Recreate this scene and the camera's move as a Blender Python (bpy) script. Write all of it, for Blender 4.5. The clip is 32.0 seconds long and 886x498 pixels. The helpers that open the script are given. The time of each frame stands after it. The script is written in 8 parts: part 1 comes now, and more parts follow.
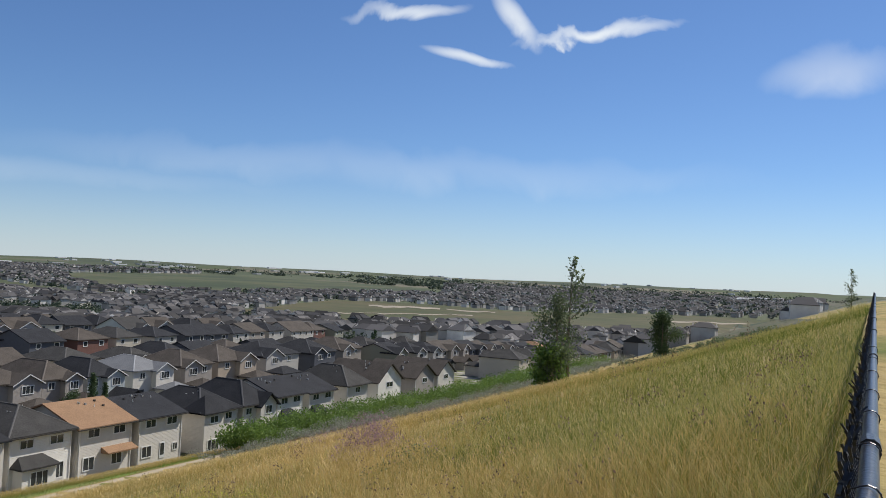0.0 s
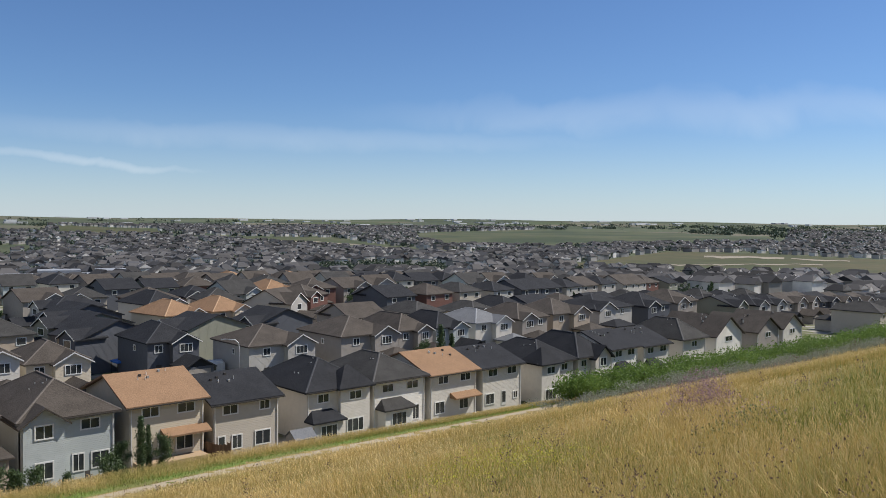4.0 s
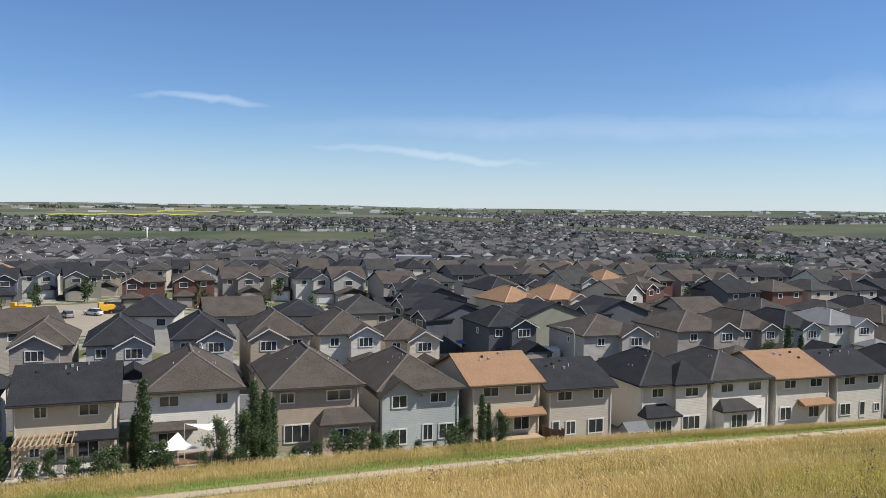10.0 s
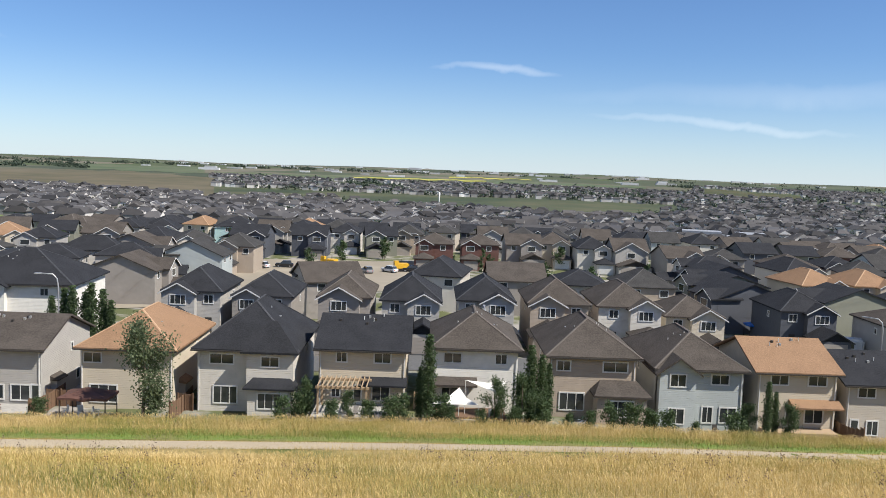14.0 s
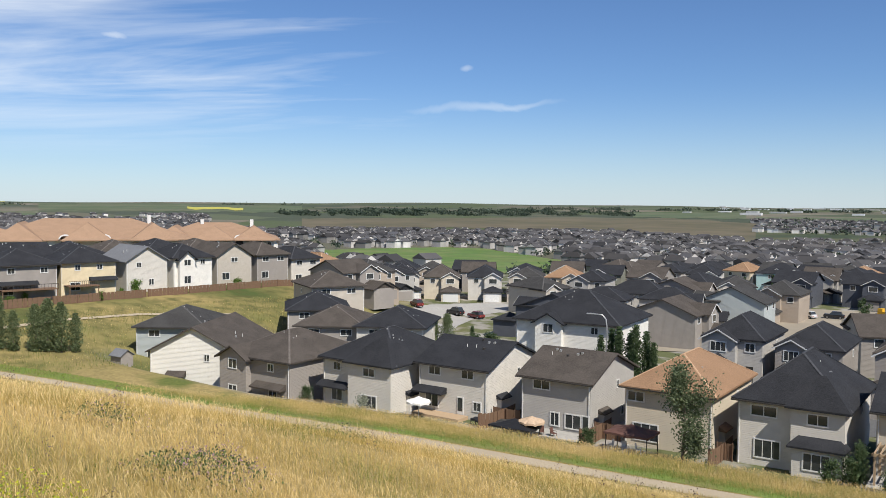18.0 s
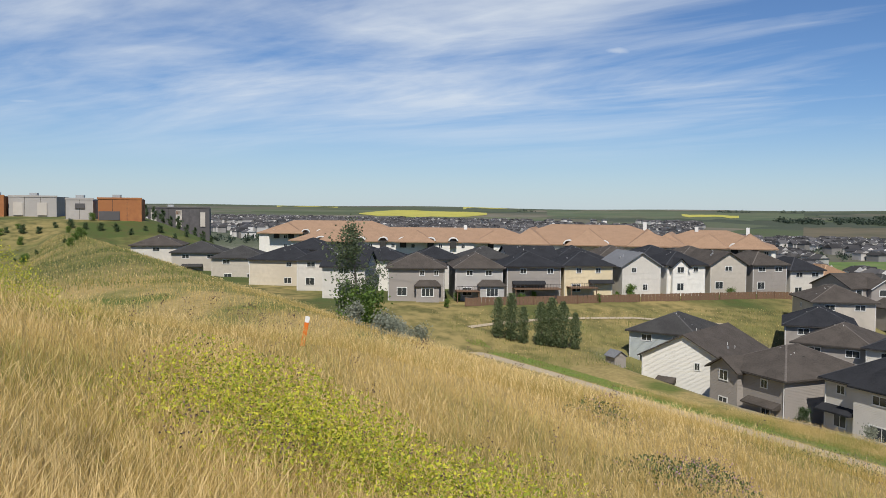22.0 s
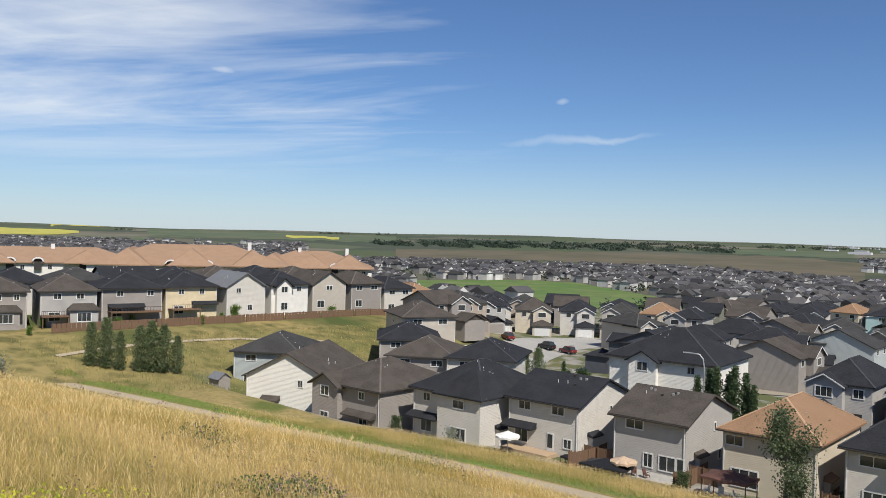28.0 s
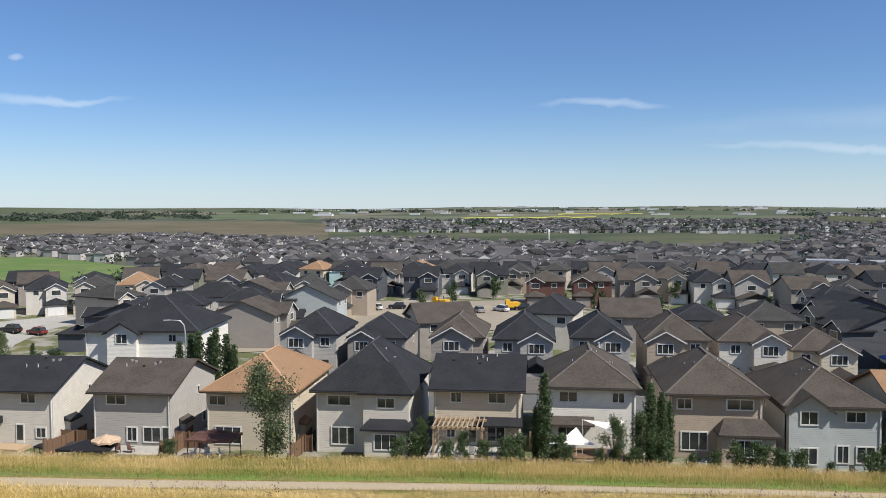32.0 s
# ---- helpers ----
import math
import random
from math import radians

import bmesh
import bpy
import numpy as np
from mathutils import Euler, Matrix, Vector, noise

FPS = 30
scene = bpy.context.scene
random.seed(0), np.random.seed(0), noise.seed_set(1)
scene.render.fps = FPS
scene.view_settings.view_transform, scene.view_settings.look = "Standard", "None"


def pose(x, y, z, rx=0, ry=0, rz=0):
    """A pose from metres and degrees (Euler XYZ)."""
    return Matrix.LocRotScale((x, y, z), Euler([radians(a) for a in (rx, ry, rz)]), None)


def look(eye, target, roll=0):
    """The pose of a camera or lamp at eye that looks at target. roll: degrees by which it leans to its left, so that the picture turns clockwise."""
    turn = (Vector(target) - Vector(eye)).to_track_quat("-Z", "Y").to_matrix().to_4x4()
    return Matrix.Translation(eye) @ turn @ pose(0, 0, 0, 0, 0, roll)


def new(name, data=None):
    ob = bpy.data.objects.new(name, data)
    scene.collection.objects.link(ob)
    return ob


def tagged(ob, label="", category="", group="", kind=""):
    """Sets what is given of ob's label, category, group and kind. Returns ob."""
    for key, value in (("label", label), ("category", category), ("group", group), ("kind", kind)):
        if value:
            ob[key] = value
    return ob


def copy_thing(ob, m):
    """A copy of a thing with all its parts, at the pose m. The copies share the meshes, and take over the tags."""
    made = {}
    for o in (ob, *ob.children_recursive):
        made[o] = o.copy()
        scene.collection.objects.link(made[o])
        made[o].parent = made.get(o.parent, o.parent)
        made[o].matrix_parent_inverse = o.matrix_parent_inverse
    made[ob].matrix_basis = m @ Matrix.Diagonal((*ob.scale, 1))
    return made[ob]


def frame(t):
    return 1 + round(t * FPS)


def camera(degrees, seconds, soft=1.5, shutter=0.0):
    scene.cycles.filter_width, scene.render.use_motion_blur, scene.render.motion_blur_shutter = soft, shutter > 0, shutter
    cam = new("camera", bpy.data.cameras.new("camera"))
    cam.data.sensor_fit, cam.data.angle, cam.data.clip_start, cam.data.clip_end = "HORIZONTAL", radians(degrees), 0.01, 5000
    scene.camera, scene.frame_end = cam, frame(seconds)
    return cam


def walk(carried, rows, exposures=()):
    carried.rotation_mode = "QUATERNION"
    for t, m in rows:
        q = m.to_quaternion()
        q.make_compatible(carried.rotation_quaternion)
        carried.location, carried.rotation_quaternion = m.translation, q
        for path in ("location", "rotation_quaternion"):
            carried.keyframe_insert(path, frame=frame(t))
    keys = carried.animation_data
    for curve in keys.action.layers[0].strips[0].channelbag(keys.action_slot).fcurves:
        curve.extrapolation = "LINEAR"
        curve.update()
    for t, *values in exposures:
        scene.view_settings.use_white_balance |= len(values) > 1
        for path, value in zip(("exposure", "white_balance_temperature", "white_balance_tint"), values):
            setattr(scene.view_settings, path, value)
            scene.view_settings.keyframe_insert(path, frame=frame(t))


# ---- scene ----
cam = camera(55.0, 32.0, soft=0.75)
# seconds, eye, point looked at, lean in degrees
PATH = [
    (0, (-5.053, -0.040, 0.121), (-3.2594, 0.8427, 0.1834), 2.77),
    (0.5, (-4.999, -0.038, 0.131), (-3.2540, 0.9384, 0.1760), 2.38),
    (1, (-4.922, -0.036, 0.136), (-3.2410, 1.0480, 0.1422), 1.79),
    (1.5, (-4.827, -0.033, 0.133), (-3.1932, 1.1198, 0.1100), 1.76),
    (2, (-4.743, -0.031, 0.126), (-3.1490, 1.1754, 0.0714), 2.11),
    (2.5, (-4.647, -0.029, 0.127), (-3.1194, 1.2592, 0.0458), 2.13),
    (3, (-4.640, -0.027, 0.126), (-3.2015, 1.3601, 0.0428), 1.40),
    (3.5, (-4.645, -0.025, 0.126), (-3.2628, 1.4186, 0.0470), 0.88),
    (5.5, (-4.580, -0.016, 0.199), (-3.4015, 1.5987, 0.1399), 1.27),
    (6, (-4.532, -0.014, 0.200), (-3.4170, 1.6446, 0.1202), 2.22),
    (6.5, (-4.501, -0.012, 0.177), (-3.4635, 1.6964, 0.1016), 2.00),
    (7, (-4.525, -0.010, 0.158), (-3.5494, 1.7352, 0.0940), 1.39),
    (7.5, (-4.545, -0.007, 0.145), (-3.6423, 1.7762, 0.0810), 0.96),
    (8, (-4.551, -0.005, 0.137), (-3.7031, 1.8048, 0.0684), 0.68),
    (8.5, (-4.521, -0.003, 0.141), (-3.7200, 1.8279, 0.0643), 0.50),
    (9, (-4.534, -0.001, 0.150), (-3.7570, 1.8398, 0.0601), 0.73),
    (9.5, (-4.551, 0.001, 0.134), (-3.8244, 1.8621, 0.0365), 0.79),
    (10, (-4.727, 0.003, 0.097), (-4.0572, 1.8854, -0.0019), 0.73),
    (10.5, (-4.729, 0.006, 0.095), (-4.1247, 1.9079, -0.0323), 1.27),
    (11, (-4.727, 0.008, 0.097), (-4.1747, 1.9220, -0.0798), 2.22),
    (11.5, (-4.730, 0.010, 0.095), (-4.2603, 1.9422, -0.1197), 2.84),
    (12, (-4.734, 0.012, 0.092), (-4.3497, 1.9625, -0.1282), 2.77),
    (12.5, (-4.741, 0.014, 0.087), (-4.4560, 1.9820, -0.1294), 2.44),
    (13, (-4.748, 0.017, 0.080), (-4.5510, 1.9965, -0.1217), 1.98),
    (13.5, (-4.755, 0.019, 0.078), (-4.6488, 2.0067, -0.1129), 2.06),
    (15.5, (-4.769, 0.027, 0.063), (-5.0268, 2.0030, -0.1121), 1.57),
    (16, (-4.778, 0.030, 0.057), (-5.2054, 1.9765, -0.1061), 1.11),
    (16.5, (-4.786, 0.032, 0.052), (-5.4236, 1.9218, -0.0929), 0.60),
    (17, (-4.787, 0.034, 0.050), (-5.5679, 1.8704, -0.0832), 0.25),
    (17.5, (-4.793, 0.036, 0.049), (-5.7600, 1.7827, -0.0709), 0.21),
    (18, (-5.003, 0.038, 0.041), (-6.1365, 1.6826, -0.0659), 0.49),
    (18.5, (-5.183, 0.040, 0.040), (-6.4901, 1.5515, -0.0506), 0.69),
    (19, (-5.180, 0.043, 0.039), (-6.6206, 1.4272, -0.0472), 0.66),
    (19.5, (-5.206, 0.045, 0.037), (-6.7673, 1.2928, -0.0315), 0.38),
    (20, (-5.206, 0.047, 0.037), (-6.8590, 1.1715, -0.0164), 0.40),
    (20.5, (-5.183, 0.049, 0.038), (-6.8997, 1.0735, -0.0219), 0.73),
    (21, (-5.185, 0.051, 0.038), (-6.9405, 1.0047, -0.0585), 0.65),
    (21.5, (-5.186, 0.053, 0.038), (-6.9877, 0.9114, -0.0958), 0.66),
    (22, (-5.185, 0.056, 0.038), (-7.0227, 0.8384, -0.0618), 0.57),
    (22.5, (-5.187, 0.058, 0.038), (-7.0657, 0.7427, 0.0008), 0.08),
    (23, (-5.188, 0.060, 0.038), (-7.1169, 0.5875, 0.0079), -0.01),
    (23.5, (-5.188, 0.060, 0.038), (-7.1305, 0.5357, 0.0601), 0.31),
    (24, (-5.188, 0.060, 0.038), (-7.1180, 0.5712, 0.1555), 1.70),
    (24.5, (-5.187, 0.060, 0.038), (-7.0886, 0.6596, 0.1936), 1.80),
    (26.5, (-5.054, 0.055, 0.049), (-6.7359, 1.1373, 0.0515), 2.21),
    (27, (-5.106, 0.050, 0.047), (-6.6795, 1.2845, 0.0388), 2.09),
    (27.5, (-5.093, 0.045, 0.048), (-6.5067, 1.4597, 0.0402), 1.75),
    (28, (-5.068, 0.040, 0.061), (-6.3752, 1.5533, 0.0256), 1.53),
    (28.5, (-5.097, 0.035, 0.054), (-6.2973, 1.6303, -0.0654), 0.93),
    (29, (-5.024, 0.030, 0.040), (-6.1287, 1.6824, -0.1827), 0.63),
    (29.5, (-4.831, 0.025, 0.006), (-5.8215, 1.7371, -0.2899), 0.47),
    (30, (-4.822, 0.020, 0.010), (-5.7097, 1.7940, -0.2445), -0.10),
    (30.5, (-4.807, 0.015, 0.020), (-5.5418, 1.8662, -0.1619), -0.32),
    (31, (-4.799, 0.010, 0.030), (-5.3702, 1.9216, -0.1100), -0.34),
    (31.5, (-4.787, 0.005, 0.036), (-5.1705, 1.9647, -0.0756), -0.33),
    (32, (-4.777, 0.000, 0.044), (-5.0102, 1.9839, -0.0546), -0.13),
]
walk(cam, [(r[0], look(*r[1:])) for r in PATH], [(0, 0.14), (3.5, 0.17), (6, 0.24), (9, 0.32), (12, 0.46), (13.5, 0.48), (16, 0.44), (18, 0.25), (20, 0.05), (23.5, -0.02), (26.5, -0.08), (28, 0.1), (30, 0.24), (32, 0.32)])

# ---- light ----
SUN = Vector((0.77, -0.33, 1.0)).normalized()
sun_data = bpy.data.lights.new("sun", "SUN")
sun_data.energy, sun_data.angle, sun_data.color = 5.0, radians(0.53), (1.0, 0.95, 0.87)
sun_lamp = new("sun", sun_data)
sun_lamp.matrix_world = look(SUN * 100, (0, 0, 0))


WISPS = (
    (64.8, 14.6, 3.4, 0.42, -0.16, 0.95), (60.6, 17.3, 4.6, 0.50, 0.16, 0.8), (68.0, 17.2, 2.0, 1.2, -0.9, 0.9), (73.5, 16.4, 6.0, 0.60, 0.12, 0.95), (88.0, 13.5, 4.5, 1.6, 0.0, 0.4),
    (3.8, 6.7, 4.6, 0.34, 0.0, 0.34), (18.3, 3.4, 8.8, 0.34, -0.062, 0.30), (-31.9, 6.4, 5.7, 0.38, 0.07, 0.36), (-33.1, 8.86, 0.5, 0.26, 0.0, 0.40), (-55.6, 10.08, 1.1, 0.34, 0.0, 0.65),
    (-81.0, 16.9, 3.9, 0.20, 0.905, 1.3), (-93.0, 6.1, 1.2, 0.16, 0.0, 0.35), (60, 7.0, 26, 1.6, 0.0, 0.16), (30, 5.2, 24, 0.9, 0.0, 0.14),
)


def make_world():
    w = bpy.data.worlds.new("sky")
    scene.world = w
    w.use_nodes = True
    nt = w.node_tree
    nt.nodes.clear()
    N = nt.nodes.new
    L = nt.links.new
    sky = N("ShaderNodeTexSky")
    sky.sky_type, sky.sun_disc = "NISHITA", False
    sky.sun_elevation, sky.sun_rotation = math.asin(SUN.z), math.atan2(SUN.x, SUN.y)
    sky.altitude, sky.air_density, sky.dust_density, sky.ozone_density = 1100, 1.0, 0.35, 2.5
    tc = N("ShaderNodeTexCoord")
    sep = N("ShaderNodeSeparateXYZ")
    L(tc.outputs["Generated"], sep.inputs[0])

    def mth(op, a, b=None, c=None, clamp=False):
        n = N("ShaderNodeMath")
        n.operation, n.use_clamp = op, clamp
        for i, v in enumerate((a, b, c)):
            if v is None:
                continue
            if isinstance(v, (int, float)):
                n.inputs[i].default_value = v
            else:
                L(v, n.inputs[i])
        return n.outputs[0]

    zz = mth("MAXIMUM", sep.outputs[2], 0.02)
    u = mth("DIVIDE", sep.outputs[0], mth("ADD", zz, 0.06))
    v = mth("DIVIDE", sep.outputs[1], mth("ADD", zz, 0.06))
    com = N("ShaderNodeCombineXYZ")
    L(mth("ADD", mth("MULTIPLY", u, 0.35), mth("MULTIPLY", v, 0.30)), com.inputs[0])
    L(mth("ADD", mth("MULTIPLY", v, 1.0), mth("MULTIPLY", u, -0.55)), com.inputs[1])
    n1 = N("ShaderNodeTexNoise")
    n1.inputs["Scale"].default_value, n1.inputs["Detail"].default_value = 0.62, 10
    n1.inputs["Roughness"].default_value, n1.inputs["Distortion"].default_value = 0.58, 0.7
    L(com.outputs[0], n1.inputs["Vector"])
    n2 = N("ShaderNodeTexNoise")
    n2.inputs["Scale"].default_value, n2.inputs["Detail"].default_value = 3.2, 6
    n2.inputs["Distortion"].default_value = 1.2
    L(com.outputs[0], n2.inputs["Vector"])
    # cirrus lies thickest to the west, thin wisps elsewhere
    west = mth("SUBTRACT", mth("MULTIPLY", sep.outputs[0], -1.25), mth("MULTIPLY", sep.outputs[1], 0.50))
    west = mth("MULTIPLY_ADD", west, 0.60, -0.12)
    cover = mth("ADD", mth("ADD", n1.outputs[0], mth("MULTIPLY", n2.outputs[0], 0.20)), mth("MINIMUM", west, 0.36))
    mask = mth("MULTIPLY", mth("SUBTRACT", cover, 0.775), 2.9, clamp=True)
    mask = mth("MULTIPLY", mth("MULTIPLY", mth("POWER", mask, 1.15), 0.80), mth("MULTIPLY", mth("SUBTRACT", sep.outputs[2], 0.045), 11.0, clamp=True))
    az = mth("MULTIPLY", mth("ARCTAN2", sep.outputs[0], sep.outputs[1]), 57.2958)
    el = mth("MULTIPLY", mth("ARCSINE", sep.outputs[2]), 57.2958)
    rag = N("ShaderNodeTexNoise")
    rag.inputs["Scale"].default_value, rag.inputs["Detail"].default_value, rag.inputs["Distortion"].default_value = 11.0, 7, 0.8
    L(tc.outputs["Generated"], rag.inputs["Vector"])
    ragged = mth("MULTIPLY_ADD", rag.outputs[0], 2.6, -1.3)
    # single wisps: bearing, height, half length, half width, slant, strength
    for a0, e0, la, le, sl, st in WISPS:
        da = mth("SUBTRACT", az, a0)
        de = mth("SUBTRACT", mth("SUBTRACT", el, e0), mth("MULTIPLY", da, sl))
        q = mth("ADD", mth("POWER", mth("DIVIDE", da, la), 2.0), mth("POWER", mth("DIVIDE", mth("ADD", de, mth("MULTIPLY", ragged, le * (2.1 if le < 0.7 else 0.7))), le), 2.0))
        q = mth("MULTIPLY", mth("POWER", mth("SUBTRACT", 1.0, q, clamp=True), 1.3), mth("MULTIPLY_ADD", rag.outputs[0], st * 1.5, st * 0.1))
        mask = mth("MAXIMUM", mask, q)
    low = mth("SUBTRACT", 1.0, mth("MULTIPLY", sep.outputs[2], 7.0), clamp=True)
    haze = mth("MULTIPLY", mth("POWER", low, 2.0), 0.55)
    mixh = N("ShaderNodeMix")
    mixh.data_type = "RGBA"
    L(haze, mixh.inputs[0])
    tint = N("ShaderNodeMix")
    tint.data_type, tint.blend_type = "RGBA", "MULTIPLY"
    tint.inputs[0].default_value = 1.0
    L(sky.outputs[0], tint.inputs[6])
    tint.inputs[7].default_value = (0.70, 0.885, 1.14, 1)
    L(tint.outputs[2], mixh.inputs[6])
    mixh.inputs[7].default_value = (7.2, 8.1, 8.9, 1)
    mixc = N("ShaderNodeMix")
    mixc.data_type = "RGBA"
    L(mask, mixc.inputs[0])
    L(mixh.outputs[2], mixc.inputs[6])
    mixc.inputs[7].default_value = (9.6, 10.2, 10.8, 1)
    bg = N("ShaderNodeBackground")
    bg.inputs[1].default_value = 0.080
    L(mixc.outputs[2], bg.inputs[0])
    out = N("ShaderNodeOutputWorld")
    L(bg.outputs[0], out.inputs[0])


make_world()

# ---- materials ----
MATS = {}


def material(name, col, rough=0.8, col2=None, scale=3.0, detail=5, bump=0.0, bump_scale=None, metal=0.0, rand=0.0, lap=0.0, col3=None, big=0.15, spec=0.3, stretch=None, island=False):
    """A surface with grain and stains: col to col2 by fine noise, towards col3 by broad noise, rand by object or island."""
    if name in MATS:
        return MATS[name]
    m = bpy.data.materials.new(name)
    MATS[name] = m
    m.use_nodes = True
    nt = m.node_tree
    N, L = nt.nodes.new, nt.links.new
    b = nt.nodes["Principled BSDF"]
    b.inputs["Roughness"].default_value, b.inputs["Metallic"].default_value = rough, metal
    b.inputs["Specular IOR Level"].default_value = spec
    geo = N("ShaderNodeNewGeometry")
    vec = geo.outputs["Position"]
    if stretch:
        mp = N("ShaderNodeVectorMath")
        mp.operation = "MULTIPLY"
        L(vec, mp.inputs[0])
        mp.inputs[1].default_value = stretch
        vec = mp.outputs[0]
    tex = N("ShaderNodeTexNoise")
    tex.inputs["Scale"].default_value, tex.inputs["Detail"].default_value = scale, detail
    L(vec, tex.inputs["Vector"])
    ramp = N("ShaderNodeMapRange")
    ramp.inputs[1].default_value, ramp.inputs[2].default_value = 0.34, 0.66
    L(tex.outputs[0], ramp.inputs[0])
    mix = N("ShaderNodeMix")
    mix.data_type = "RGBA"
    L(ramp.outputs[0], mix.inputs[0])
    col2 = col2 or tuple(c * 0.82 for c in col)
    mix.inputs[6].default_value, mix.inputs[7].default_value = (*col, 1), (*col2, 1)
    colour = mix.outputs[2]
    tb = N("ShaderNodeTexNoise")
    tb.inputs["Scale"].default_value, tb.inputs["Detail"].default_value = big, 4
    L(geo.outputs["Position"], tb.inputs["Vector"])
    rb = N("ShaderNodeMapRange")
    rb.inputs[1].default_value, rb.inputs[2].default_value = 0.40, 0.62
    L(tb.outputs[0], rb.inputs[0])
    m3 = N("ShaderNodeMix")
    m3.data_type = "RGBA"
    L(rb.outputs[0], m3.inputs[0])
    L(colour, m3.inputs[6])
    if col3:
        mc = N("ShaderNodeMix")
        mc.data_type = "RGBA"
        L(ramp.outputs[0], mc.inputs[0])
        mc.inputs[6].default_value, mc.inputs[7].default_value = (*col3, 1), (*[c * 0.75 for c in col3], 1)
        L(mc.outputs[2], m3.inputs[7])
    else:
        m3.inputs[7].default_value = (*[(p + q) / 2 * 0.93 for p, q in zip(col, col2)], 1)
    colour = m3.outputs[2]
    if rand:
        if island:
            src = geo.outputs["Random Per Island"]
        else:
            oi = N("ShaderNodeObjectInfo")
            src = oi.outputs["Random"]
        hsv = N("ShaderNodeHueSaturation")
        mr = N("ShaderNodeMapRange")
        mr.inputs[3].default_value, mr.inputs[4].default_value = 1 - rand, 1 + rand
        L(src, mr.inputs[0])
        L(mr.outputs[0], hsv.inputs["Value"])
        L(colour, hsv.inputs["Color"])
        colour = hsv.outputs[0]
    L(colour, b.inputs["Base Color"])
    if bump:
        bn = N("ShaderNodeBump")
        bn.inputs["Strength"].default_value, bn.inputs["Distance"].default_value = 1.0, bump
        tz = N("ShaderNodeTexNoise")
        tz.inputs["Scale"].default_value, tz.inputs["Detail"].default_value = bump_scale or scale * 2, 3
        L(vec, tz.inputs["Vector"])
        L(tz.outputs[0], bn.inputs["Height"])
        L(bn.outputs[0], b.inputs["Normal"])
    if lap:
        sp = N("ShaderNodeSeparateXYZ")
        L(geo.outputs["Position"], sp.inputs[0])
        fr = N("ShaderNodeMath")
        fr.operation = "MODULO"
        ad = N("ShaderNodeMath")
        ad.operation = "ADD"
        ad.inputs[1].default_value = 100
        L(sp.outputs[2], ad.inputs[0])
        L(ad.outputs[0], fr.inputs[0])
        fr.inputs[1].default_value = lap
        bn = N("ShaderNodeBump")
        bn.invert = True
        bn.inputs["Strength"].default_value, bn.inputs["Distance"].default_value = 1.0, 0.11
        L(fr.outputs[0], bn.inputs["Height"])
        L(bn.outputs[0], b.inputs["Normal"])
    return m


SIDING = {
    "white": (0.74, 0.71, 0.645), "cream": (0.57, 0.50, 0.39), "beige": (0.48, 0.43, 0.36), "tan": (0.40, 0.33, 0.26),
    "taupe": (0.31, 0.28, 0.25), "grey": (0.41, 0.39, 0.36), "light": (0.59, 0.555, 0.495), "blue": (0.42, 0.45, 0.44),
    "dark": (0.09, 0.095, 0.11), "brick": (0.15, 0.075, 0.06), "teal": (0.42, 0.58, 0.56), "olive": (0.24, 0.24, 0.19),
    "yellow": (0.66, 0.55, 0.36),
}
ROOFS = {"black": (0.030, 0.031, 0.035), "brown": (0.082, 0.070, 0.060), "orange": (0.30, 0.185, 0.11), "grey": (0.056, 0.054, 0.052), "pale": (0.19, 0.195, 0.205), "clay": (0.35, 0.228, 0.148)}


def siding(k):
    return material("siding_" + k, SIDING[k], 0.65, tuple(c * 0.9 for c in SIDING[k]), 1.3, lap=0.18, spec=0.25)


def shingle(k):
    c = ROOFS[k]
    f = 0.62 if k in ("black", "brown", "grey") else 0.80
    return material("shingle_" + k, c, 0.9, tuple(v * f for v in c), 5.5, 8, bump=0.05, bump_scale=9, col3=tuple(v * (1.15 if f < 0.7 else 0.94) for v in c), big=0.5, spec=0.15, stretch=(1, 1, 2.2))


GLASS = material("window_glass", (0.022, 0.026, 0.029), 0.05, (0.055, 0.060, 0.060), 0.9, spec=0.7)
TRIM = material("white_trim", (0.72, 0.71, 0.68), 0.55, scale=2.0)
LAMPGREY = material("galvanised_vent", (0.42, 0.42, 0.41), 0.5, metal=0.4, scale=4)
DARKTRIM = material("dark_trim", (0.05, 0.045, 0.04), 0.6, scale=2.0)
CONC = material("concrete", (0.40, 0.38, 0.34), 0.9, (0.30, 0.29, 0.27), 2.0, bump=0.01)
ASPH = material("asphalt", (0.13, 0.13, 0.13), 0.92, (0.09, 0.09, 0.09), 3.0, bump=0.01)
WOOD = material("fence_wood", (0.20, 0.12, 0.075), 0.85, (0.13, 0.08, 0.05), 4.0, stretch=(6, 6, 0.8))
PALEWOOD = material("pale_wood", (0.46, 0.34, 0.22), 0.8, (0.34, 0.24, 0.15), 4.0, stretch=(6, 6, 0.8))


# ---- terrain ----
def lerp_table(x, table):
    xs, ys = zip(*table)
    return np.interp(x, xs, ys)


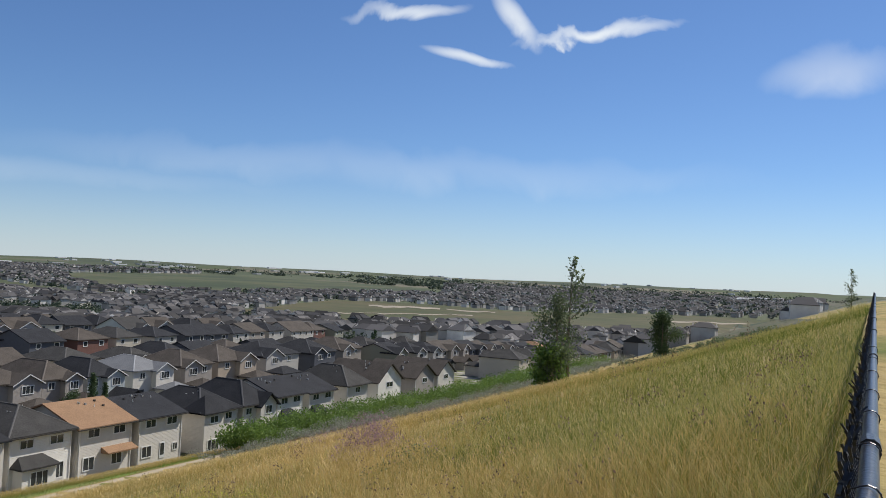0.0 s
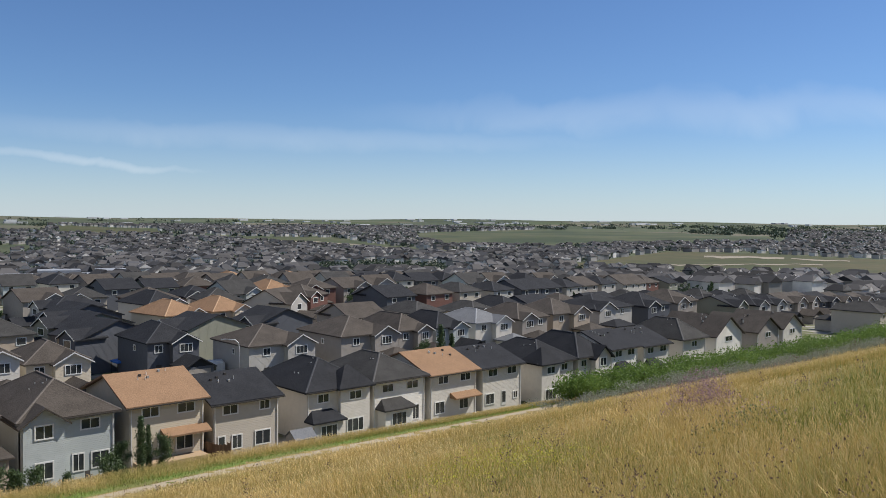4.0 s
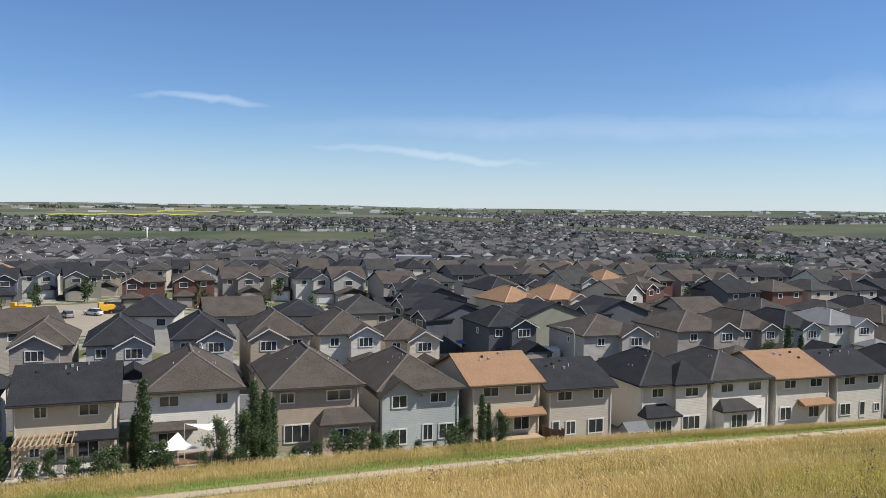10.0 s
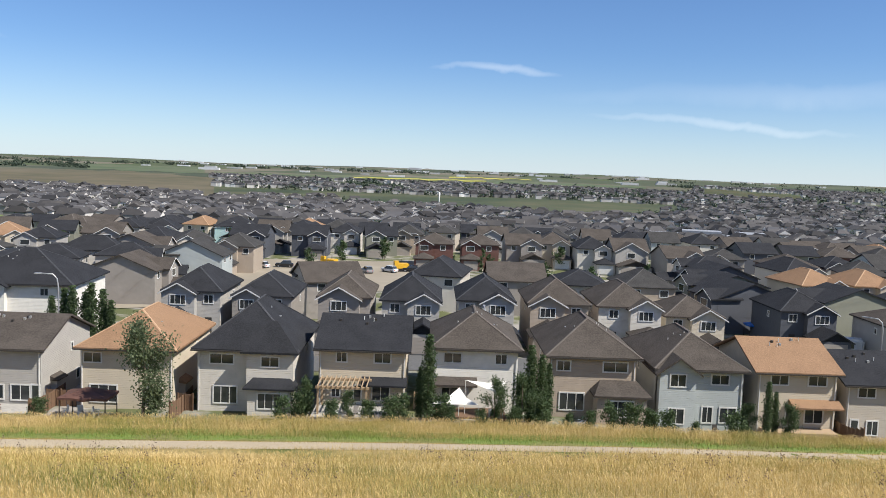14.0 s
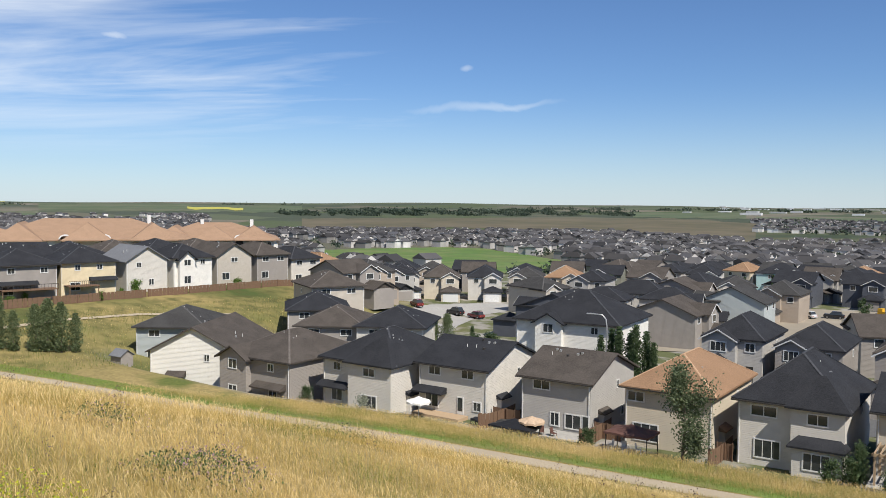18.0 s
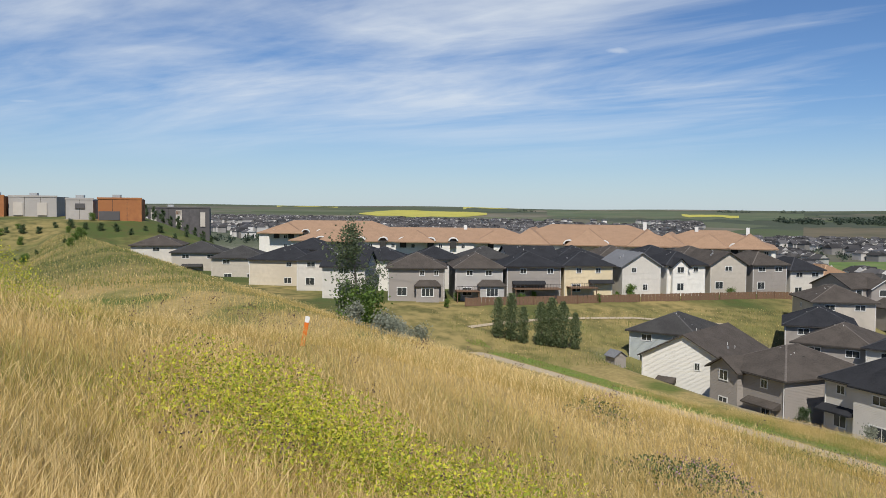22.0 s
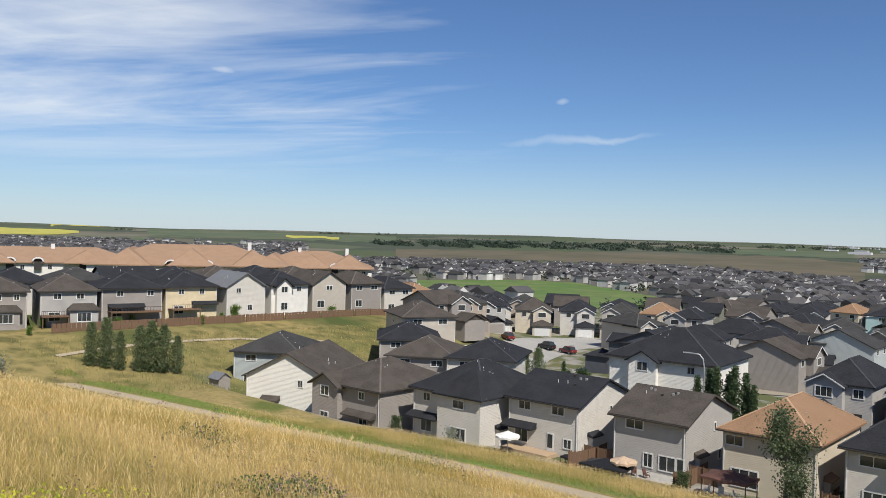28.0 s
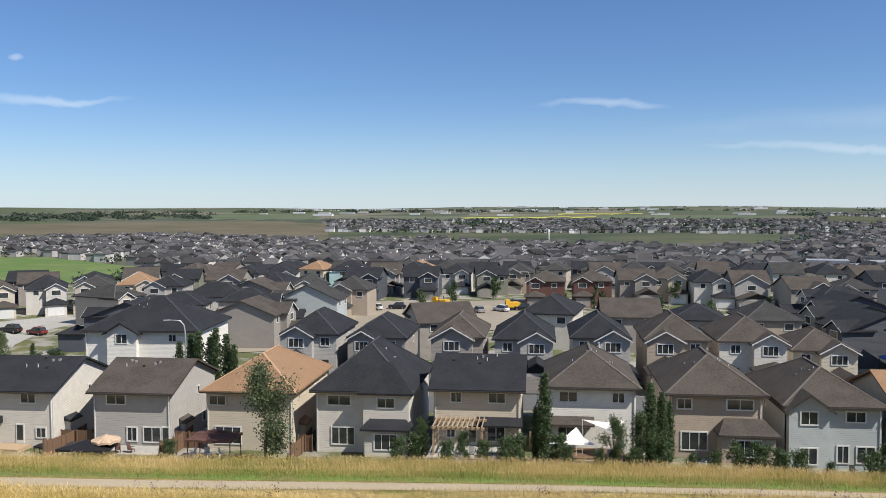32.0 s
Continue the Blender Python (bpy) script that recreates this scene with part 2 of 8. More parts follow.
ROW_Z = [(-112, -26.8), (-90, -26.2), (-72, -25.3), (-60, -25.1), (-22, -24.6), (-10, -24.0), (0, -23.8), (12, -24.2), (22, -25.0), (32, -24.9), (42, -25.8), (80, -26.4), (95, -27.2), (115, -26.8), (172, -27.7), (300, -29.5), (600, -31)]
LEFT_Z = [(-340, -3.0), (-292, -5.2), (-274, -10.0), (-250, -16.0), (-200, -18.0), (-150, -18.4), (-128, -22.0), (-112, -26.8)]
BENCH_Z = [(-130, -22.4), (-87, -23.9), (-40, -23.2), (-15, -22.5), (13, -22.4), (40, -22.7), (90, -24.6), (130, -25.6), (200, -27.5)]
FAR_Z = [(0, 0), (240, 0), (290, -1.5), (350, -4.8), (450, -9.3), (560, -12.8), (800, -16), (1150, -19), (1400, -18), (1800, -8.5), (2400, -4), (3000, 3), (4000, 18), (5000, 23)]
WEST_Z = [(0, 0), (250, 0), (400, -3.5), (800, -9), (1500, -11), (2500, -5), (3400, 6), (4000, 13), (4700, 19), (6000, 30)]


def smooth(a, b, x):
    k = np.clip((x - a) / (b - a), 0, 1)
    return k * k * (3 - 2 * k)


def height(x, y):
    """The ground: the top of the escarpment, its slope, and the town below."""
    x, y = np.asarray(x, float), np.asarray(y, float)
    edge = np.where(x < -5, 0.10 * (x + 5), -0.012 * (x + 5))
    v = y - edge
    top = -1.50 + np.where(x < -5, 0.022 * np.maximum(x + 5, -60), 0.022 * np.minimum(x + 5, 40) - 0.010 * np.clip(x - 35, 0, 90))
    vv = np.maximum(v, 0)
    lf = smooth(0, -25, x + 5)
    steep = 0.318 * vv * (1 - lf) + lf * (0.16 * vv + 0.12 * np.maximum(0, vv - 9) + 0.08 * np.maximum(0, vv - 25))
    steep = steep + 0.16 * np.maximum(0, -(x + 27)) * (1 - smooth(2, 24, v)) * (1 - smooth(-60, -100, x) * 0.6)
    hill = top - steep - 0.35 * (1 - np.exp(-vv / 3)) + 0.2 * np.sin(x * 0.07 + 1) * smooth(5, 30, vv)
    r = np.hypot(x, y)
    base = np.where(x < -112, lerp_table(x, LEFT_Z), lerp_table(x, ROW_Z))
    low = smooth(16, 62, y) * smooth(-225, -262, x)
    base = base * (1 - low) - 18.5 * low
    bench = lerp_table(x, BENCH_Z)
    kb = 1 - smooth(71.5, 82, y)
    base = np.where(x > -128, base * (1 - kb) + np.maximum(bench, base) * kb, base)
    k = smooth(135, 190, y)
    base = base * (1 - k) - 25.4 * k
    west_z = lerp_table(r, WEST_Z) * smooth(200, 420, r)
    turn = smooth(-62, -46, np.degrees(np.arctan2(x + 5, y)))
    base = base + west_z * (1 - turn) + lerp_table(r, FAR_Z) * turn
    left_far = smooth(-330, -700, x) * (1 - smooth(150, 900, y))
    base = base * (1 - left_far) + (-20 + lerp_table(r, WEST_Z)) * left_far
    brg = np.arctan2(x + 5, y)
    base = base + (4.0 * np.sin(brg * 9 + 0.6) + 3.0 * np.sin(brg * 23 + r * 0.002)) * smooth(3000, 4400, r)
    base = base + 33 * np.exp(-((x + 560) / 120) ** 2 - ((y + 125) / 75) ** 2)
    hill = np.where(vv > 130, -80, hill)
    d = hill - base
    return base + np.logaddexp(0, d * 1.6) / 1.6


def h1(x, y):
    return float(height(x, y))


def mesh_np(name, verts, faces, mat, parent=None, smooth_it=False):
    """A mesh object from arrays of corners and of equal-sided faces."""
    me = bpy.data.meshes.new(name)
    verts, faces = np.asarray(verts, np.float32), np.asarray(faces, np.int32)
    n, k = faces.shape
    me.vertices.add(len(verts))
    me.vertices.foreach_set("co", verts.ravel())
    me.loops.add(n * k)
    me.loops.foreach_set("vertex_index", faces.ravel())
    me.polygons.add(n)
    me.polygons.foreach_set("loop_start", np.arange(0, n * k, k, dtype=np.int32))
    me.polygons.foreach_set("use_smooth", np.full(n, smooth_it))
    me.update(calc_edges=True)
    me.materials.append(mat)
    ob = new(name, me)
    if parent:
        ob.parent = parent
    return ob


def part(name, bm, mat, parent, label="", shade=False):
    me = bpy.data.meshes.new(name)
    bm.to_mesh(me)
    bm.free()
    if shade:
        for p in me.polygons:
            p.use_smooth = True
    me.materials.append(mat)
    ob = new(name, me)
    ob.parent = parent
    if label:
        ob["label"] = label
    return ob


def box(bm, x0, x1, y0, y1, z0, z1):
    v = [bm.verts.new(p) for p in ((x0, y0, z0), (x1, y0, z0), (x1, y1, z0), (x0, y1, z0), (x0, y0, z1), (x1, y0, z1), (x1, y1, z1), (x0, y1, z1))]
    for f in ((3, 2, 1, 0), (4, 5, 6, 7), (0, 1, 5, 4), (1, 2, 6, 5), (2, 3, 7, 6), (3, 0, 4, 7)):
        bm.faces.new([v[i] for i in f])


def boxes(*rows):
    bm = bmesh.new()
    for r in rows:
        box(bm, *r)
    return bm


def solid(bm, pts, faces):
    v = [bm.verts.new(p) for p in pts]
    for f in faces:
        bm.faces.new([v[i] for i in f])


def ground_mat():
    m = bpy.data.materials.new("ground")
    m.use_nodes = True
    nt = m.node_tree
    N, L = nt.nodes.new, nt.links.new
    b = nt.nodes["Principled BSDF"]
    b.inputs["Roughness"].default_value, b.inputs["Specular IOR Level"].default_value = 0.95, 0.1
    geo = N("ShaderNodeNewGeometry")
    sep = N("ShaderNodeSeparateXYZ")
    L(geo.outputs["Position"], sep.inputs[0])

    def noise_(scale, detail=5, vec=None):
        t = N("ShaderNodeTexNoise")
        t.inputs["Scale"].default_value, t.inputs["Detail"].default_value = scale, detail
        L(vec or geo.outputs["Position"], t.inputs["Vector"])
        return t.outputs[0]

    def rng(src, a, b_, c=0.0, d=1.0):
        r = N("ShaderNodeMapRange")
        r.inputs[1].default_value, r.inputs[2].default_value = a, b_
        r.inputs[3].default_value, r.inputs[4].default_value = c, d
        L(src, r.inputs[0])
        return r.outputs[0]

    def mix(f, a, c):
        n = N("ShaderNodeMix")
        n.data_type = "RGBA"
        if isinstance(f, float):
            n.inputs[0].default_value = f
        else:
            L(f, n.inputs[0])
        for i, v in ((6, a), (7, c)):
            if isinstance(v, tuple):
                n.inputs[i].default_value = (*v, 1)
            else:
                L(v, n.inputs[i])
        return n.outputs[2]

    gold = mix(rng(noise_(1.7, 8), 0.35, 0.65), (0.36, 0.275, 0.12), (0.26, 0.20, 0.085))
    green = mix(rng(noise_(2.3, 6), 0.35, 0.65), (0.13, 0.15, 0.04), (0.085, 0.11, 0.03))
    hill = mix(rng(noise_(0.09, 5), 0.50, 0.66), gold, green)
    yard = mix(rng(noise_(0.22, 5), 0.46, 0.60), (0.11, 0.12, 0.055), (0.30, 0.28, 0.25))
    # parcels of farmland: each cell of the plain has its own crop
    cell = N("ShaderNodeTexVoronoi")
    cell.distance = "CHEBYCHEV"
    cell.inputs["Scale"].default_value, cell.inputs["Randomness"].default_value = 0.0026, 0.85
    turn_ = N("ShaderNodeVectorRotate")
    turn_.inputs["Angle"].default_value = 0.3
    L(geo.outputs["Position"], turn_.inputs["Vector"])
    L(turn_.outputs[0], cell.inputs["Vector"])
    hue = N("ShaderNodeSeparateColor")
    L(cell.outputs["Color"], hue.inputs[0])
    crop = N("ShaderNodeValToRGB")
    crop.color_ramp.interpolation = "CONSTANT"
    el = crop.color_ramp.elements
    # crop colours are greyed, so that they carry the haze of distance
    el[0].position, el[0].color = 0.0, (0.075, 0.09, 0.055, 1)
    el[1].position, el[1].color = 0.86, (0.17, 0.155, 0.115, 1)
    for at_, c_ in ((0.18, (0.10, 0.115, 0.07)), (0.36, (0.06, 0.075, 0.05)), (0.52, (0.125, 0.12, 0.085)), (0.70, (0.08, 0.10, 0.05))):
        el.new(at_).color = (*c_, 1)
    L(hue.outputs[0], crop.inputs[0])
    farm = mix(rng(noise_(0.012, 6), 0.40, 0.70, 0.0, 0.6), crop.outputs[0], (0.08, 0.085, 0.065))
    length = N("ShaderNodeVectorMath")
    length.operation = "LENGTH"
    L(geo.outputs["Position"], length.inputs[0])
    town = mix(rng(length.outputs["Value"], 350, 600), yard, farm)
    field = mix(rng(noise_(0.045, 6), 0.36, 0.58), (0.125, 0.135, 0.045), (0.28, 0.22, 0.09))
    field = mix(rng(noise_(0.028, 7), 0.48, 0.58), field, (0.07, 0.095, 0.03))
    field = mix(rng(noise_(0.35, 9), 0.42, 0.66, 0.0, 0.85), field, (0.085, 0.085, 0.032))
    west = mix(rng(sep.outputs[0], -126, -112), field, town)
    near = mix(rng(sep.outputs[1], 72, 76), hill, west)
    near = mix(rng(sep.outputs[0], -135, -95), field, near)
    far = mix(rng(sep.outputs[1], 150, 190), near, town)
    far = mix(rng(length.outputs["Value"], 330, 420), far, town)
    L(far, b.inputs["Base Color"])
    bn = N("ShaderNodeBump")
    bn.inputs["Strength"].default_value, bn.inputs["Distance"].default_value = 0.8, 0.12
    L(noise_(4.0, 6), bn.inputs["Height"])
    L(bn.outputs[0], b.inputs["Normal"])
    return m


def build_ground():
    rr = np.concatenate([[0.0, 0.001, 0.2, 0.45], 0.7 * 1.06 ** np.arange(0, 62), 27 * 1.035 ** np.arange(1, 153)])
    rr = rr[rr < 4950]
    az = np.radians(np.arange(0, 360, 1.25))
    R, A = np.meshgrid(rr[1:], az, indexing="ij")
    X, Y = -5 + R * np.sin(A), R * np.cos(A)
    verts = np.stack([X, Y, height(X, Y)], -1).reshape(-1, 3)
    na, nr = len(az), len(rr) - 1
    i, j = np.meshgrid(np.arange(nr - 1), np.arange(na), indexing="ij")
    j2 = (j + 1) % na
    q = np.stack([i * na + j, i * na + j2, (i + 1) * na + j2, (i + 1) * na + j], -1).reshape(-1, 4)
    q = q[:, ::-1]
    ob = mesh_np("ground", verts, q, ground_mat(), smooth_it=True)
    return tagged(ob, "dry grassy hillside and plain reaching the horizon", "ground", kind="structure")


build_ground()


def drape(name, centre, width, mat, lift, label, category, step=2.0):
    """A strip of paving or turf laid on the ground along a line of points."""
    pts = [Vector((*p, 0)) for p in centre]
    line = []
    for a, b in zip(pts, pts[1:]):
        n = max(1, int((b - a).length / step))
        line += [a.lerp(b, i / n) for i in range(n)]
    line.append(pts[-1])
    vs, k = [], 4
    for i, p in enumerate(line):
        d = (line[min(i + 1, len(line) - 1)] - line[max(i - 1, 0)]).normalized()
        s = Vector((-d.y, d.x, 0))
        for j in range(k):
            q = p + s * width * (j / (k - 1) - 0.5)
            vs.append((q.x, q.y, h1(q.x, q.y) + lift))
    fs = [(i * k + j, i * k + j + 1, (i + 1) * k + j + 1, (i + 1) * k + j) for i in range(len(line) - 1) for j in range(k - 1)]
    ob = mesh_np(name, vs, [f[::-1] for f in fs], mat)
    return tagged(ob, label, category, kind="structure")


GRAVEL = material("gravel_path", (0.44, 0.365, 0.255), 0.95, (0.33, 0.27, 0.185), 6.0, bump=0.02)
TURF = material("mown_turf", (0.17, 0.225, 0.05), 0.95, (0.11, 0.165, 0.035), 3.0, bump=0.05, col3=(0.19, 0.19, 0.06), big=0.3)
WALKWAY = [(-127, 55.6), (-108, 60.2), (-87, 64.2), (-69, 66), (-54, 66.8), (-40, 66.9), (-15, 66.4), (13, 67.2), (40, 68.2), (60, 69.6), (90, 72.5), (130, 76)]
drape("footpath", WALKWAY, 2.2, GRAVEL, 0.035, "pale gravel footpath along the foot of the slope", "path")
drape("mown_verge", [(x, y + 2.9) for x, y in WALKWAY], 3.0, TURF, 0.03, "mown green verge beside the gravel path", "verge")
drape("trail", [(-136.5, 61), (-138, 68), (-139, 80), (-137, 95), (-130, 112)], 1.2, GRAVEL, 0.12, "narrow trail across the open field", "path")
drape("street", [(-46, 104), (-20, 104), (40, 105), (90, 106), (200, 108)], 9.0, ASPH, 0.06, "asphalt residential street between the rows", "road")
drape("cul_de_sac", [(-98, 118), (-106, 134), (-113, 150), (-117, 168), (-112, 186)], 15.0, CONC, 0.06, "pale concrete street with driveways", "road")


# ---- houses ----
def roof_hip(bm, x0, x1, y0, y1, z, rise, t=0.2):
    w, d = x1 - x0, y1 - y0
    if w >= d:
        r0, r1 = (x0 + d / 2, (y0 + y1) / 2), (x1 - d / 2, (y0 + y1) / 2)
    else:
        r0, r1 = ((x0 + x1) / 2, y0 + w / 2), ((x0 + x1) / 2, y1 - w / 2)
    p = [(x0, y0, z - t), (x1, y0, z - t), (x1, y1, z - t), (x0, y1, z - t), (x0, y0, z), (x1, y0, z), (x1, y1, z), (x0, y1, z), (*r0, z + rise), (*r1, z + rise)]
    f = [(3, 2, 1, 0), (0, 1, 5, 4), (1, 2, 6, 5), (2, 3, 7, 6), (3, 0, 4, 7)]
    f += [(4, 5, 9, 8), (5, 6, 9), (6, 7, 8, 9), (7, 4, 8)] if w >= d else [(4, 5, 8), (5, 6, 9, 8), (6, 7, 9), (7, 4, 8, 9)]
    solid(bm, p, f)


def ridge_caps(house, x0, x1, y0, y1, z, rise, roof):
    """Rows of lighter cap shingles along the ridge and the four hips."""
    w, d = x1 - x0, y1 - y0
    if w >= d:
        r0, r1 = (x0 + d / 2, (y0 + y1) / 2), (x1 - d / 2, (y0 + y1) / 2)
        legs = (((x0, y0), r0), ((x0, y1), r0), ((x1, y0), r1), ((x1, y1), r1))
    else:
        r0, r1 = ((x0 + x1) / 2, y0 + w / 2), ((x0 + x1) / 2, y1 - w / 2)
        legs = (((x0, y0), r0), ((x1, y0), r0), ((x0, y1), r1), ((x1, y1), r1))
    bm = bmesh.new()
    for a, b, za in [(*l, z) for l in legs] + [(r0, r1, z + rise)]:
        a, b = Vector((*a, za)), Vector((*b, z + rise))
        if (b - a).length < 0.3:
            continue
        n = (b - a).cross(Vector((0, 0, 1))).normalized() * 0.13
        u = Vector((0, 0, 0.05))
        solid(bm, [a - n, a + u, a + n, b - n, b + u, b + n], [(0, 1, 4, 3), (1, 2, 5, 4), (2, 1, 0), (3, 4, 5), (2, 0, 3, 5)])
    c = ROOFS[roof]
    part("ridge_cap", bm, material("cap_" + roof, tuple(min(0.5, v * 1.7 + 0.02) for v in c), 0.9, tuple(v * 1.2 for v in c), 4.0), house)


def roof_gable(bm, x0, x1, y0, y1, z, rise, axis, t=0.2):
    """Two slopes; the ridge runs along the axis."""
    if axis == "x":
        m = (y0 + y1) / 2
        a = [(x0, y0, z), (x0, m, z + rise), (x0, y1, z)]
        off = (x1 - x0, 0, 0)
    else:
        m = (x0 + x1) / 2
        a = [(x1, y0, z), (m, y0, z + rise), (x0, y0, z)]
        off = (0, y1 - y0, 0)
    p = []
    for q in a:
        p.append(q)
        p.append((q[0], q[1], q[2] - t))
    for q in list(p):
        p.append((q[0] + off[0], q[1] + off[1], q[2] + off[2]))
    f = [(0, 2, 8, 6), (2, 4, 10, 8), (1, 7, 9, 3), (3, 9, 11, 5), (0, 1, 3, 2), (2, 3, 5, 4), (6, 8, 9, 7), (8, 10, 11, 9), (0, 6, 7, 1), (4, 5, 11, 10)]
    solid(bm, p, f)


def body(bm, x0, x1, y0, y1, z0, z1, gable=None, rise=0.0):
    """Outer walls, with the triangles of a gabled roof."""
    if gable == "y":
        m = (x0 + x1) / 2
        solid(bm, [(x0, y0, z0), (x1, y0, z0), (x1, y0, z1), (m, y0, z1 + rise), (x0, y0, z1), (x0, y1, z0), (x1, y1, z0), (x1, y1, z1), (m, y1, z1 + rise), (x0, y1, z1)],
              [(0, 1, 2, 3, 4), (9, 8, 7, 6, 5), (0, 4, 9, 5), (1, 6, 7, 2), (0, 5, 6, 1)])
    elif gable == "x":
        m = (y0 + y1) / 2
        solid(bm, [(x0, y0, z0), (x0, y1, z0), (x0, y1, z1), (x0, m, z1 + rise), (x0, y0, z1), (x1, y0, z0), (x1, y1, z0), (x1, y1, z1), (x1, m, z1 + rise), (x1, y0, z1)],
              [(4, 3, 2, 1, 0), (5, 6, 7, 8, 9), (0, 5, 9, 4), (1, 2, 7, 6), (0, 1, 6, 5)])
    else:
        box(bm, x0, x1, y0, y1, z0, z1)


def window(house, x, z, w, h, y, side=None, lights=2, trim=None, name="window"):
    """A window on a wall that faces the hill (or, with side, the wall at x whose outside lies that way)."""
    f = 0.13
    bm, bp = bmesh.new(), bmesh.new()

    def at(u, d, v):
        if side == "back":
            return (x - u, y + d, z + v)
        return (x + u, y - d, z + v) if side is None else (x + side * d, y + u, z + v)

    def block(b, u0, u1, v0, v1, d0, d1):
        p = [at(u, d, v) for v in (v0, v1) for u, d in ((u0, d0), (u1, d0), (u1, d1), (u0, d1))]
        solid(b, p, [(3, 2, 1, 0), (4, 5, 6, 7), (0, 1, 5, 4), (1, 2, 6, 5), (2, 3, 7, 6), (3, 0, 4, 7)])

    ring = []
    for d in (0.07, -0.02):
        ring += [at(u, d, v) for u, v in ((-w / 2, -h / 2), (w / 2, -h / 2), (w / 2, h / 2), (-w / 2, h / 2))]
        ring += [at(u, d, v) for u, v in ((-w / 2 + f, -h / 2 + f), (w / 2 - f, -h / 2 + f), (w / 2 - f, h / 2 - f), (-w / 2 + f, h / 2 - f))]
    fs = []
    for i in range(4):
        k = (i + 1) % 4
        fs += [(i, k, 4 + k, 4 + i), (8 + k, 8 + i, 12 + i, 12 + k), (i, 8 + i, 8 + k, k), (4 + i, 4 + k, 12 + k, 12 + i)]
    solid(bm, ring, fs)
    block(bp, -w / 2 + f, w / 2 - f, -h / 2 + f, h / 2 - f, 0.03, -0.01)
    win = part(name, bm, trim or TRIM, house)
    part("pane", bp, GLASS, win)
    for i in range(1, lights):
        c = -w / 2 + w * i / lights
        bb = bmesh.new()
        block(bb, c - 0.035, c + 0.035, -h / 2 + f, h / 2 - f, 0.06, 0.0)
        part("mullion", bb, trim or TRIM, win)
    return win


def vent(house, x, y, z, kind=0):
    bm = bmesh.new()
    if kind == 0:
        box(bm, x - 0.11, x + 0.11, y - 0.13, y + 0.13, z - 0.25, z + 0.03)
        part("roof_vent", bm, DARKTRIM if int(x * 7) % 2 == 0 else LAMPGREY, house)
    else:
        bmesh.ops.create_cone(bm, cap_ends=True, segments=8, radius1=0.045, radius2=0.04, depth=0.6, matrix=Matrix.Translation((x, y, z - 0.12)))
        part("vent_pipe", bm, TRIM, house)


def base_empty(name, x, y, z):
    e = new(name)
    e.location = (x, y, z)
    e.empty_display_size = 0.5
    return e


RNG = random.Random(7)


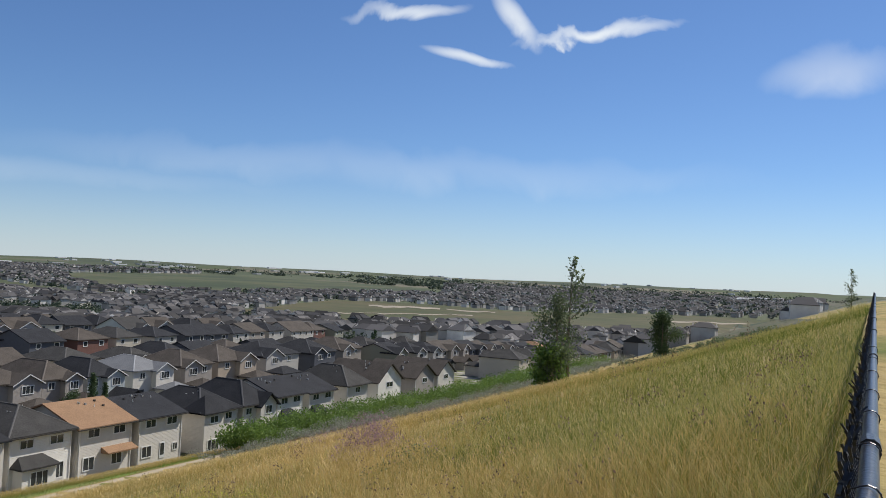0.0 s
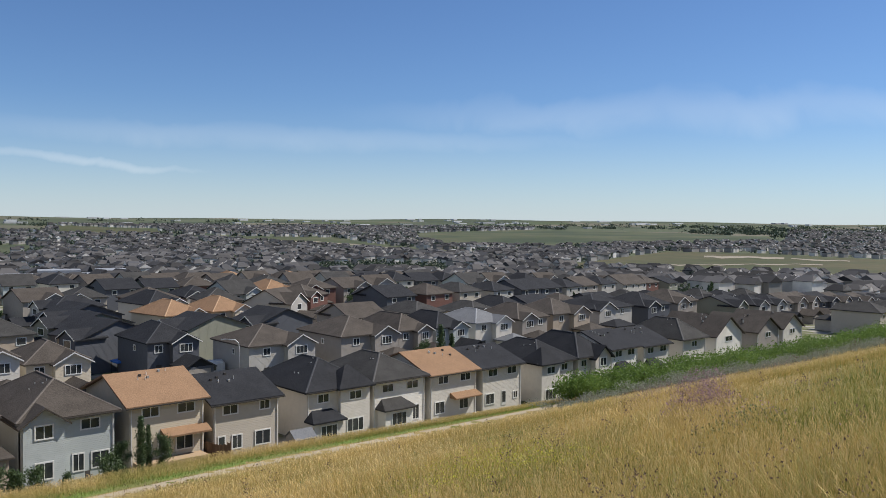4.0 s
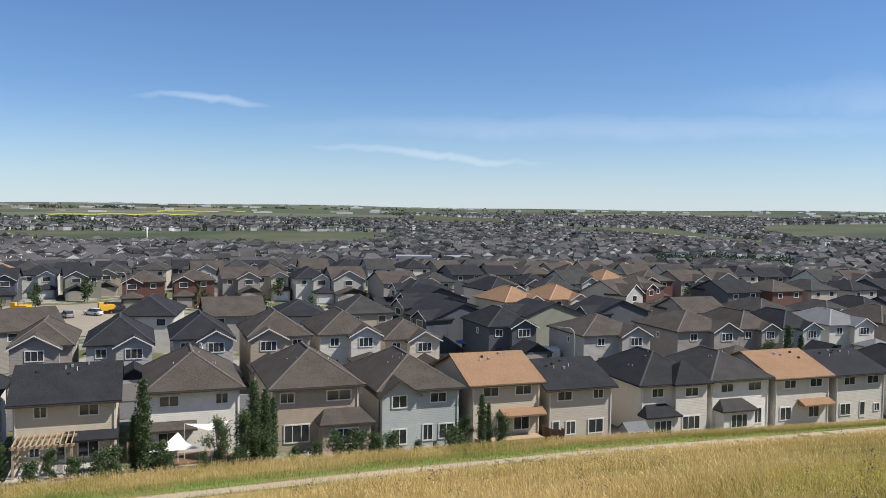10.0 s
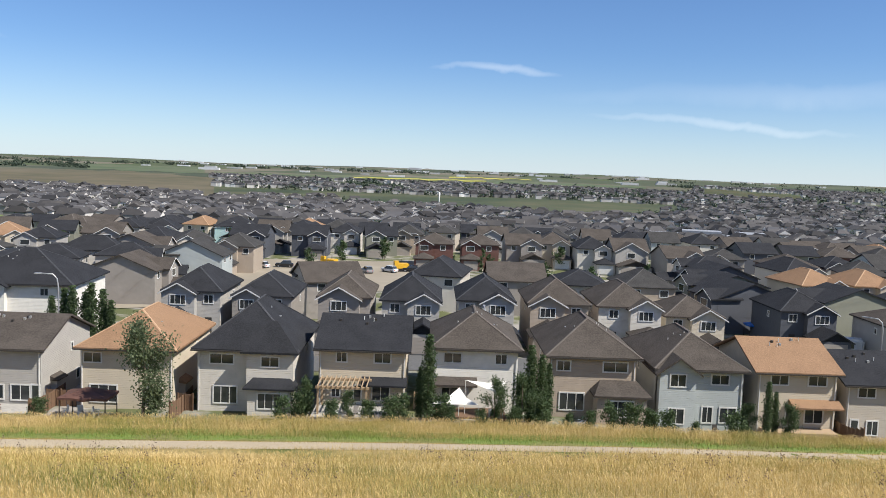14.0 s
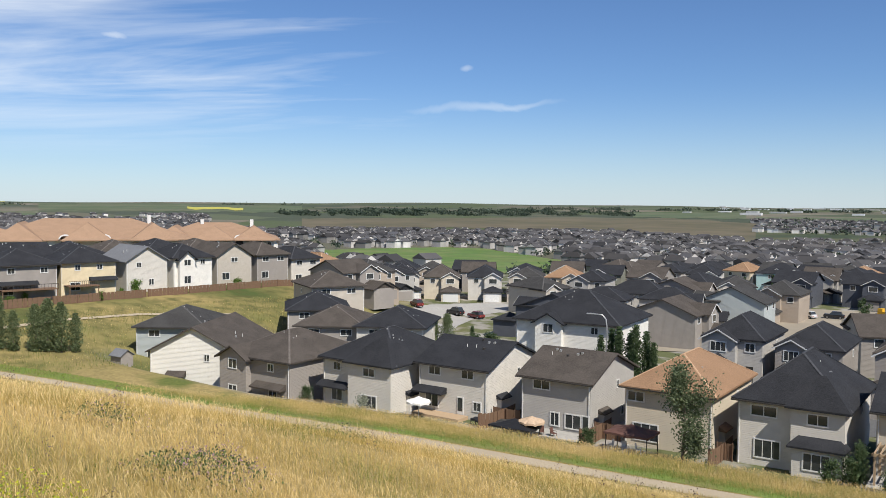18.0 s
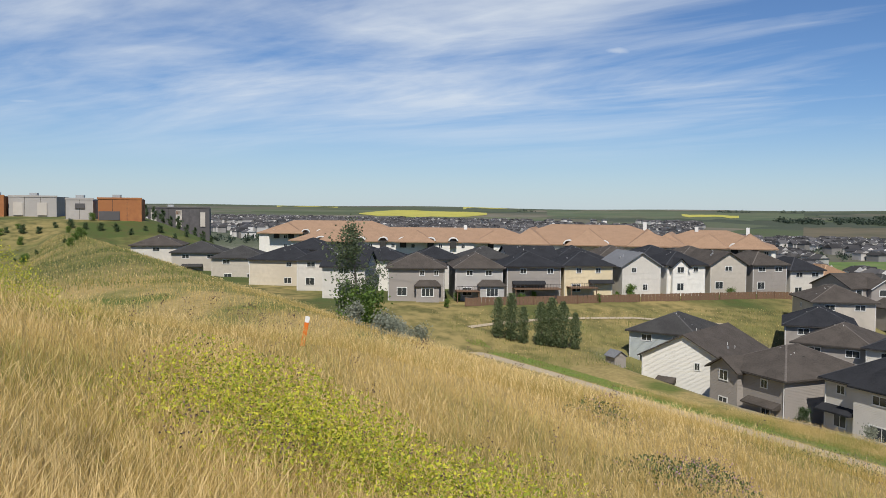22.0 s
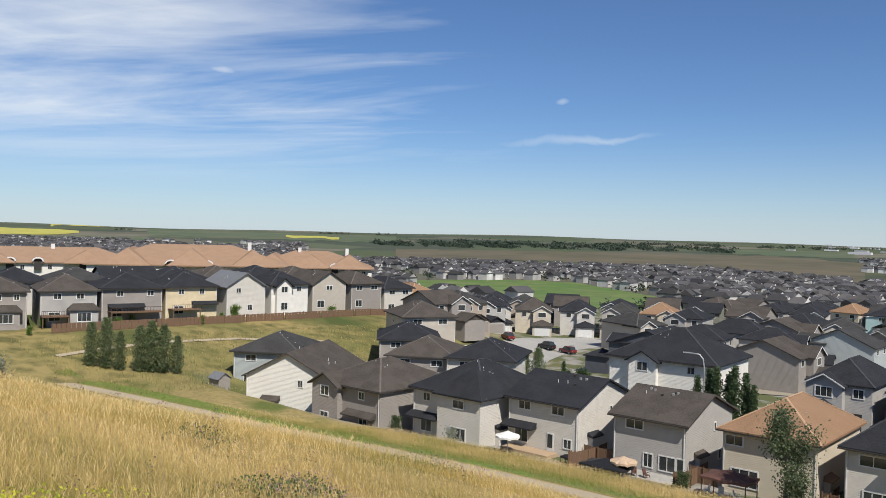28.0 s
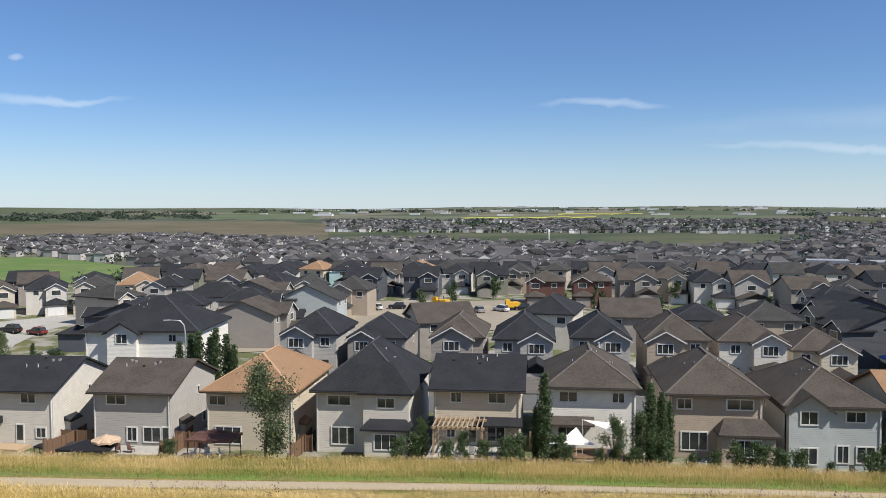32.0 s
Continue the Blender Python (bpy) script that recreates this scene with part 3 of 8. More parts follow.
def row_house(x0, x1, eave, style, roof, wall, y=83.0, depth=12.0, rise=3.2, wins=((0.27, 1.9), (0.75, 2.0)), low=((0.25, 2.0, 1.7),), bay=None, gable_bay=None, porch=None, door=None, label="", wall2=None, deck=None, wing=None, chase=False):
    """A two-storey house of the row below the hill, seen from its garden side.
    wins, low: share of the width, width (and height) of the windows of the upper and the lower floor; bay: hipped room (from, to, out);
    gable_bay: (from, to) of a gabled front; porch: (from, to) of a lean-to roof over the lower floor."""
    w, g = x1 - x0, eave - 6.3
    cx, cy = (x0 + x1) / 2, y + depth / 2
    e = base_empty("house", cx, cy, g)
    X0, X1, Y0, Y1, E = x0 - cx, x1 - cx, y - cy, y + depth - cy, 6.3
    o = 0.52
    sd, rf = siding(wall), shingle(roof)
    bm = bmesh.new()
    body(bm, X0, X1, Y0, Y1, -2.0, E, {"gx": "x", "gy": "y"}.get(style), rise * 0.97)
    part("wall", bm, sd, e)
    bm = bmesh.new()
    if style == "hip":
        roof_hip(bm, X0 - o, X1 + o, Y0 - o, Y1 + o, E + 0.1, rise)
    elif style == "gx":
        roof_gable(bm, X0 - o, X1 + o, Y0 - o, Y1 + o, E + 0.1 - o * 2 * rise / depth, rise * (1 + 2 * o / depth), "x")
    else:
        roof_gable(bm, X0 - o, X1 + o, Y0 - o, Y1 + o, E + 0.1 - o * 2 * rise / w, rise * (1 + 2 * o / w), "y")
    part("roof", bm, rf, e)
    if style == "hip":
        ridge_caps(e, X0 - o, X1 + o, Y0 - o, Y1 + o, E + 0.1, rise, roof)
    ez = E - 0.08 - (0 if style == "hip" else o * 2 * rise / depth)
    if style != "gy":
        part("gutter", boxes((X0 - o - 0.02, X1 + o + 0.02, Y0 - o - 0.12, Y0 - o - 0.004, ez - 0.06, ez + 0.07)), DARKTRIM, e)
    for sx in (X0 + 0.12, X1 - 0.2):
        part("downpipe", boxes((sx, sx + 0.08, Y0 - 0.09, Y0 - 0.005, 0.0, E - 0.2)), TRIM, e)
    trim = TRIM
    for fx, ww in wins:
        window(e, X0 + fx * w, E - 0.95, ww, 1.15, Y0, trim=trim)
    for fx, ww, hh in low:
        window(e, X0 + fx * w, 1.75, ww, hh, Y0, trim=trim, lights=3 if ww > 2 else 2)
    if door is not None:
        dx = X0 + door * w
        d = part("door", boxes((dx - 0.46, dx + 0.46, Y0 - 0.06, Y0 + 0.01, 0.55, 2.65)), TRIM, e)
        part("pane", boxes((dx - 0.33, dx + 0.33, Y0 - 0.075, Y0 - 0.055, 0.95, 2.5)), GLASS, d)
    if bay:
        a, b, out = bay
        bx0, bx1 = X0 + a * w, X0 + b * w
        r = part("bay", boxes((bx0, bx1, Y0 - out, Y0 + 0.02, -1.5, 3.0)), siding(wall2 or wall), e)
        bm = bmesh.new()
        z, q = 3.05, 0.4
        solid(bm, [(bx0 - q, Y0 - out - q, z), (bx1 + q, Y0 - out - q, z), (bx1 + q, Y0, z), (bx0 - q, Y0, z), (bx0 + 0.6, Y0 - 0.004, z + 1.0), (bx1 - 0.6, Y0 - 0.004, z + 1.0), (bx0 - q, Y0 - out - q, z - 0.18), (bx1 + q, Y0 - out - q, z - 0.18), (bx1 + q, Y0, z - 0.18), (bx0 - q, Y0, z - 0.18)],
              [(0, 1, 5, 4), (1, 2, 5), (3, 0, 4), (6, 7, 1, 0), (7, 8, 2, 1), (9, 6, 0, 3), (9, 8, 7, 6), (2, 3, 4, 5)])
        part("bay_roof", bm, rf, e)
        window(e, (bx0 + bx1) / 2, 1.75, min(2.4, (bx1 - bx0) * 0.7), 1.7, Y0 - out, lights=3)
    if gable_bay:
        a, b, rr = gable_bay
        bx0, bx1 = X0 + a * w, X0 + b * w
        bm = bmesh.new()
        body(bm, bx0, bx1, Y0 - 0.9, Y0 + 0.5, -1.5, E, "y", rr * 0.95)
        part("bay", bm, siding(wall2 or wall), e)
        bm = bmesh.new()
        roof_gable(bm, bx0 - o, bx1 + o, Y0 - 0.9 - o, Y0 + 5.0, E + 0.1 - o * 2 * rr / (bx1 - bx0), rr * (1 + 2 * o / (bx1 - bx0)), "y")
        part("bay_roof", bm, rf, e)
        window(e, (bx0 + bx1) / 2, E - 0.95, 1.7, 1.4, Y0 - 0.9)
        window(e, (bx0 + bx1) / 2, 1.75, 1.7, 1.7, Y0 - 0.9)
    if porch:
        a, b = porch
        bx0, bx1 = X0 + a * w, X0 + b * w
        bm = bmesh.new()
        solid(bm, [(bx0, Y0 - 1.3, 2.9), (bx1, Y0 - 1.3, 2.9), (bx1, Y0, 3.45), (bx0, Y0, 3.45), (bx0, Y0 - 1.3, 2.72), (bx1, Y0 - 1.3, 2.72), (bx1, Y0, 2.72), (bx0, Y0, 2.72)],
              [(0, 1, 2, 3), (4, 5, 1, 0), (5, 6, 2, 1), (7, 4, 0, 3), (7, 6, 5, 4), (3, 2, 6, 7)])
        part("porch_roof", bm, rf, e)
    if deck:
        bx0, bx1, yo, z = X0 + deck[0] * w, X0 + deck[1] * w, Y0 - 3.0, 1.9
        d = part("deck", boxes((bx0, bx1, yo, Y0 - 0.005, z, z + 0.18)), WOOD, e, "brown wooden deck")
        for sx in (bx0 + 0.2, bx1 - 0.2):
            part("deck_post", boxes((sx - 0.08, sx + 0.08, yo + 0.1, yo + 0.26, -1.5, z)), WOOD, d)
        part("deck_rail", boxes((bx0, bx1, yo + 0.02, yo + 0.08, z + 1.05, z + 1.12), *[(bx0 + (bx1 - bx0) * k / 16 - 0.025, bx0 + (bx1 - bx0) * k / 16 + 0.025, yo + 0.03, yo + 0.07, z + 0.18, z + 1.05) for k in range(17)]), DARKTRIM, d)
    if wing:
        a, b, out, rr = wing
        bx0, bx1 = X0 + a * w, X0 + b * w
        part("wing", boxes((bx0, bx1 - 0.006, Y0 - out, Y0 + 0.02, -2.0, E - 0.004)), siding(wall2 or wall), e)
        bm = bmesh.new()
        roof_hip(bm, bx0 - o, bx1 + o + 0.01, Y0 - out - o, Y0 + (bx1 - bx0) * 0.85, E + 0.09, rr)
        part("wing_roof", bm, rf, e)
        m_ = (bx0 + bx1) / 2
        window(e, m_, E - 0.95, min(1.9, (bx1 - bx0) * 0.55), 1.15, Y0 - out, trim=trim)
        window(e, m_, 1.75, min(2.5, (bx1 - bx0) * 0.65), 1.7, Y0 - out, trim=trim, lights=3)
    if chase:
        c_ = part("chimney_chase", boxes((X1 + 0.002, X1 + 0.62, Y0 + 2.2, Y0 + 4.2, -2.0, 2.5)), sd, e)
        bm = bmesh.new()
        solid(bm, [(X1 + 0.004, Y0 + 2.0, 3.0), (X1 + 0.004, Y0 + 4.4, 3.0), (X1 + 0.8, Y0 + 4.4, 2.55), (X1 + 0.8, Y0 + 2.0, 2.55), (X1 + 0.004, Y0 + 2.0, 2.51), (X1 + 0.004, Y0 + 4.4, 2.51), (X1 + 0.8, Y0 + 4.4, 2.44), (X1 + 0.8, Y0 + 2.0, 2.44)],
              [(0, 1, 2, 3), (7, 6, 5, 4), (3, 2, 6, 7), (0, 3, 7, 4), (2, 1, 5, 6), (1, 0, 4, 5)])
        part("chase_roof", bm, rf, c_)
        window(e, X1, 1.7, 0.9, 1.2, Y0 + depth * 0.72, side=1, lights=1)
    for i in range(RNG.randint(6, 8)):
        vx, vy = RNG.uniform(X0 + 1.5, X1 - 1.5), Y0 + depth * RNG.uniform(0.30, 0.46)
        run = depth if style != "gy" else w
        dist = (vy - Y0 + o) if style != "gy" else min(vx - X0, X1 - vx) + o
        if style == "hip":
            dist = min(dist, vx - X0 + o, X1 - vx + o)
            run = min(depth, w) + 2 * o
        vent(e, vx, vy, E + 0.1 + rise * min(1, 2 * dist / run) - 0.02, RNG.random() < 0.35)
    window(e, X1, E - 1.3, 0.7, 1.0, Y0 + depth * 0.6, side=1, lights=1)
    window(e, X0, E - 1.3, 0.7, 1.0, Y0 + depth * 0.55, side=-1, lights=1)
    names = {"black": "black", "brown": "brown", "orange": "orange-brown", "grey": "grey", "pale": "pale grey", "clay": "clay-brown"}
    tagged(e, label or f"two-storey house with {wall} lap siding and a {names[roof]} shingle roof", "house", "houses below the hill")
    return e


# from the far end on the east to the open field on the west
row_house(164.0, 172.5, -21.5, "gy", "brown", "light", rise=2.6, wins=((0.5, 2.2),), low=())
row_house(153.5, 162.3, -21.4, "gy", "brown", "taupe", rise=2.6, wins=((0.5, 2.2),))
row_house(138.0, 147.4, -20.9, "gy", "brown", "white", rise=3.2, wins=((0.5, 2.6),), low=((0.5, 2.6, 1.5),))
row_house(127.0, 134.5, -20.8, "hip", "grey", "light", wins=((0.5, 1.8),))
row_house(115.2, 122.8, -20.7, "gx", "black", "light", rise=2.2, bay=(0.05, 0.5, 1.2))
row_house(106.4, 113.5, -20.4, "gx", "black", "white", rise=2.2, bay=(0.1, 0.6, 1.2))
row_house(98.0, 105.2, -21.0, "hip", "black", "light", gable_bay=(0.45, 0.98, 1.6), wins=((0.2, 1.5),))
row_house(88.8, 96.8, -21.0, "hip", "black", "light", wing=(0.0, 0.5, 0.8, 2.2), rise=2.8, wins=((0.75, 1.6),), low=((0.75, 1.6, 1.6),))
row_house(77.3, 85.2, -20.2, "gx", "black", "light", rise=2.0, low=((0.2, 1.8, 1.6), (0.85, 1.0, 1.1)), door=0.55)
row_house(67.9, 76.2, -20.1, "gx", "orange", "light", rise=2.2, porch=(0.42, 1.0), low=((0.2, 1.8, 1.7), (0.72, 1.8, 1.5)))
row_house(58.6, 66.9, -20.0, "hip", "grey", "white", rise=2.7, bay=(0.08, 0.6, 1.6), low=((0.82, 1.2, 2.0),))
row_house(49.0, 57.6, -20.0, "hip", "black", "light", rise=3.0, bay=(0.0, 0.46, 1.6), wing=(0.5, 1.0, 0.6, 2.3), wins=((0.26, 1.7),), low=())
row_house(37.3, 45.2, -19.6, "gx", "black", "beige", rise=2.1, wins=((0.25, 1.9), (0.78, 1.4)), low=((0.35, 1.3, 1.6), (0.75, 2.0, 1.7)), door=0.12)
row_house(28.3, 36.2, -18.6, "gx", "orange", "cream", rise=2.2, porch=(0.40, 1.04), low=((0.22, 1.1, 1.3), (0.73, 2.0, 1.6)), door=0.42)
row_house(18.2, 26.8, -18.8, "hip", "brown", "blue", rise=2.9, depth=14, gable_bay=(0.0, 0.42, 1.3), wins=((0.73, 1.9),), low=((0.60, 1.2, 1.8), (0.84, 1.8, 1.7)))
row_house(7.4, 16.0, -17.9, "hip", "brown", "tan", rise=3.1, depth=13, bay=(0.52, 1.08, 2.2), wins=((0.16, 1.5), (0.76, 2.6)), low=((0.27, 2.6, 1.9),))
row_house(-4.1, 4.2, -17.5, "hip", "brown", "white", rise=2.9, depth=13, porch=(-0.02, 0.52), wins=((0.22, 1.9), (0.80, 1.3)), low=((0.2, 1.8, 1.4),))
row_house(-15.5, -6.9, -17.8, "gx", "black", "cream", rise=2.3, porch=(0.50, 1.02), wins=((0.26, 1.2), (0.73, 1.8)), low=((0.2, 1.0, 1.0), (0.72, 1.9, 1.6)), door=0.45)
row_house(-27.5, -17.9, -18.4, "hip", "black", "light", rise=4.1, depth=14, bay=(0.56, 1.0, 1.9), wing=(0.52, 1.0, 0.7, 2.7), wins=((0.25, 2.5),), low=((0.29, 2.5, 1.9),))
row_house(-39.0, -29.9, -18.7, "hip", "orange", "cream", chase=True, rise=3.1, depth=14, wins=((0.13, 1.9), (0.70, 1.8)), low=((0.25, 2.8, 1.9), (0.8, 1.6, 1.7)))
row_house(-51.3, -42.9, -18.9, "gx", "brown", "grey", chase=True, rise=2.3, depth=12, wins=((0.30, 2.2),), low=((0.50, 1.2, 1.6), (0.76, 2.0, 1.7)), door=0.94)
row_house(-65.2, -55.5, -18.9, "gx", "black", "light", y=82.5, chase=True, rise=2.4, depth=12, porch=(-0.03, 0.42), wins=((0.24, 1.8), (0.72, 1.8)), low=((0.2, 2.0, 1.7), (0.86, 1.2, 1.2)), door=0.62)
row_house(-78.0, -66.5, -19.4, "hip", "black", "light", y=79.5, rise=3.5, depth=13, porch=(-0.02, 0.40), wing=(0.42, 1.0, 0.9, 3.0), chase=True, wins=((0.2, 1.3),), low=((0.2, 1.9, 1.6),))
row_house(-93.0, -81.0, -20.2, "hip", "brown", "taupe", y=76.5, rise=3.0, depth=14, gable_bay=(0.0, 0.42, 1.4), wins=((0.72, 1.2),), low=((0.75, 1.6, 1.6),), porch=(0.5, 0.95))
end_house = row_house(-6.25, 6.25, 6.3, "gy", "brown", "white", y=-8, rise=3.3, depth=16, wins=((0.66, 0.9),), low=(), porch=(0.20, 0.42))
end_house.location, end_house.rotation_euler = (-103.8, 84, -27.0), (0, 0, radians(28))


def front_house(x0, x1, y, eave, roof, wall, rise=3.0, depth=12.0, gable=0.55, garage=0.5, label="", turn=0.0, trim=True, lights=3, style="hip"):
    """A two-storey house seen from its street side: hipped roof, gabled front, garage with its own roof."""
    w, cy = x1 - x0, y + depth / 2
    e = base_empty("house", (x0 + x1) / 2, cy, eave - 5.9)
    X0, X1, Y0, Y1, E, o = -w / 2, w / 2, -depth / 2, depth / 2, 5.9, 0.4
    sd, rf = siding(wall), shingle(roof)
    bm = bmesh.new()
    body(bm, X0, X1, Y0, Y1, -2, E, "x" if style == "gx" else None, rise * 0.97)
    part("wall", bm, sd, e)
    bm = bmesh.new()
    if style == "gx":
        roof_gable(bm, X0 - o, X1 + o, Y0 - o, Y1 + o, E + 0.1 - o * 2 * rise / depth, rise * (1 + 2 * o / depth), "x")
    else:
        roof_hip(bm, X0 - o, X1 + o, Y0 - o, Y1 + o, E + 0.1, rise)
    part("roof", bm, rf, e)
    if style == "hip":
        ridge_caps(e, X0 - o, X1 + o, Y0 - o, Y1 + o, E + 0.1, rise, roof)
    s = 1 if garage < 0.5 else -1
    gw = w * gable
    g0 = X0 + 0.02 if s > 0 else X1 - gw - 0.02
    g0, g1 = g0, g0 + gw
    rr = gw * 0.27
    bm = bmesh.new()
    body(bm, g0, g1, Y0 - 1.2, Y0 + 0.5, 2.6, E, "y", rr * 0.95)
    part("front_gable", bm, sd, e)
    bm = bmesh.new()
    roof_gable(bm, g0 - o, g1 + o, Y0 - 1.2 - o, Y0 + min(4.5, depth * 0.4), E + 0.1 - o * 2 * rr / gw, rr * (1 + 2 * o / gw), "y")
    part("gable_roof", bm, rf, e)
    # white barge boards
    if trim:
        m = (g0 + g1) / 2
        bm = bmesh.new()
        for q in (g0 - o, g1 + o):
            z0, z1, yy = E - o * 2 * rr / gw, E + 0.1 + rr, Y0 - 1.24 - o
            solid(bm, [(q, yy, z0 - 0.10), (q, yy, z0 + 0.08), (m, yy, z1 + 0.02), (m, yy, z1 - 0.16), (q, yy + 0.03, z0 - 0.10), (q, yy + 0.03, z0 + 0.08), (m, yy + 0.03, z1 + 0.02), (m, yy + 0.03, z1 - 0.16)],
                  [(0, 1, 2, 3), (7, 6, 5, 4), (0, 4, 5, 1), (1, 5, 6, 2), (2, 6, 7, 3), (3, 7, 4, 0)])
        part("barge_board", bm, TRIM, e)
    window(e, (g0 + g1) / 2, E - 1.0, min(2.2, gw * 0.5), 1.4, Y0 - 1.2, lights=lights)
    r0, r1 = (g1, X1) if s > 0 else (X0, g0)
    if r1 - r0 > 1.6:
        window(e, (r0 + r1) / 2, E - 1.0, min(1.4, (r1 - r0) * 0.6), 1.3, Y0, lights=min(2, lights))
    for fx, zz, ww in ((-0.28, E - 1.0, 1.6), (0.25, E - 1.0, 1.4), (-0.25, 1.8, 1.8), (0.22, 1.7, 1.2))[:4 if lights > 1 else 2]:
        window(e, fx * w, zz, ww, 1.3, Y1, side="back", lights=1)
    if lights > 1:
        window(e, X0, E - 1.2, 0.8, 1.0, -1.0, side=-1, lights=1)
        window(e, X1, E - 1.2, 0.8, 1.0, 1.5, side=1, lights=1)
    ga0, ga1 = g0 - 0.1, g1 + 0.1
    part("garage_wall", boxes((ga0, ga1, Y0 - 6.0, Y0 - 1.2, -2, 2.55)), sd, e)
    bm = bmesh.new()
    if gable > 0.52:
        body(bm, ga0 + 0.05, ga1 - 0.05, Y0 - 5.98, Y0 - 1.3, 2.5, 2.6, "y", 1.25)
        roof_gable(bm, ga0 - o, ga1 + o, Y0 - 6.0 - o, Y0 - 0.9, 2.45, 1.6, "y")
    else:
        roof_hip(bm, ga0 - o, ga1 + o, Y0 - 6.0 - o, Y0 - 0.9, 2.65, 1.3)
    part("garage_roof", bm, rf, e)
    d = part("garage_door", boxes((ga0 + 0.5, ga1 - 0.5, Y0 - 6.05, Y0 - 5.99, 0.0, 2.15)), TRIM if wall in ("white", "light", "cream") else siding("taupe"), e)
    if lights > 1:
        part("door", boxes(((r0 + r1) / 2 - 0.46, (r0 + r1) / 2 + 0.46, Y0 - 0.06, Y0 + 0.01, 0.3, 2.4)), DARKTRIM, e)
    e.rotation_euler[2] = radians(turn)
    names = {"black": "black", "brown": "brown", "orange": "orange-brown", "grey": "grey", "pale": "pale grey", "clay": "clay-brown"}
    tagged(e, label or f"two-storey house with {wall} siding, front gable, garage and {names[roof]} roof", "house", "houses across the street")
    return e


for row in (
    (-40.6, -33.0, 114, -17.5, "black", "grey", 2.8, 12, 0.58, 0.2),
    (-31.4, -23.6, 115, -18.0, "black", "taupe", 2.6, 12, 0.5, 0.2),
    (-19.7, -12.8, 114, -17.6, "brown", "taupe", 2.6, 12, 0.8, 0.2),
    (-11.2, -3.4, 114, -17.8, "black", "grey", 3.0, 12, 0.55, 0.8),
    (-0.8, 6.7, 115, -17.6, "black", "grey", 2.8, 12, 0.58, 0.8),
    (8.9, 17.0, 115, -17.7, "brown", "tan", 3.0, 12, 0.58, 0.2),
    (18.6, 27.0, 116, -17.9, "brown", "light", 2.8, 13, 0.5, 0.8),
    (28.6, 36.5, 118, -19.3, "brown", "cream", 2.4, 10, 0.58, 0.8),
    (49.0, 57.0, 128, -19.5, "black", "dark", 2.6, 12, 0.55, 0.8),
    (61.0, 72.4, 118, -20.0, "brown", "grey", 2.6, 12, 0.45, 0.8),
    (77.0, 88.2, 116, -19.6, "brown", "taupe", 2.6, 13, 0.45, 0.8),
    (90.0, 97.0, 117, -19.8, "brown", "taupe", 2.6, 13, 0.5, 0.8),
    (99.0, 106.0, 117, -20.0, "black", "blue", 2.6, 12, 0.55, 0.8),
    (110.0, 119.0, 118, -20.0, "pale", "light", 2.2, 12, 0.5, 0.8),
    (122.0, 131.0, 118, -20.0, "brown", "taupe", 2.6, 12, 0.5, 0.2),
    (134.0, 145.0, 119, -20.0, "brown", "tan", 2.8, 12, 0.5, 0.8),
    (151.0, 165.0, 121, -20.2, "black", "grey", 2.8, 13, 0.45, 0.2),
    (170.0, 181.0, 121, -20.6, "black", "dark", 2.8, 13, 0.45, 0.2),
    (186.0, 197.0, 123, -20.8, "brown", "taupe", 2.8, 13, 0.45, 0.2),
):
    front_house(*row)


# ---- town beyond the street ----
def placed(e, x, y, z, turn):
    e.location, e.rotation_euler = (x, y, z), (0, 0, radians(turn))
    return e


# the large dark-roofed house on the corner, its white flank towards the hill
placed(row_house(-7.8, 7.8, 6.3, "hip", "black", "white", y=-7, rise=4.0, depth=14, gable_bay=(0.22, 0.48, 1.2), wins=((0.78, 1.2),), low=((0.3, 1.2, 1.2),), label="large white-walled corner house with a black hipped roof"), -59.8, 117, -23.1, 4)
for cx, cy, turn, roof, wall in (
    (-124, 131, 60, "brown", "beige"), (-119.5, 91, 32, "grey", "blue"), (-101, 108, 30, "brown", "taupe"), (-91, 112, 25, "black", "light"), (-115, 118, 45, "black", "taupe"),
):
    placed(row_house(-5.5, 5.5, 6.3, "hip", roof, wall, y=-6.5, rise=2.7, depth=13), cx, cy, h1(cx, cy) + (0.2 if cy > 95 else -1.6), turn)

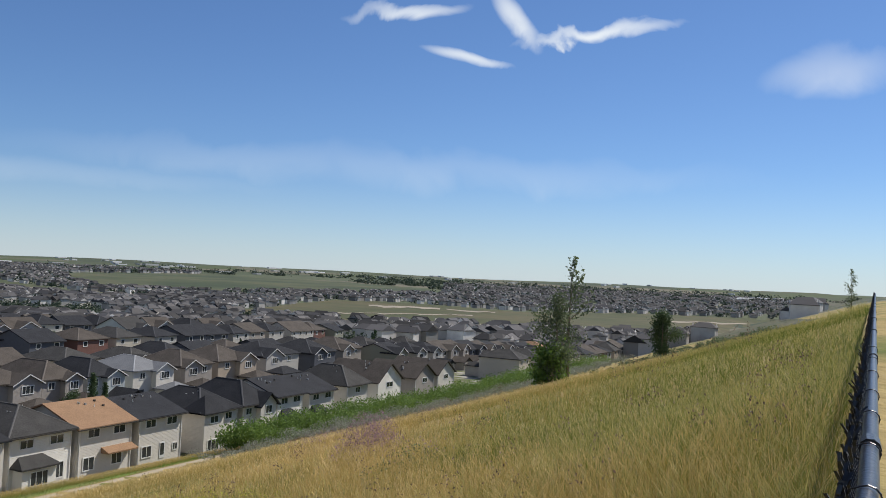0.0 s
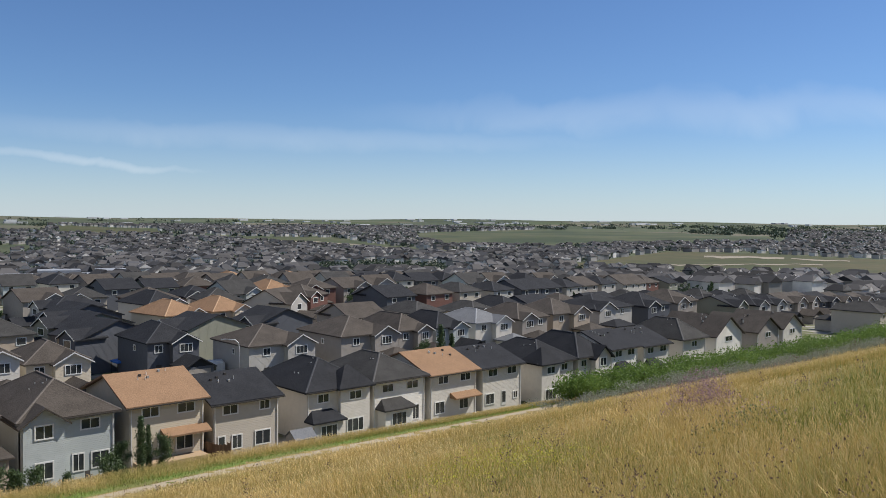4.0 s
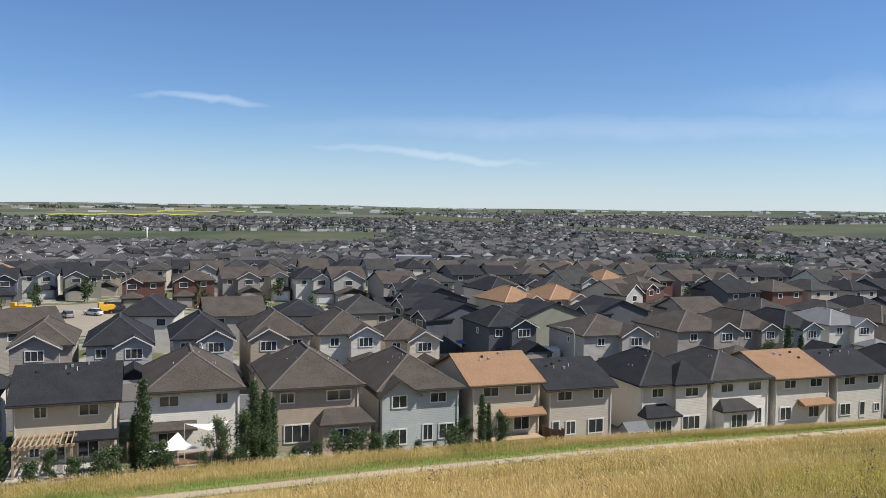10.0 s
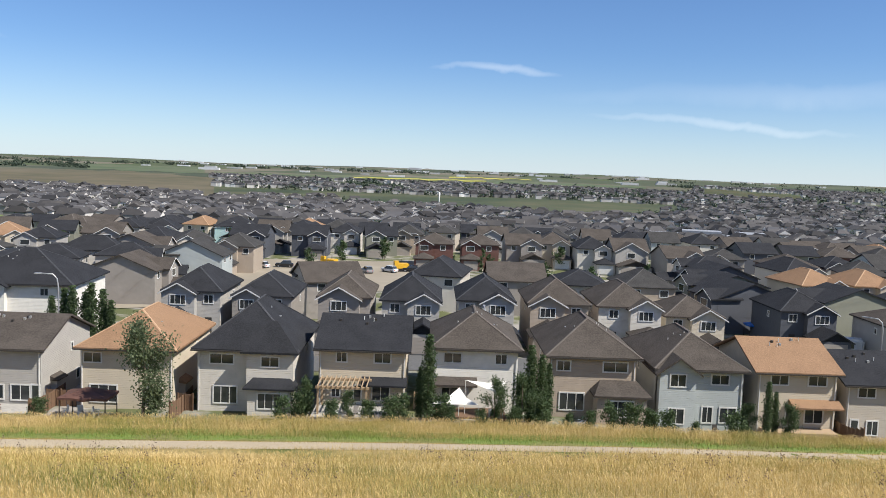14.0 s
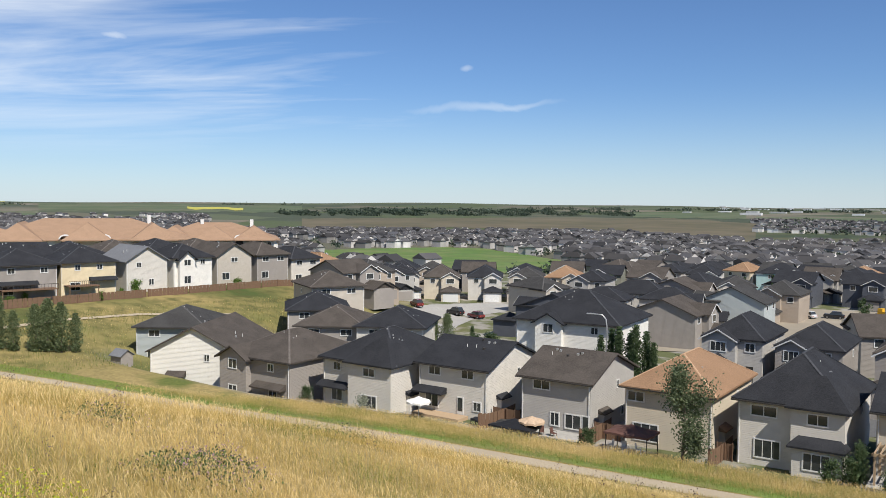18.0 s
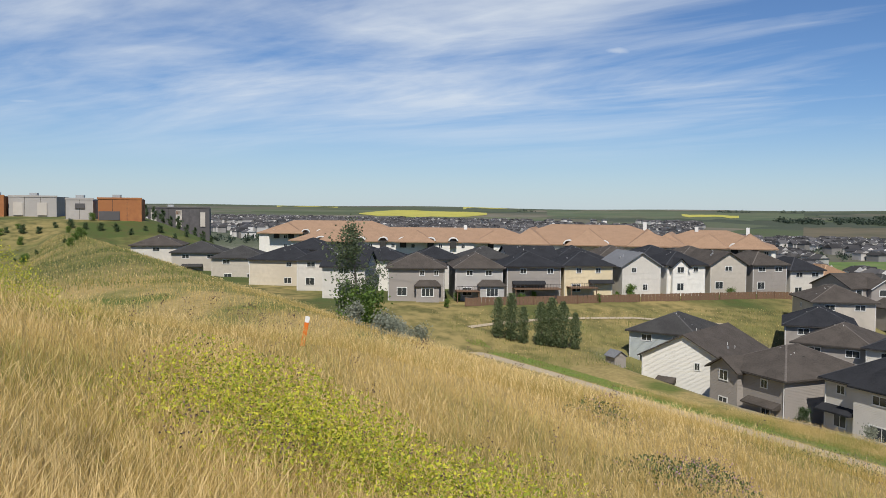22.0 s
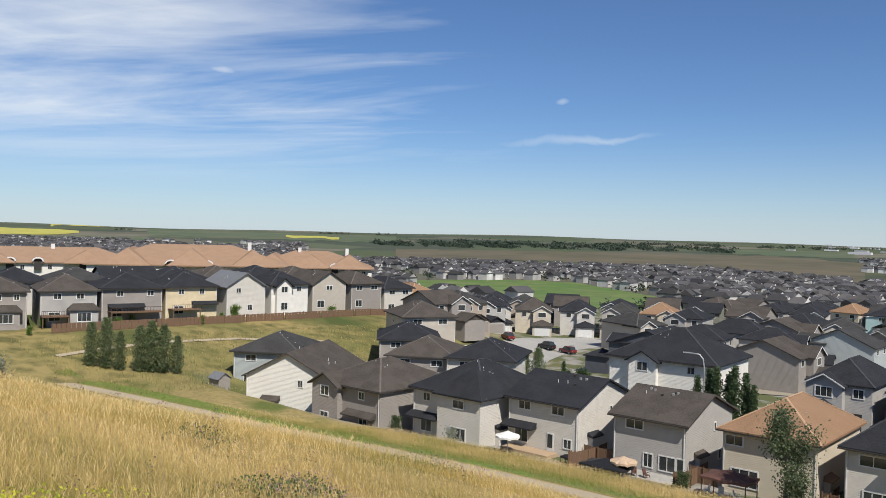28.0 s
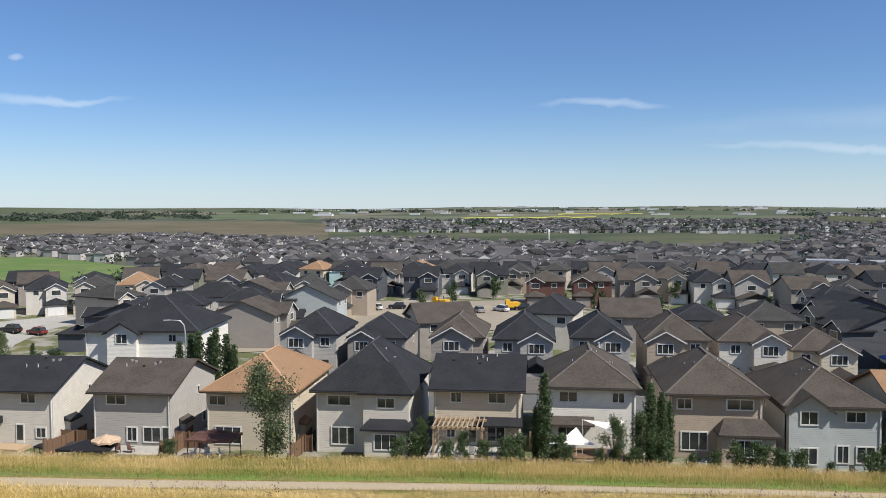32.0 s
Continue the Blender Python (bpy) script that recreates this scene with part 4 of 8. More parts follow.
# houses that back on to the open field in the west
for x, y, w, turn, style, roof, wall, kw in (
    (-172.0, 50.5, 8.5, 62, "gx", "black", "light", dict(wins=((0.5, 2.2),), low=((0.5, 2.2, 1.6),))),
    (-164.0, 62.0, 11.0, 68, "hip", "brown", "taupe", dict(bay=(0.5, 0.9, 1.5), wins=((0.6, 1.0), (0.85, 1.0)))),
    (-161.0, 73.5, 9.4, 72, "hip", "brown", "grey", dict(bay=(0.5, 1.0, 1.8), deck=(0.0, 0.48), wins=((0.3, 1.4), (0.7, 1.4)))),
    (-162.0, 86.0, 11.2, 74, "hip", "black", "taupe", dict(porch=(0.1, 0.7), deck=(0.1, 0.95), wins=((0.3, 1.4), (0.8, 1.4)))),
    (-161.0, 98.0, 10.4, 76, "hip", "black", "yellow", dict(porch=(0.5, 1.0), deck=(0.05, 0.6), wins=((0.3, 1.2), (0.7, 1.2)))),
    (-159.0, 109.5, 8.6, 78, "gy", "pale", "light", dict(wins=((0.3, 1.2),), low=((0.6, 1.2, 1.4),))),
    (-158.0, 120.0, 9.0, 80, "hip", "black", "white", dict(gable_bay=(0.1, 0.5, 1.5), wins=((0.75, 1.2),))),
    (-157.5, 131.0, 8.8, 80, "gy", "brown", "beige", dict(wins=((0.5, 1.8),))),
    (-157.0, 142.0, 8.8, 82, "hip", "brown", "taupe", dict()),
    (-157.0, 153.0, 8.8, 82, "hip", "black", "light", dict()),
    (-158.0, 164.0, 8.8, 82, "hip", "orange", "cream", dict()),
    (-200.0, 44.5, 15.0, 60, "hip", "black", "cream", dict(wins=((0.62, 1.4), (0.82, 1.4)), low=((0.60, 1.8, 1.4), (0.85, 1.6, 1.8)))),
    (-219.0, 37.0, 13.0, 72, "hip", "grey", "beige", dict(low=((0.3, 2.0, 1.6), (0.7, 1.4, 1.6)))),
    (-234.0, 29.0, 13.0, 74, "hip", "grey", "beige", dict(porch=(0.2, 0.6))),
    (-250.0, 20.0, 13.0, 76, "hip", "brown", "light", dict(wins=((0.5, 2.0),))),
):
    e = row_house(-w / 2, w / 2, 6.3, style, roof, wall, y=-6.5, rise=2.7, depth=13, **kw)
    placed(e, x, y, h1(x, y) - (1.9 if x < -205 else 0.6 if x < -190 else -0.1), turn)


for x, y, turn, roof, wall in ((-184, 62, 70, "black", "white"), (-184, 74, 72, "black", "light"), (-183, 86, 74, "grey", "taupe"), (-182, 97, 75, "black", "white"), (-180, 108, 76, "black", "grey"), (-180, 119, 78, "brown", "light"), (-179, 130, 80, "black", "white"), (-178, 141, 80, "brown", "beige"), (-178, 152, 82, "black", "white"), (-178, 163, 82, "grey", "cream"), (-187, 50, 66, "black", "light"), (-206, 62, 66, "black", "white"), (-216, 54, 62, "black", "grey")):
    e = row_house(-5.7, 5.7, 6.3, "gx" if roof == "black" and y % 2 else "hip", roof, wall, y=-6.5, rise=2.6, depth=13)
    placed(e, x, y, h1(x, y) + 0.2, turn)


def town_block(cx, cy, z, w, d, turn, rise, gables, chimneys=()):
    """A long block of terraced flats under one clay-brown roof, with arched white dormers along the eaves."""
    e = base_empty("apartment_block", cx, cy, z)
    E = 6.6
    part("wall", boxes((-w / 2, w / 2, -d / 2, d / 2, -4, E)), siding("white"), e)
    bm = bmesh.new()
    roof_hip(bm, -w / 2 - 0.8, w / 2 + 0.8, -d / 2 - 0.8, d / 2 + 0.8, E, rise, 0.3)
    part("roof", bm, shingle("clay"), e)
    for k in range(3):
        x = -w / 2 + w * (k + 0.6) / 3.2
        bm = bmesh.new()
        roof_hip(bm, x - 6, x + 6, -d / 2 - 3.5, d / 2, E + 0.03, rise * 0.82, 0.3)
        part("cross_roof", bm, shingle("clay"), e)
    for g in gables:
        x, r = g * w, 1.5
        y = -d / 2 - 0.9
        n = 9
        arc = [(x + r * math.cos(math.pi * i / n), E + 0.2 + r * 0.75 * math.sin(math.pi * i / n)) for i in range(n + 1)]
        inn = [(x + (r - 0.35) * math.cos(math.pi * i / n), E + 0.2 + (r - 0.35) * 0.75 * math.sin(math.pi * i / n)) for i in range(n + 1)]
        bm = bmesh.new()
        p = [(a, y - 0.25, b) for a, b in arc] + [(a, y - 0.25, b) for a, b in inn] + [(a, y + 2.2, b) for a, b in arc] + [(a, y + 2.2, b) for a, b in inn]
        m = n + 1
        f = []
        for i in range(n):
            f += [(i, i + 1, m + i + 1, m + i), (2 * m + i + 1, 2 * m + i, 3 * m + i, 3 * m + i + 1), (i, 2 * m + i, 2 * m + i + 1, i + 1), (m + i + 1, 3 * m + i + 1, 3 * m + i, m + i)]
        solid(bm, p, f)
        part("dormer_arch", bm, TRIM, e, "white arched dormer")
        # solid dark box in place of the balcony's shaded inside; nothing is cut
        part("balcony_opening", boxes((x - 0.95, x + 0.95, y - 0.1, -d / 2 + 0.02, E - 1.9, E + 0.15)), DARKTRIM, e)
        window(e, x + 3.0, E - 1.4, 1.2, 1.3, -d / 2)
        window(e, x + 3.0, E - 4.6, 1.2, 1.3, -d / 2)
    for c in chimneys:
        part("chimney", boxes((c * w - 0.5, c * w + 0.5, -1.5, -0.5, E + rise * 0.4, E + rise + 0.9)), TRIM, e)
    e.rotation_euler[2] = radians(turn)
    return tagged(e, "long white apartment block with clay-brown shingle roof and arched dormers", "building", "apartment blocks")


town_block(-256, 98, -17.2, 76, 22, 66, 4.0, (-0.38, -0.30, -0.22, -0.13, -0.05, 0.06, 0.15, 0.30), (0.2,))
town_block(-216, 136, -16.6, 52, 30, 56, 5.2, (-0.1, 0.08, 0.3), (0.3,))
town_block(-207, 172, -17.4, 36, 26, 48, 4.6, (0.0, 0.2, 0.35), (-0.1, 0.3))
town_block(-304, 84, -16.2, 50, 22, 72, 4.2, (-0.38, -0.28, -0.18, -0.08))

# ---- shops on the western ridge ----
STUCCO = material("pale_stucco", (0.52, 0.47, 0.41), 0.9, (0.45, 0.41, 0.36), 0.8)
GREYST = material("grey_stucco", (0.40, 0.37, 0.34), 0.9, (0.34, 0.32, 0.30), 0.8)
RUST = material("rust_panels", (0.36, 0.15, 0.055), 0.8, (0.28, 0.11, 0.045), 0.7)
SLATE = material("dark_cladding", (0.075, 0.072, 0.072), 0.7, (0.11, 0.10, 0.10), 0.7)


def shop(az0, az1, d, height_, mat, depth=22, label="", bays=(), lift=0.0):
    """A flat-roofed shop with a parapet; it stands square to the ridge."""
    a = radians((az0 + az1) / 2)
    w = d * radians(az1 - az0)
    cx, cy = -5 + (d + depth / 2) * math.sin(a), (d + depth / 2) * math.cos(a)
    g = h1(cx, cy) + lift
    e = base_empty("shop", cx, cy, g)
    part("wall", boxes((-w / 2, w / 2, -depth / 2, depth / 2, -6, height_)), mat, e)
    t = 0.5
    part("parapet", boxes((-w / 2 - 0.15, w / 2 + 0.15, -depth / 2 - 0.15, -depth / 2 + t, height_ + 0.004, height_ + 0.6)), TRIM if mat is STUCCO else mat, e)
    n = max(2, int(w / 4))
    for i in range(n):
        part("panel_joint", boxes((-w / 2 + i * w / n - 0.05, -w / 2 + i * w / n + 0.05, -depth / 2 - 0.03, -depth / 2 - 0.002, 0, height_)), DARKTRIM, e)
    part("rooftop_unit", boxes((-w * 0.2, -w * 0.2 + 2.4, -2, 1, height_ + 0.2, height_ + 1.5)), LAMPGREY, e)
    part("roof", boxes((-w / 2 + 0.3, w / 2 - 0.3, -depth / 2 + t + 0.01, depth / 2 - 0.3, height_ + 0.004, height_ + 0.2)), CONC, e)
    for b0, b1, z0, z1, m in bays:
        part("shopfront", boxes((-w / 2 + b0 * w, -w / 2 + b1 * w, -depth / 2 - 0.35, -depth / 2 - 0.004, z0, z1)), m, e)
    e.rotation_euler[2] = radians(90 - 10)
    return tagged(e, label, "shop", "shops on the ridge")


# the recess is drawn as a dark slab set on the wall
shop(-98.8, -95.4, 330, 5.6, STUCCO, label="long cream stucco shop with a recessed front", bays=((0.5, 0.95, 0.2, 3.4, SLATE),))
shop(-95.3, -93.7, 318, 6.3, RUST, label="rust-coloured flat-roofed shop building")
shop(-93.6, -90.9, 318, 6.3, GREYST, label="grey stucco shop with stepped parapet", bays=((0.1, 0.3, 0.2, 4.5, STUCCO), (0.6, 0.8, 0.2, 4.5, STUCCO)))
shop(-90.7, -89.1, 296, 6.2, GREYST, depth=10, label="pale grey shop with a small upper window", bays=((0.35, 0.7, 3.4, 5.0, SLATE),))
# slate slab gives the loading bay's inner shade as colour, without an opening
shop(-88.9, -86.3, 290, 6.6, RUST, depth=10, label="rust-orange corner shop building with a loading bay", bays=((0.02, 0.5, 0.0, 2.8, SLATE),))
shop(-86.0, -82.2, 372, 7.6, SLATE, depth=16, lift=4.8, label="dark shop front with pale pillars", bays=((0.05, 0.14, 0, 7, STUCCO), (0.45, 0.55, 0, 6.7, STUCCO), (0.85, 0.93, 0, 6, STUCCO), (0.46, 0.54, 5.0, 6.5, RUST)))
shop(-100.9, -99.2, 340, 5.6, SLATE, label="dark glazed shop end beside trees")


def lattice_mast(x, y, h):
    e = base_empty("lattice_mast", x, y, h1(x, y))
    for sx, sy in ((-0.5, -0.5), (0.5, -0.5), (0, 0.6)):
        part("leg", boxes((sx - 0.09, sx + 0.09, sy - 0.09, sy + 0.09, 0, h)), GREYST, e)
    for i in range(12):
        part("brace", boxes((-0.55, 0.55, -0.56, -0.44, h * i / 12, h * i / 12 + 0.12)), GREYST, e)
    return tagged(e, "thin grey lattice radio mast", "mast")


lattice_mast(-640, -62, 26)

# ---- school, far blocks and green ----
SCHOOLMAT = material("school_metal", (0.30, 0.31, 0.33), 0.6, (0.24, 0.25, 0.27), 0.5)


def school(cx, cy):
    g = h1(cx, cy)
    e = base_empty("school", cx, cy, g)
    part("wall", boxes((-30, 16, -12, 12, -2, 5.2)), siding("dark"), e)
    part("hall", boxes((16.004, 30, -14, 12, -2, 7.4)), siding("white"), e)
    part("roof", boxes((-30.6, 16, -12.6, 12.6, 5.204, 5.9)), SCHOOLMAT, e)
    part("hall_roof", boxes((15.6, 30.6, -14.6, 12.6, 7.404, 7.9)), SCHOOLMAT, e)
    part("upper_roof", boxes((-12, 8, -6, 8, 5.904, 8.2)), SCHOOLMAT, e)
    for i in range(9):
        window(e, -27 + i * 4.6, 3.2, 3.2, 1.6, -12)
    e.rotation_euler[2] = radians(-16)
    return tagged(e, "low dark school with white hall and metal roofs", "school")


SCHOOL = (141, 452)
school(*SCHOOL)

GREENT = material("sports_turf", (0.10, 0.17, 0.035), 0.95, (0.075, 0.13, 0.03), 0.12, col3=(0.15, 0.19, 0.06), big=0.03)
OLIVE = material("dry_meadow", (0.062, 0.066, 0.024), 0.95, (0.045, 0.054, 0.020), 0.05, col3=(0.095, 0.084, 0.038), big=0.008)
BROWNR = material("dry_valley_slope", (0.115, 0.098, 0.058), 0.95, (0.075, 0.072, 0.040), 0.02, col3=(0.14, 0.118, 0.073), big=0.005)
RIDGE = material("valley_slope", (0.066, 0.080, 0.036), 0.95, (0.095, 0.090, 0.048), 0.03, col3=(0.045, 0.062, 0.029), big=0.006)
CANOLA = material("canola_crop", (0.44, 0.39, 0.075), 0.95, (0.36, 0.34, 0.075), 0.02, col3=(0.44, 0.41, 0.08), big=0.006)
# far crop green dulled towards grey-blue, with haze in its base colour
CROP = material("hazy_green_crop", (0.085, 0.115, 0.055), 0.95, (0.065, 0.09, 0.045), 0.02, col3=(0.125, 0.135, 0.075), big=0.004)
BARE = material("bare_ground", (0.32, 0.28, 0.215), 0.95, (0.25, 0.215, 0.165), 0.08)


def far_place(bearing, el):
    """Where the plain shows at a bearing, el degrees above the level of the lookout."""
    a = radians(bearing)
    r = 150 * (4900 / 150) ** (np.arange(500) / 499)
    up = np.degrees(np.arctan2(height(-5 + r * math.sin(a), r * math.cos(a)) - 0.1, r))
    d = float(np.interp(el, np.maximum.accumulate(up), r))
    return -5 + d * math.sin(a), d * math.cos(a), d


BANDS = []


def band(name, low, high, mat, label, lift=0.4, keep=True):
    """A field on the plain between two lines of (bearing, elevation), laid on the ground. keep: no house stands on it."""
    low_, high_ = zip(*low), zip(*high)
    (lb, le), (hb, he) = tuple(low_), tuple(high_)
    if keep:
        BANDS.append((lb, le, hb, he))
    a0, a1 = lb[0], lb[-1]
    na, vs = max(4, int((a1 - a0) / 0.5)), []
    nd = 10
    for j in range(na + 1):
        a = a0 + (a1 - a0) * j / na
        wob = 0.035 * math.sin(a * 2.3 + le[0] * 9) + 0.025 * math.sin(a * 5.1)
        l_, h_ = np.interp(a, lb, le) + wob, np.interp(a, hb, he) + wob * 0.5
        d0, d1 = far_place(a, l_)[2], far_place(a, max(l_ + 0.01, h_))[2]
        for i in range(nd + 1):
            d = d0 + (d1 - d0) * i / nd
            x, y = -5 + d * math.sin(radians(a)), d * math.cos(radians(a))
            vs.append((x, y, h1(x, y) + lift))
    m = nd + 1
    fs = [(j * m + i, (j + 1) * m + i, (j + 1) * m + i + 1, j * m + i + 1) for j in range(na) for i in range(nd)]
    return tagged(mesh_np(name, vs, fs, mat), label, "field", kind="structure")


def in_band(x, y):
    """True where the ground belongs to one of the open fields."""
    a = np.degrees(np.arctan2(x + 5, y))
    el = np.degrees(np.arctan2(height(x, y) - 0.1, np.hypot(x + 5, y)))
    hit = np.zeros(np.shape(a), bool)
    for lb, le, hb, he in BANDS:
        hit |= (a > lb[0]) & (a < lb[-1]) & (el > np.interp(a, lb, le) - 0.03) & (el < np.interp(a, hb, he) + 0.02)
    return hit


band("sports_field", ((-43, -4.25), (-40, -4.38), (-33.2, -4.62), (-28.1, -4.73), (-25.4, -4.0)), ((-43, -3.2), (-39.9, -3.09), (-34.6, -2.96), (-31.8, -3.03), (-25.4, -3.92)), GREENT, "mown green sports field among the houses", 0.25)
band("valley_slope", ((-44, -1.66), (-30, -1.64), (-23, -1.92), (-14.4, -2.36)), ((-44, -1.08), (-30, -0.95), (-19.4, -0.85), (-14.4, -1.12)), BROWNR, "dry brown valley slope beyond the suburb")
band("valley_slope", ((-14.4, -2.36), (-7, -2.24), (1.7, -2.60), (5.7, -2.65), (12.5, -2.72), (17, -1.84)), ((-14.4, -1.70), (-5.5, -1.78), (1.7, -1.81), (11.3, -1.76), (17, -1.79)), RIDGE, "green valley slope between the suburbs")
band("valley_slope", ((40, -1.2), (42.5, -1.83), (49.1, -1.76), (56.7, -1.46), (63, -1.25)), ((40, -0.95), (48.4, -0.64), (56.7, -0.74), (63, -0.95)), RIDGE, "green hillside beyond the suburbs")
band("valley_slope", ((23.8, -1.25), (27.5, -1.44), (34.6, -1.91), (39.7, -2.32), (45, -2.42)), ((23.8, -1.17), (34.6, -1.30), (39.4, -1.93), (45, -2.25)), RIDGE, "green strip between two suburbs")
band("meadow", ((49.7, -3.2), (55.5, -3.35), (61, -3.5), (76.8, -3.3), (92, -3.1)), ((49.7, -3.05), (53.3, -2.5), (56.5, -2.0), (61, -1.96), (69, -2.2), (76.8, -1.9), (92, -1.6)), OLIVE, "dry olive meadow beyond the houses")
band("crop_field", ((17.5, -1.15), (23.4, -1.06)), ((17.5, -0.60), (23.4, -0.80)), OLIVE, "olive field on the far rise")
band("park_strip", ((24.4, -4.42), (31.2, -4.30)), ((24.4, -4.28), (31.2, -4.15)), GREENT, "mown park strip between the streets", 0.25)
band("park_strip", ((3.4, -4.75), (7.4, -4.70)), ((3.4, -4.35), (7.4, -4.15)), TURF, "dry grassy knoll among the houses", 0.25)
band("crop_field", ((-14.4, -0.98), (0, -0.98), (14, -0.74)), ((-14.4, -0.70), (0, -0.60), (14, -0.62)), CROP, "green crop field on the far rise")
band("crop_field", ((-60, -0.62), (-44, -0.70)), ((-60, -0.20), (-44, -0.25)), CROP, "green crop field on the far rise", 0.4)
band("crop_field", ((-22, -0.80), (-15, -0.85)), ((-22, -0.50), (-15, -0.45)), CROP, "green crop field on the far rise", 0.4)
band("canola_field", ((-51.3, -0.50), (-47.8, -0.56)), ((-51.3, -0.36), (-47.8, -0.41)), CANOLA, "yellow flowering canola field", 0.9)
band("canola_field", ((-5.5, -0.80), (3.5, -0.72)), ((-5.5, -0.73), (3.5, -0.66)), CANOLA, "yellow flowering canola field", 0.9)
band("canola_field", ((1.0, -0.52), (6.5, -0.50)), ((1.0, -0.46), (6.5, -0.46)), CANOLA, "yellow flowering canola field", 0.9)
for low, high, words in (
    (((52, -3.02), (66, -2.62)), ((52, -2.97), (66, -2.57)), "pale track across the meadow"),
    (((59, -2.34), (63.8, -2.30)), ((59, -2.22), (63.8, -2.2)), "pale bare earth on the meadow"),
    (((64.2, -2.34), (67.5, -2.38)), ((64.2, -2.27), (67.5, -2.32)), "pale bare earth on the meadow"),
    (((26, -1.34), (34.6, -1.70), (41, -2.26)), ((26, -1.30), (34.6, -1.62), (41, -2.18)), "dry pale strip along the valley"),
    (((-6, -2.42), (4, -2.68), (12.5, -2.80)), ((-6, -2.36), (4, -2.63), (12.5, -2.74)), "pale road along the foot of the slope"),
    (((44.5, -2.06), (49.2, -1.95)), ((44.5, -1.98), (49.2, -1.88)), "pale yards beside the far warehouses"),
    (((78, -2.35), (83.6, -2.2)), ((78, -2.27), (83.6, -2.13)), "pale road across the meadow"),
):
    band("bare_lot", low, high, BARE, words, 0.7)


def patch(name, az0, az1, d0, d1, mat, label, lift=0.35, wob=0.0, taper=0.0):
    """A field on the plain: a stretch of bearing and distance, laid on the ground."""
    na, nd = max(3, int(abs(az1 - az0) / 1.2)), max(3, int(math.log(d1 / d0) * 24))
    vs = []
    for i in range(nd + 1):
        for j in range(na + 1):
            a = radians(az0 + (az1 - az0) * j / na)
            u = 2 * j / na - 1
            lo_, hi_ = d0 * (1 + taper * 0.12 * abs(u) ** 3 + taper * 0.03 * math.sin(9 * u + d0)), d1 * (1 - taper * 0.14 * u * u - taper * 0.04 * math.sin(5 * u + d1))
            d = lo_ * (hi_ / lo_) ** (i / nd) * (1 + wob * math.sin(7 * a + d0))
            x, y = -5 + d * math.sin(a), d * math.cos(a)
            vs.append((x, y, h1(x, y) + lift))
    m = na + 1
    fs = [(i * m + j, i * m + j + 1, (i + 1) * m + j + 1, (i + 1) * m + j)[::-1] for i in range(nd) for j in range(na)]
    return tagged(mesh_np(name, vs, fs, mat), label, "field", kind="structure")


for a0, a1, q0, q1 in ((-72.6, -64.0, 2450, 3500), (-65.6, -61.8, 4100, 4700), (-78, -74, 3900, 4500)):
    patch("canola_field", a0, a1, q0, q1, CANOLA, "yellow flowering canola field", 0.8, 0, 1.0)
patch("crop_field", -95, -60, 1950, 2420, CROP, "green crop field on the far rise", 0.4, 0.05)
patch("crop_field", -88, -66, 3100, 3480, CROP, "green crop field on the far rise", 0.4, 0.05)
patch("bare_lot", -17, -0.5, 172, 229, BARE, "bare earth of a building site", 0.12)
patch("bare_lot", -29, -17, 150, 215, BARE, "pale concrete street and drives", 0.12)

# ---- streets of houses ----
PROTO = []
for k, (roof, wall, w, gab, gar) in enumerate((("black", "grey", 9.0, 0.55, 0.2), ("brown", "taupe", 9.5, 0.6, 0.8), ("black", "light", 8.8, 0.5, 0.8), ("brown", "grey", 9.0, 0.9, 0.2), ("grey", "beige", 8.6, 0.5, 0.2), ("black", "dark", 9.5, 0.5, 0.8), ("grey", "tan", 9.0, 0.6, 0.2), ("brown", "cream", 9.2, 0.5, 0.8), ("black", "olive", 9.0, 0.6, 0.2), ("brown", "brick", 9.8, 0.45, 0.2), ("orange", "cream", 9.0, 0.5, 0.8), ("grey", "blue", 9.0, 0.6, 0.8))):
    PROTO.append(front_house(-w / 2, w / 2, -6, 5.9, roof, wall, rise=2.2 + 0.25 * (k % 4), gable=gab, garage=gar, lights=1, depth=11 + k % 3, style="gx" if k in (1, 3, 5, 8, 11) else "hip"))
    PROTO[-1]["group"] = "houses of the suburb"
RN = random.Random(11)
used = [False] * len(PROTO)


def suburb_house(x, y, turn, z=None, pick=None):
    k = RN.choice((0, 0, 1, 1, 2, 2, 3, 4, 5, 6, 6, 7, 8, 9, 0, 11, 2, 0, 5, 4, 8, 1, 2, 6, 3, 10)) if pick is None else pick
    z = h1(x, y) + 0.25 if z is None else z
    m = pose(x, y, z, 0, 0, turn)
    if not used[k]:
        used[k] = True
        PROTO[k].location, PROTO[k].rotation_euler = (x, y, z), (0, 0, radians(turn))
        return PROTO[k]
    return copy_thing(PROTO[k], m)


# the row beyond the building site
for x, y, k in ((-54, 234, 5), (-39, 242, 5), (-20, 252, 8), (-4, 226, 9), (8, 228, 9), (20, 234, 1), (29, 238, 7), (38, 229, 2), (47, 225, 3), (57, 212, 1), (68, 212, 4), (-72, 290, 11), (-74, 216, 0), (-90, 224, 1), (-60, 300, 4), (-104, 244, 7)):
    suburb_house(x, y, RN.uniform(-8, 8), None, k)
for x, k in ((-47, 0), (-31, 2), (-12, 6), (14, 3), (33, 0)):
    suburb_house(x, 264 + 0.1 * x, 0, None, k)
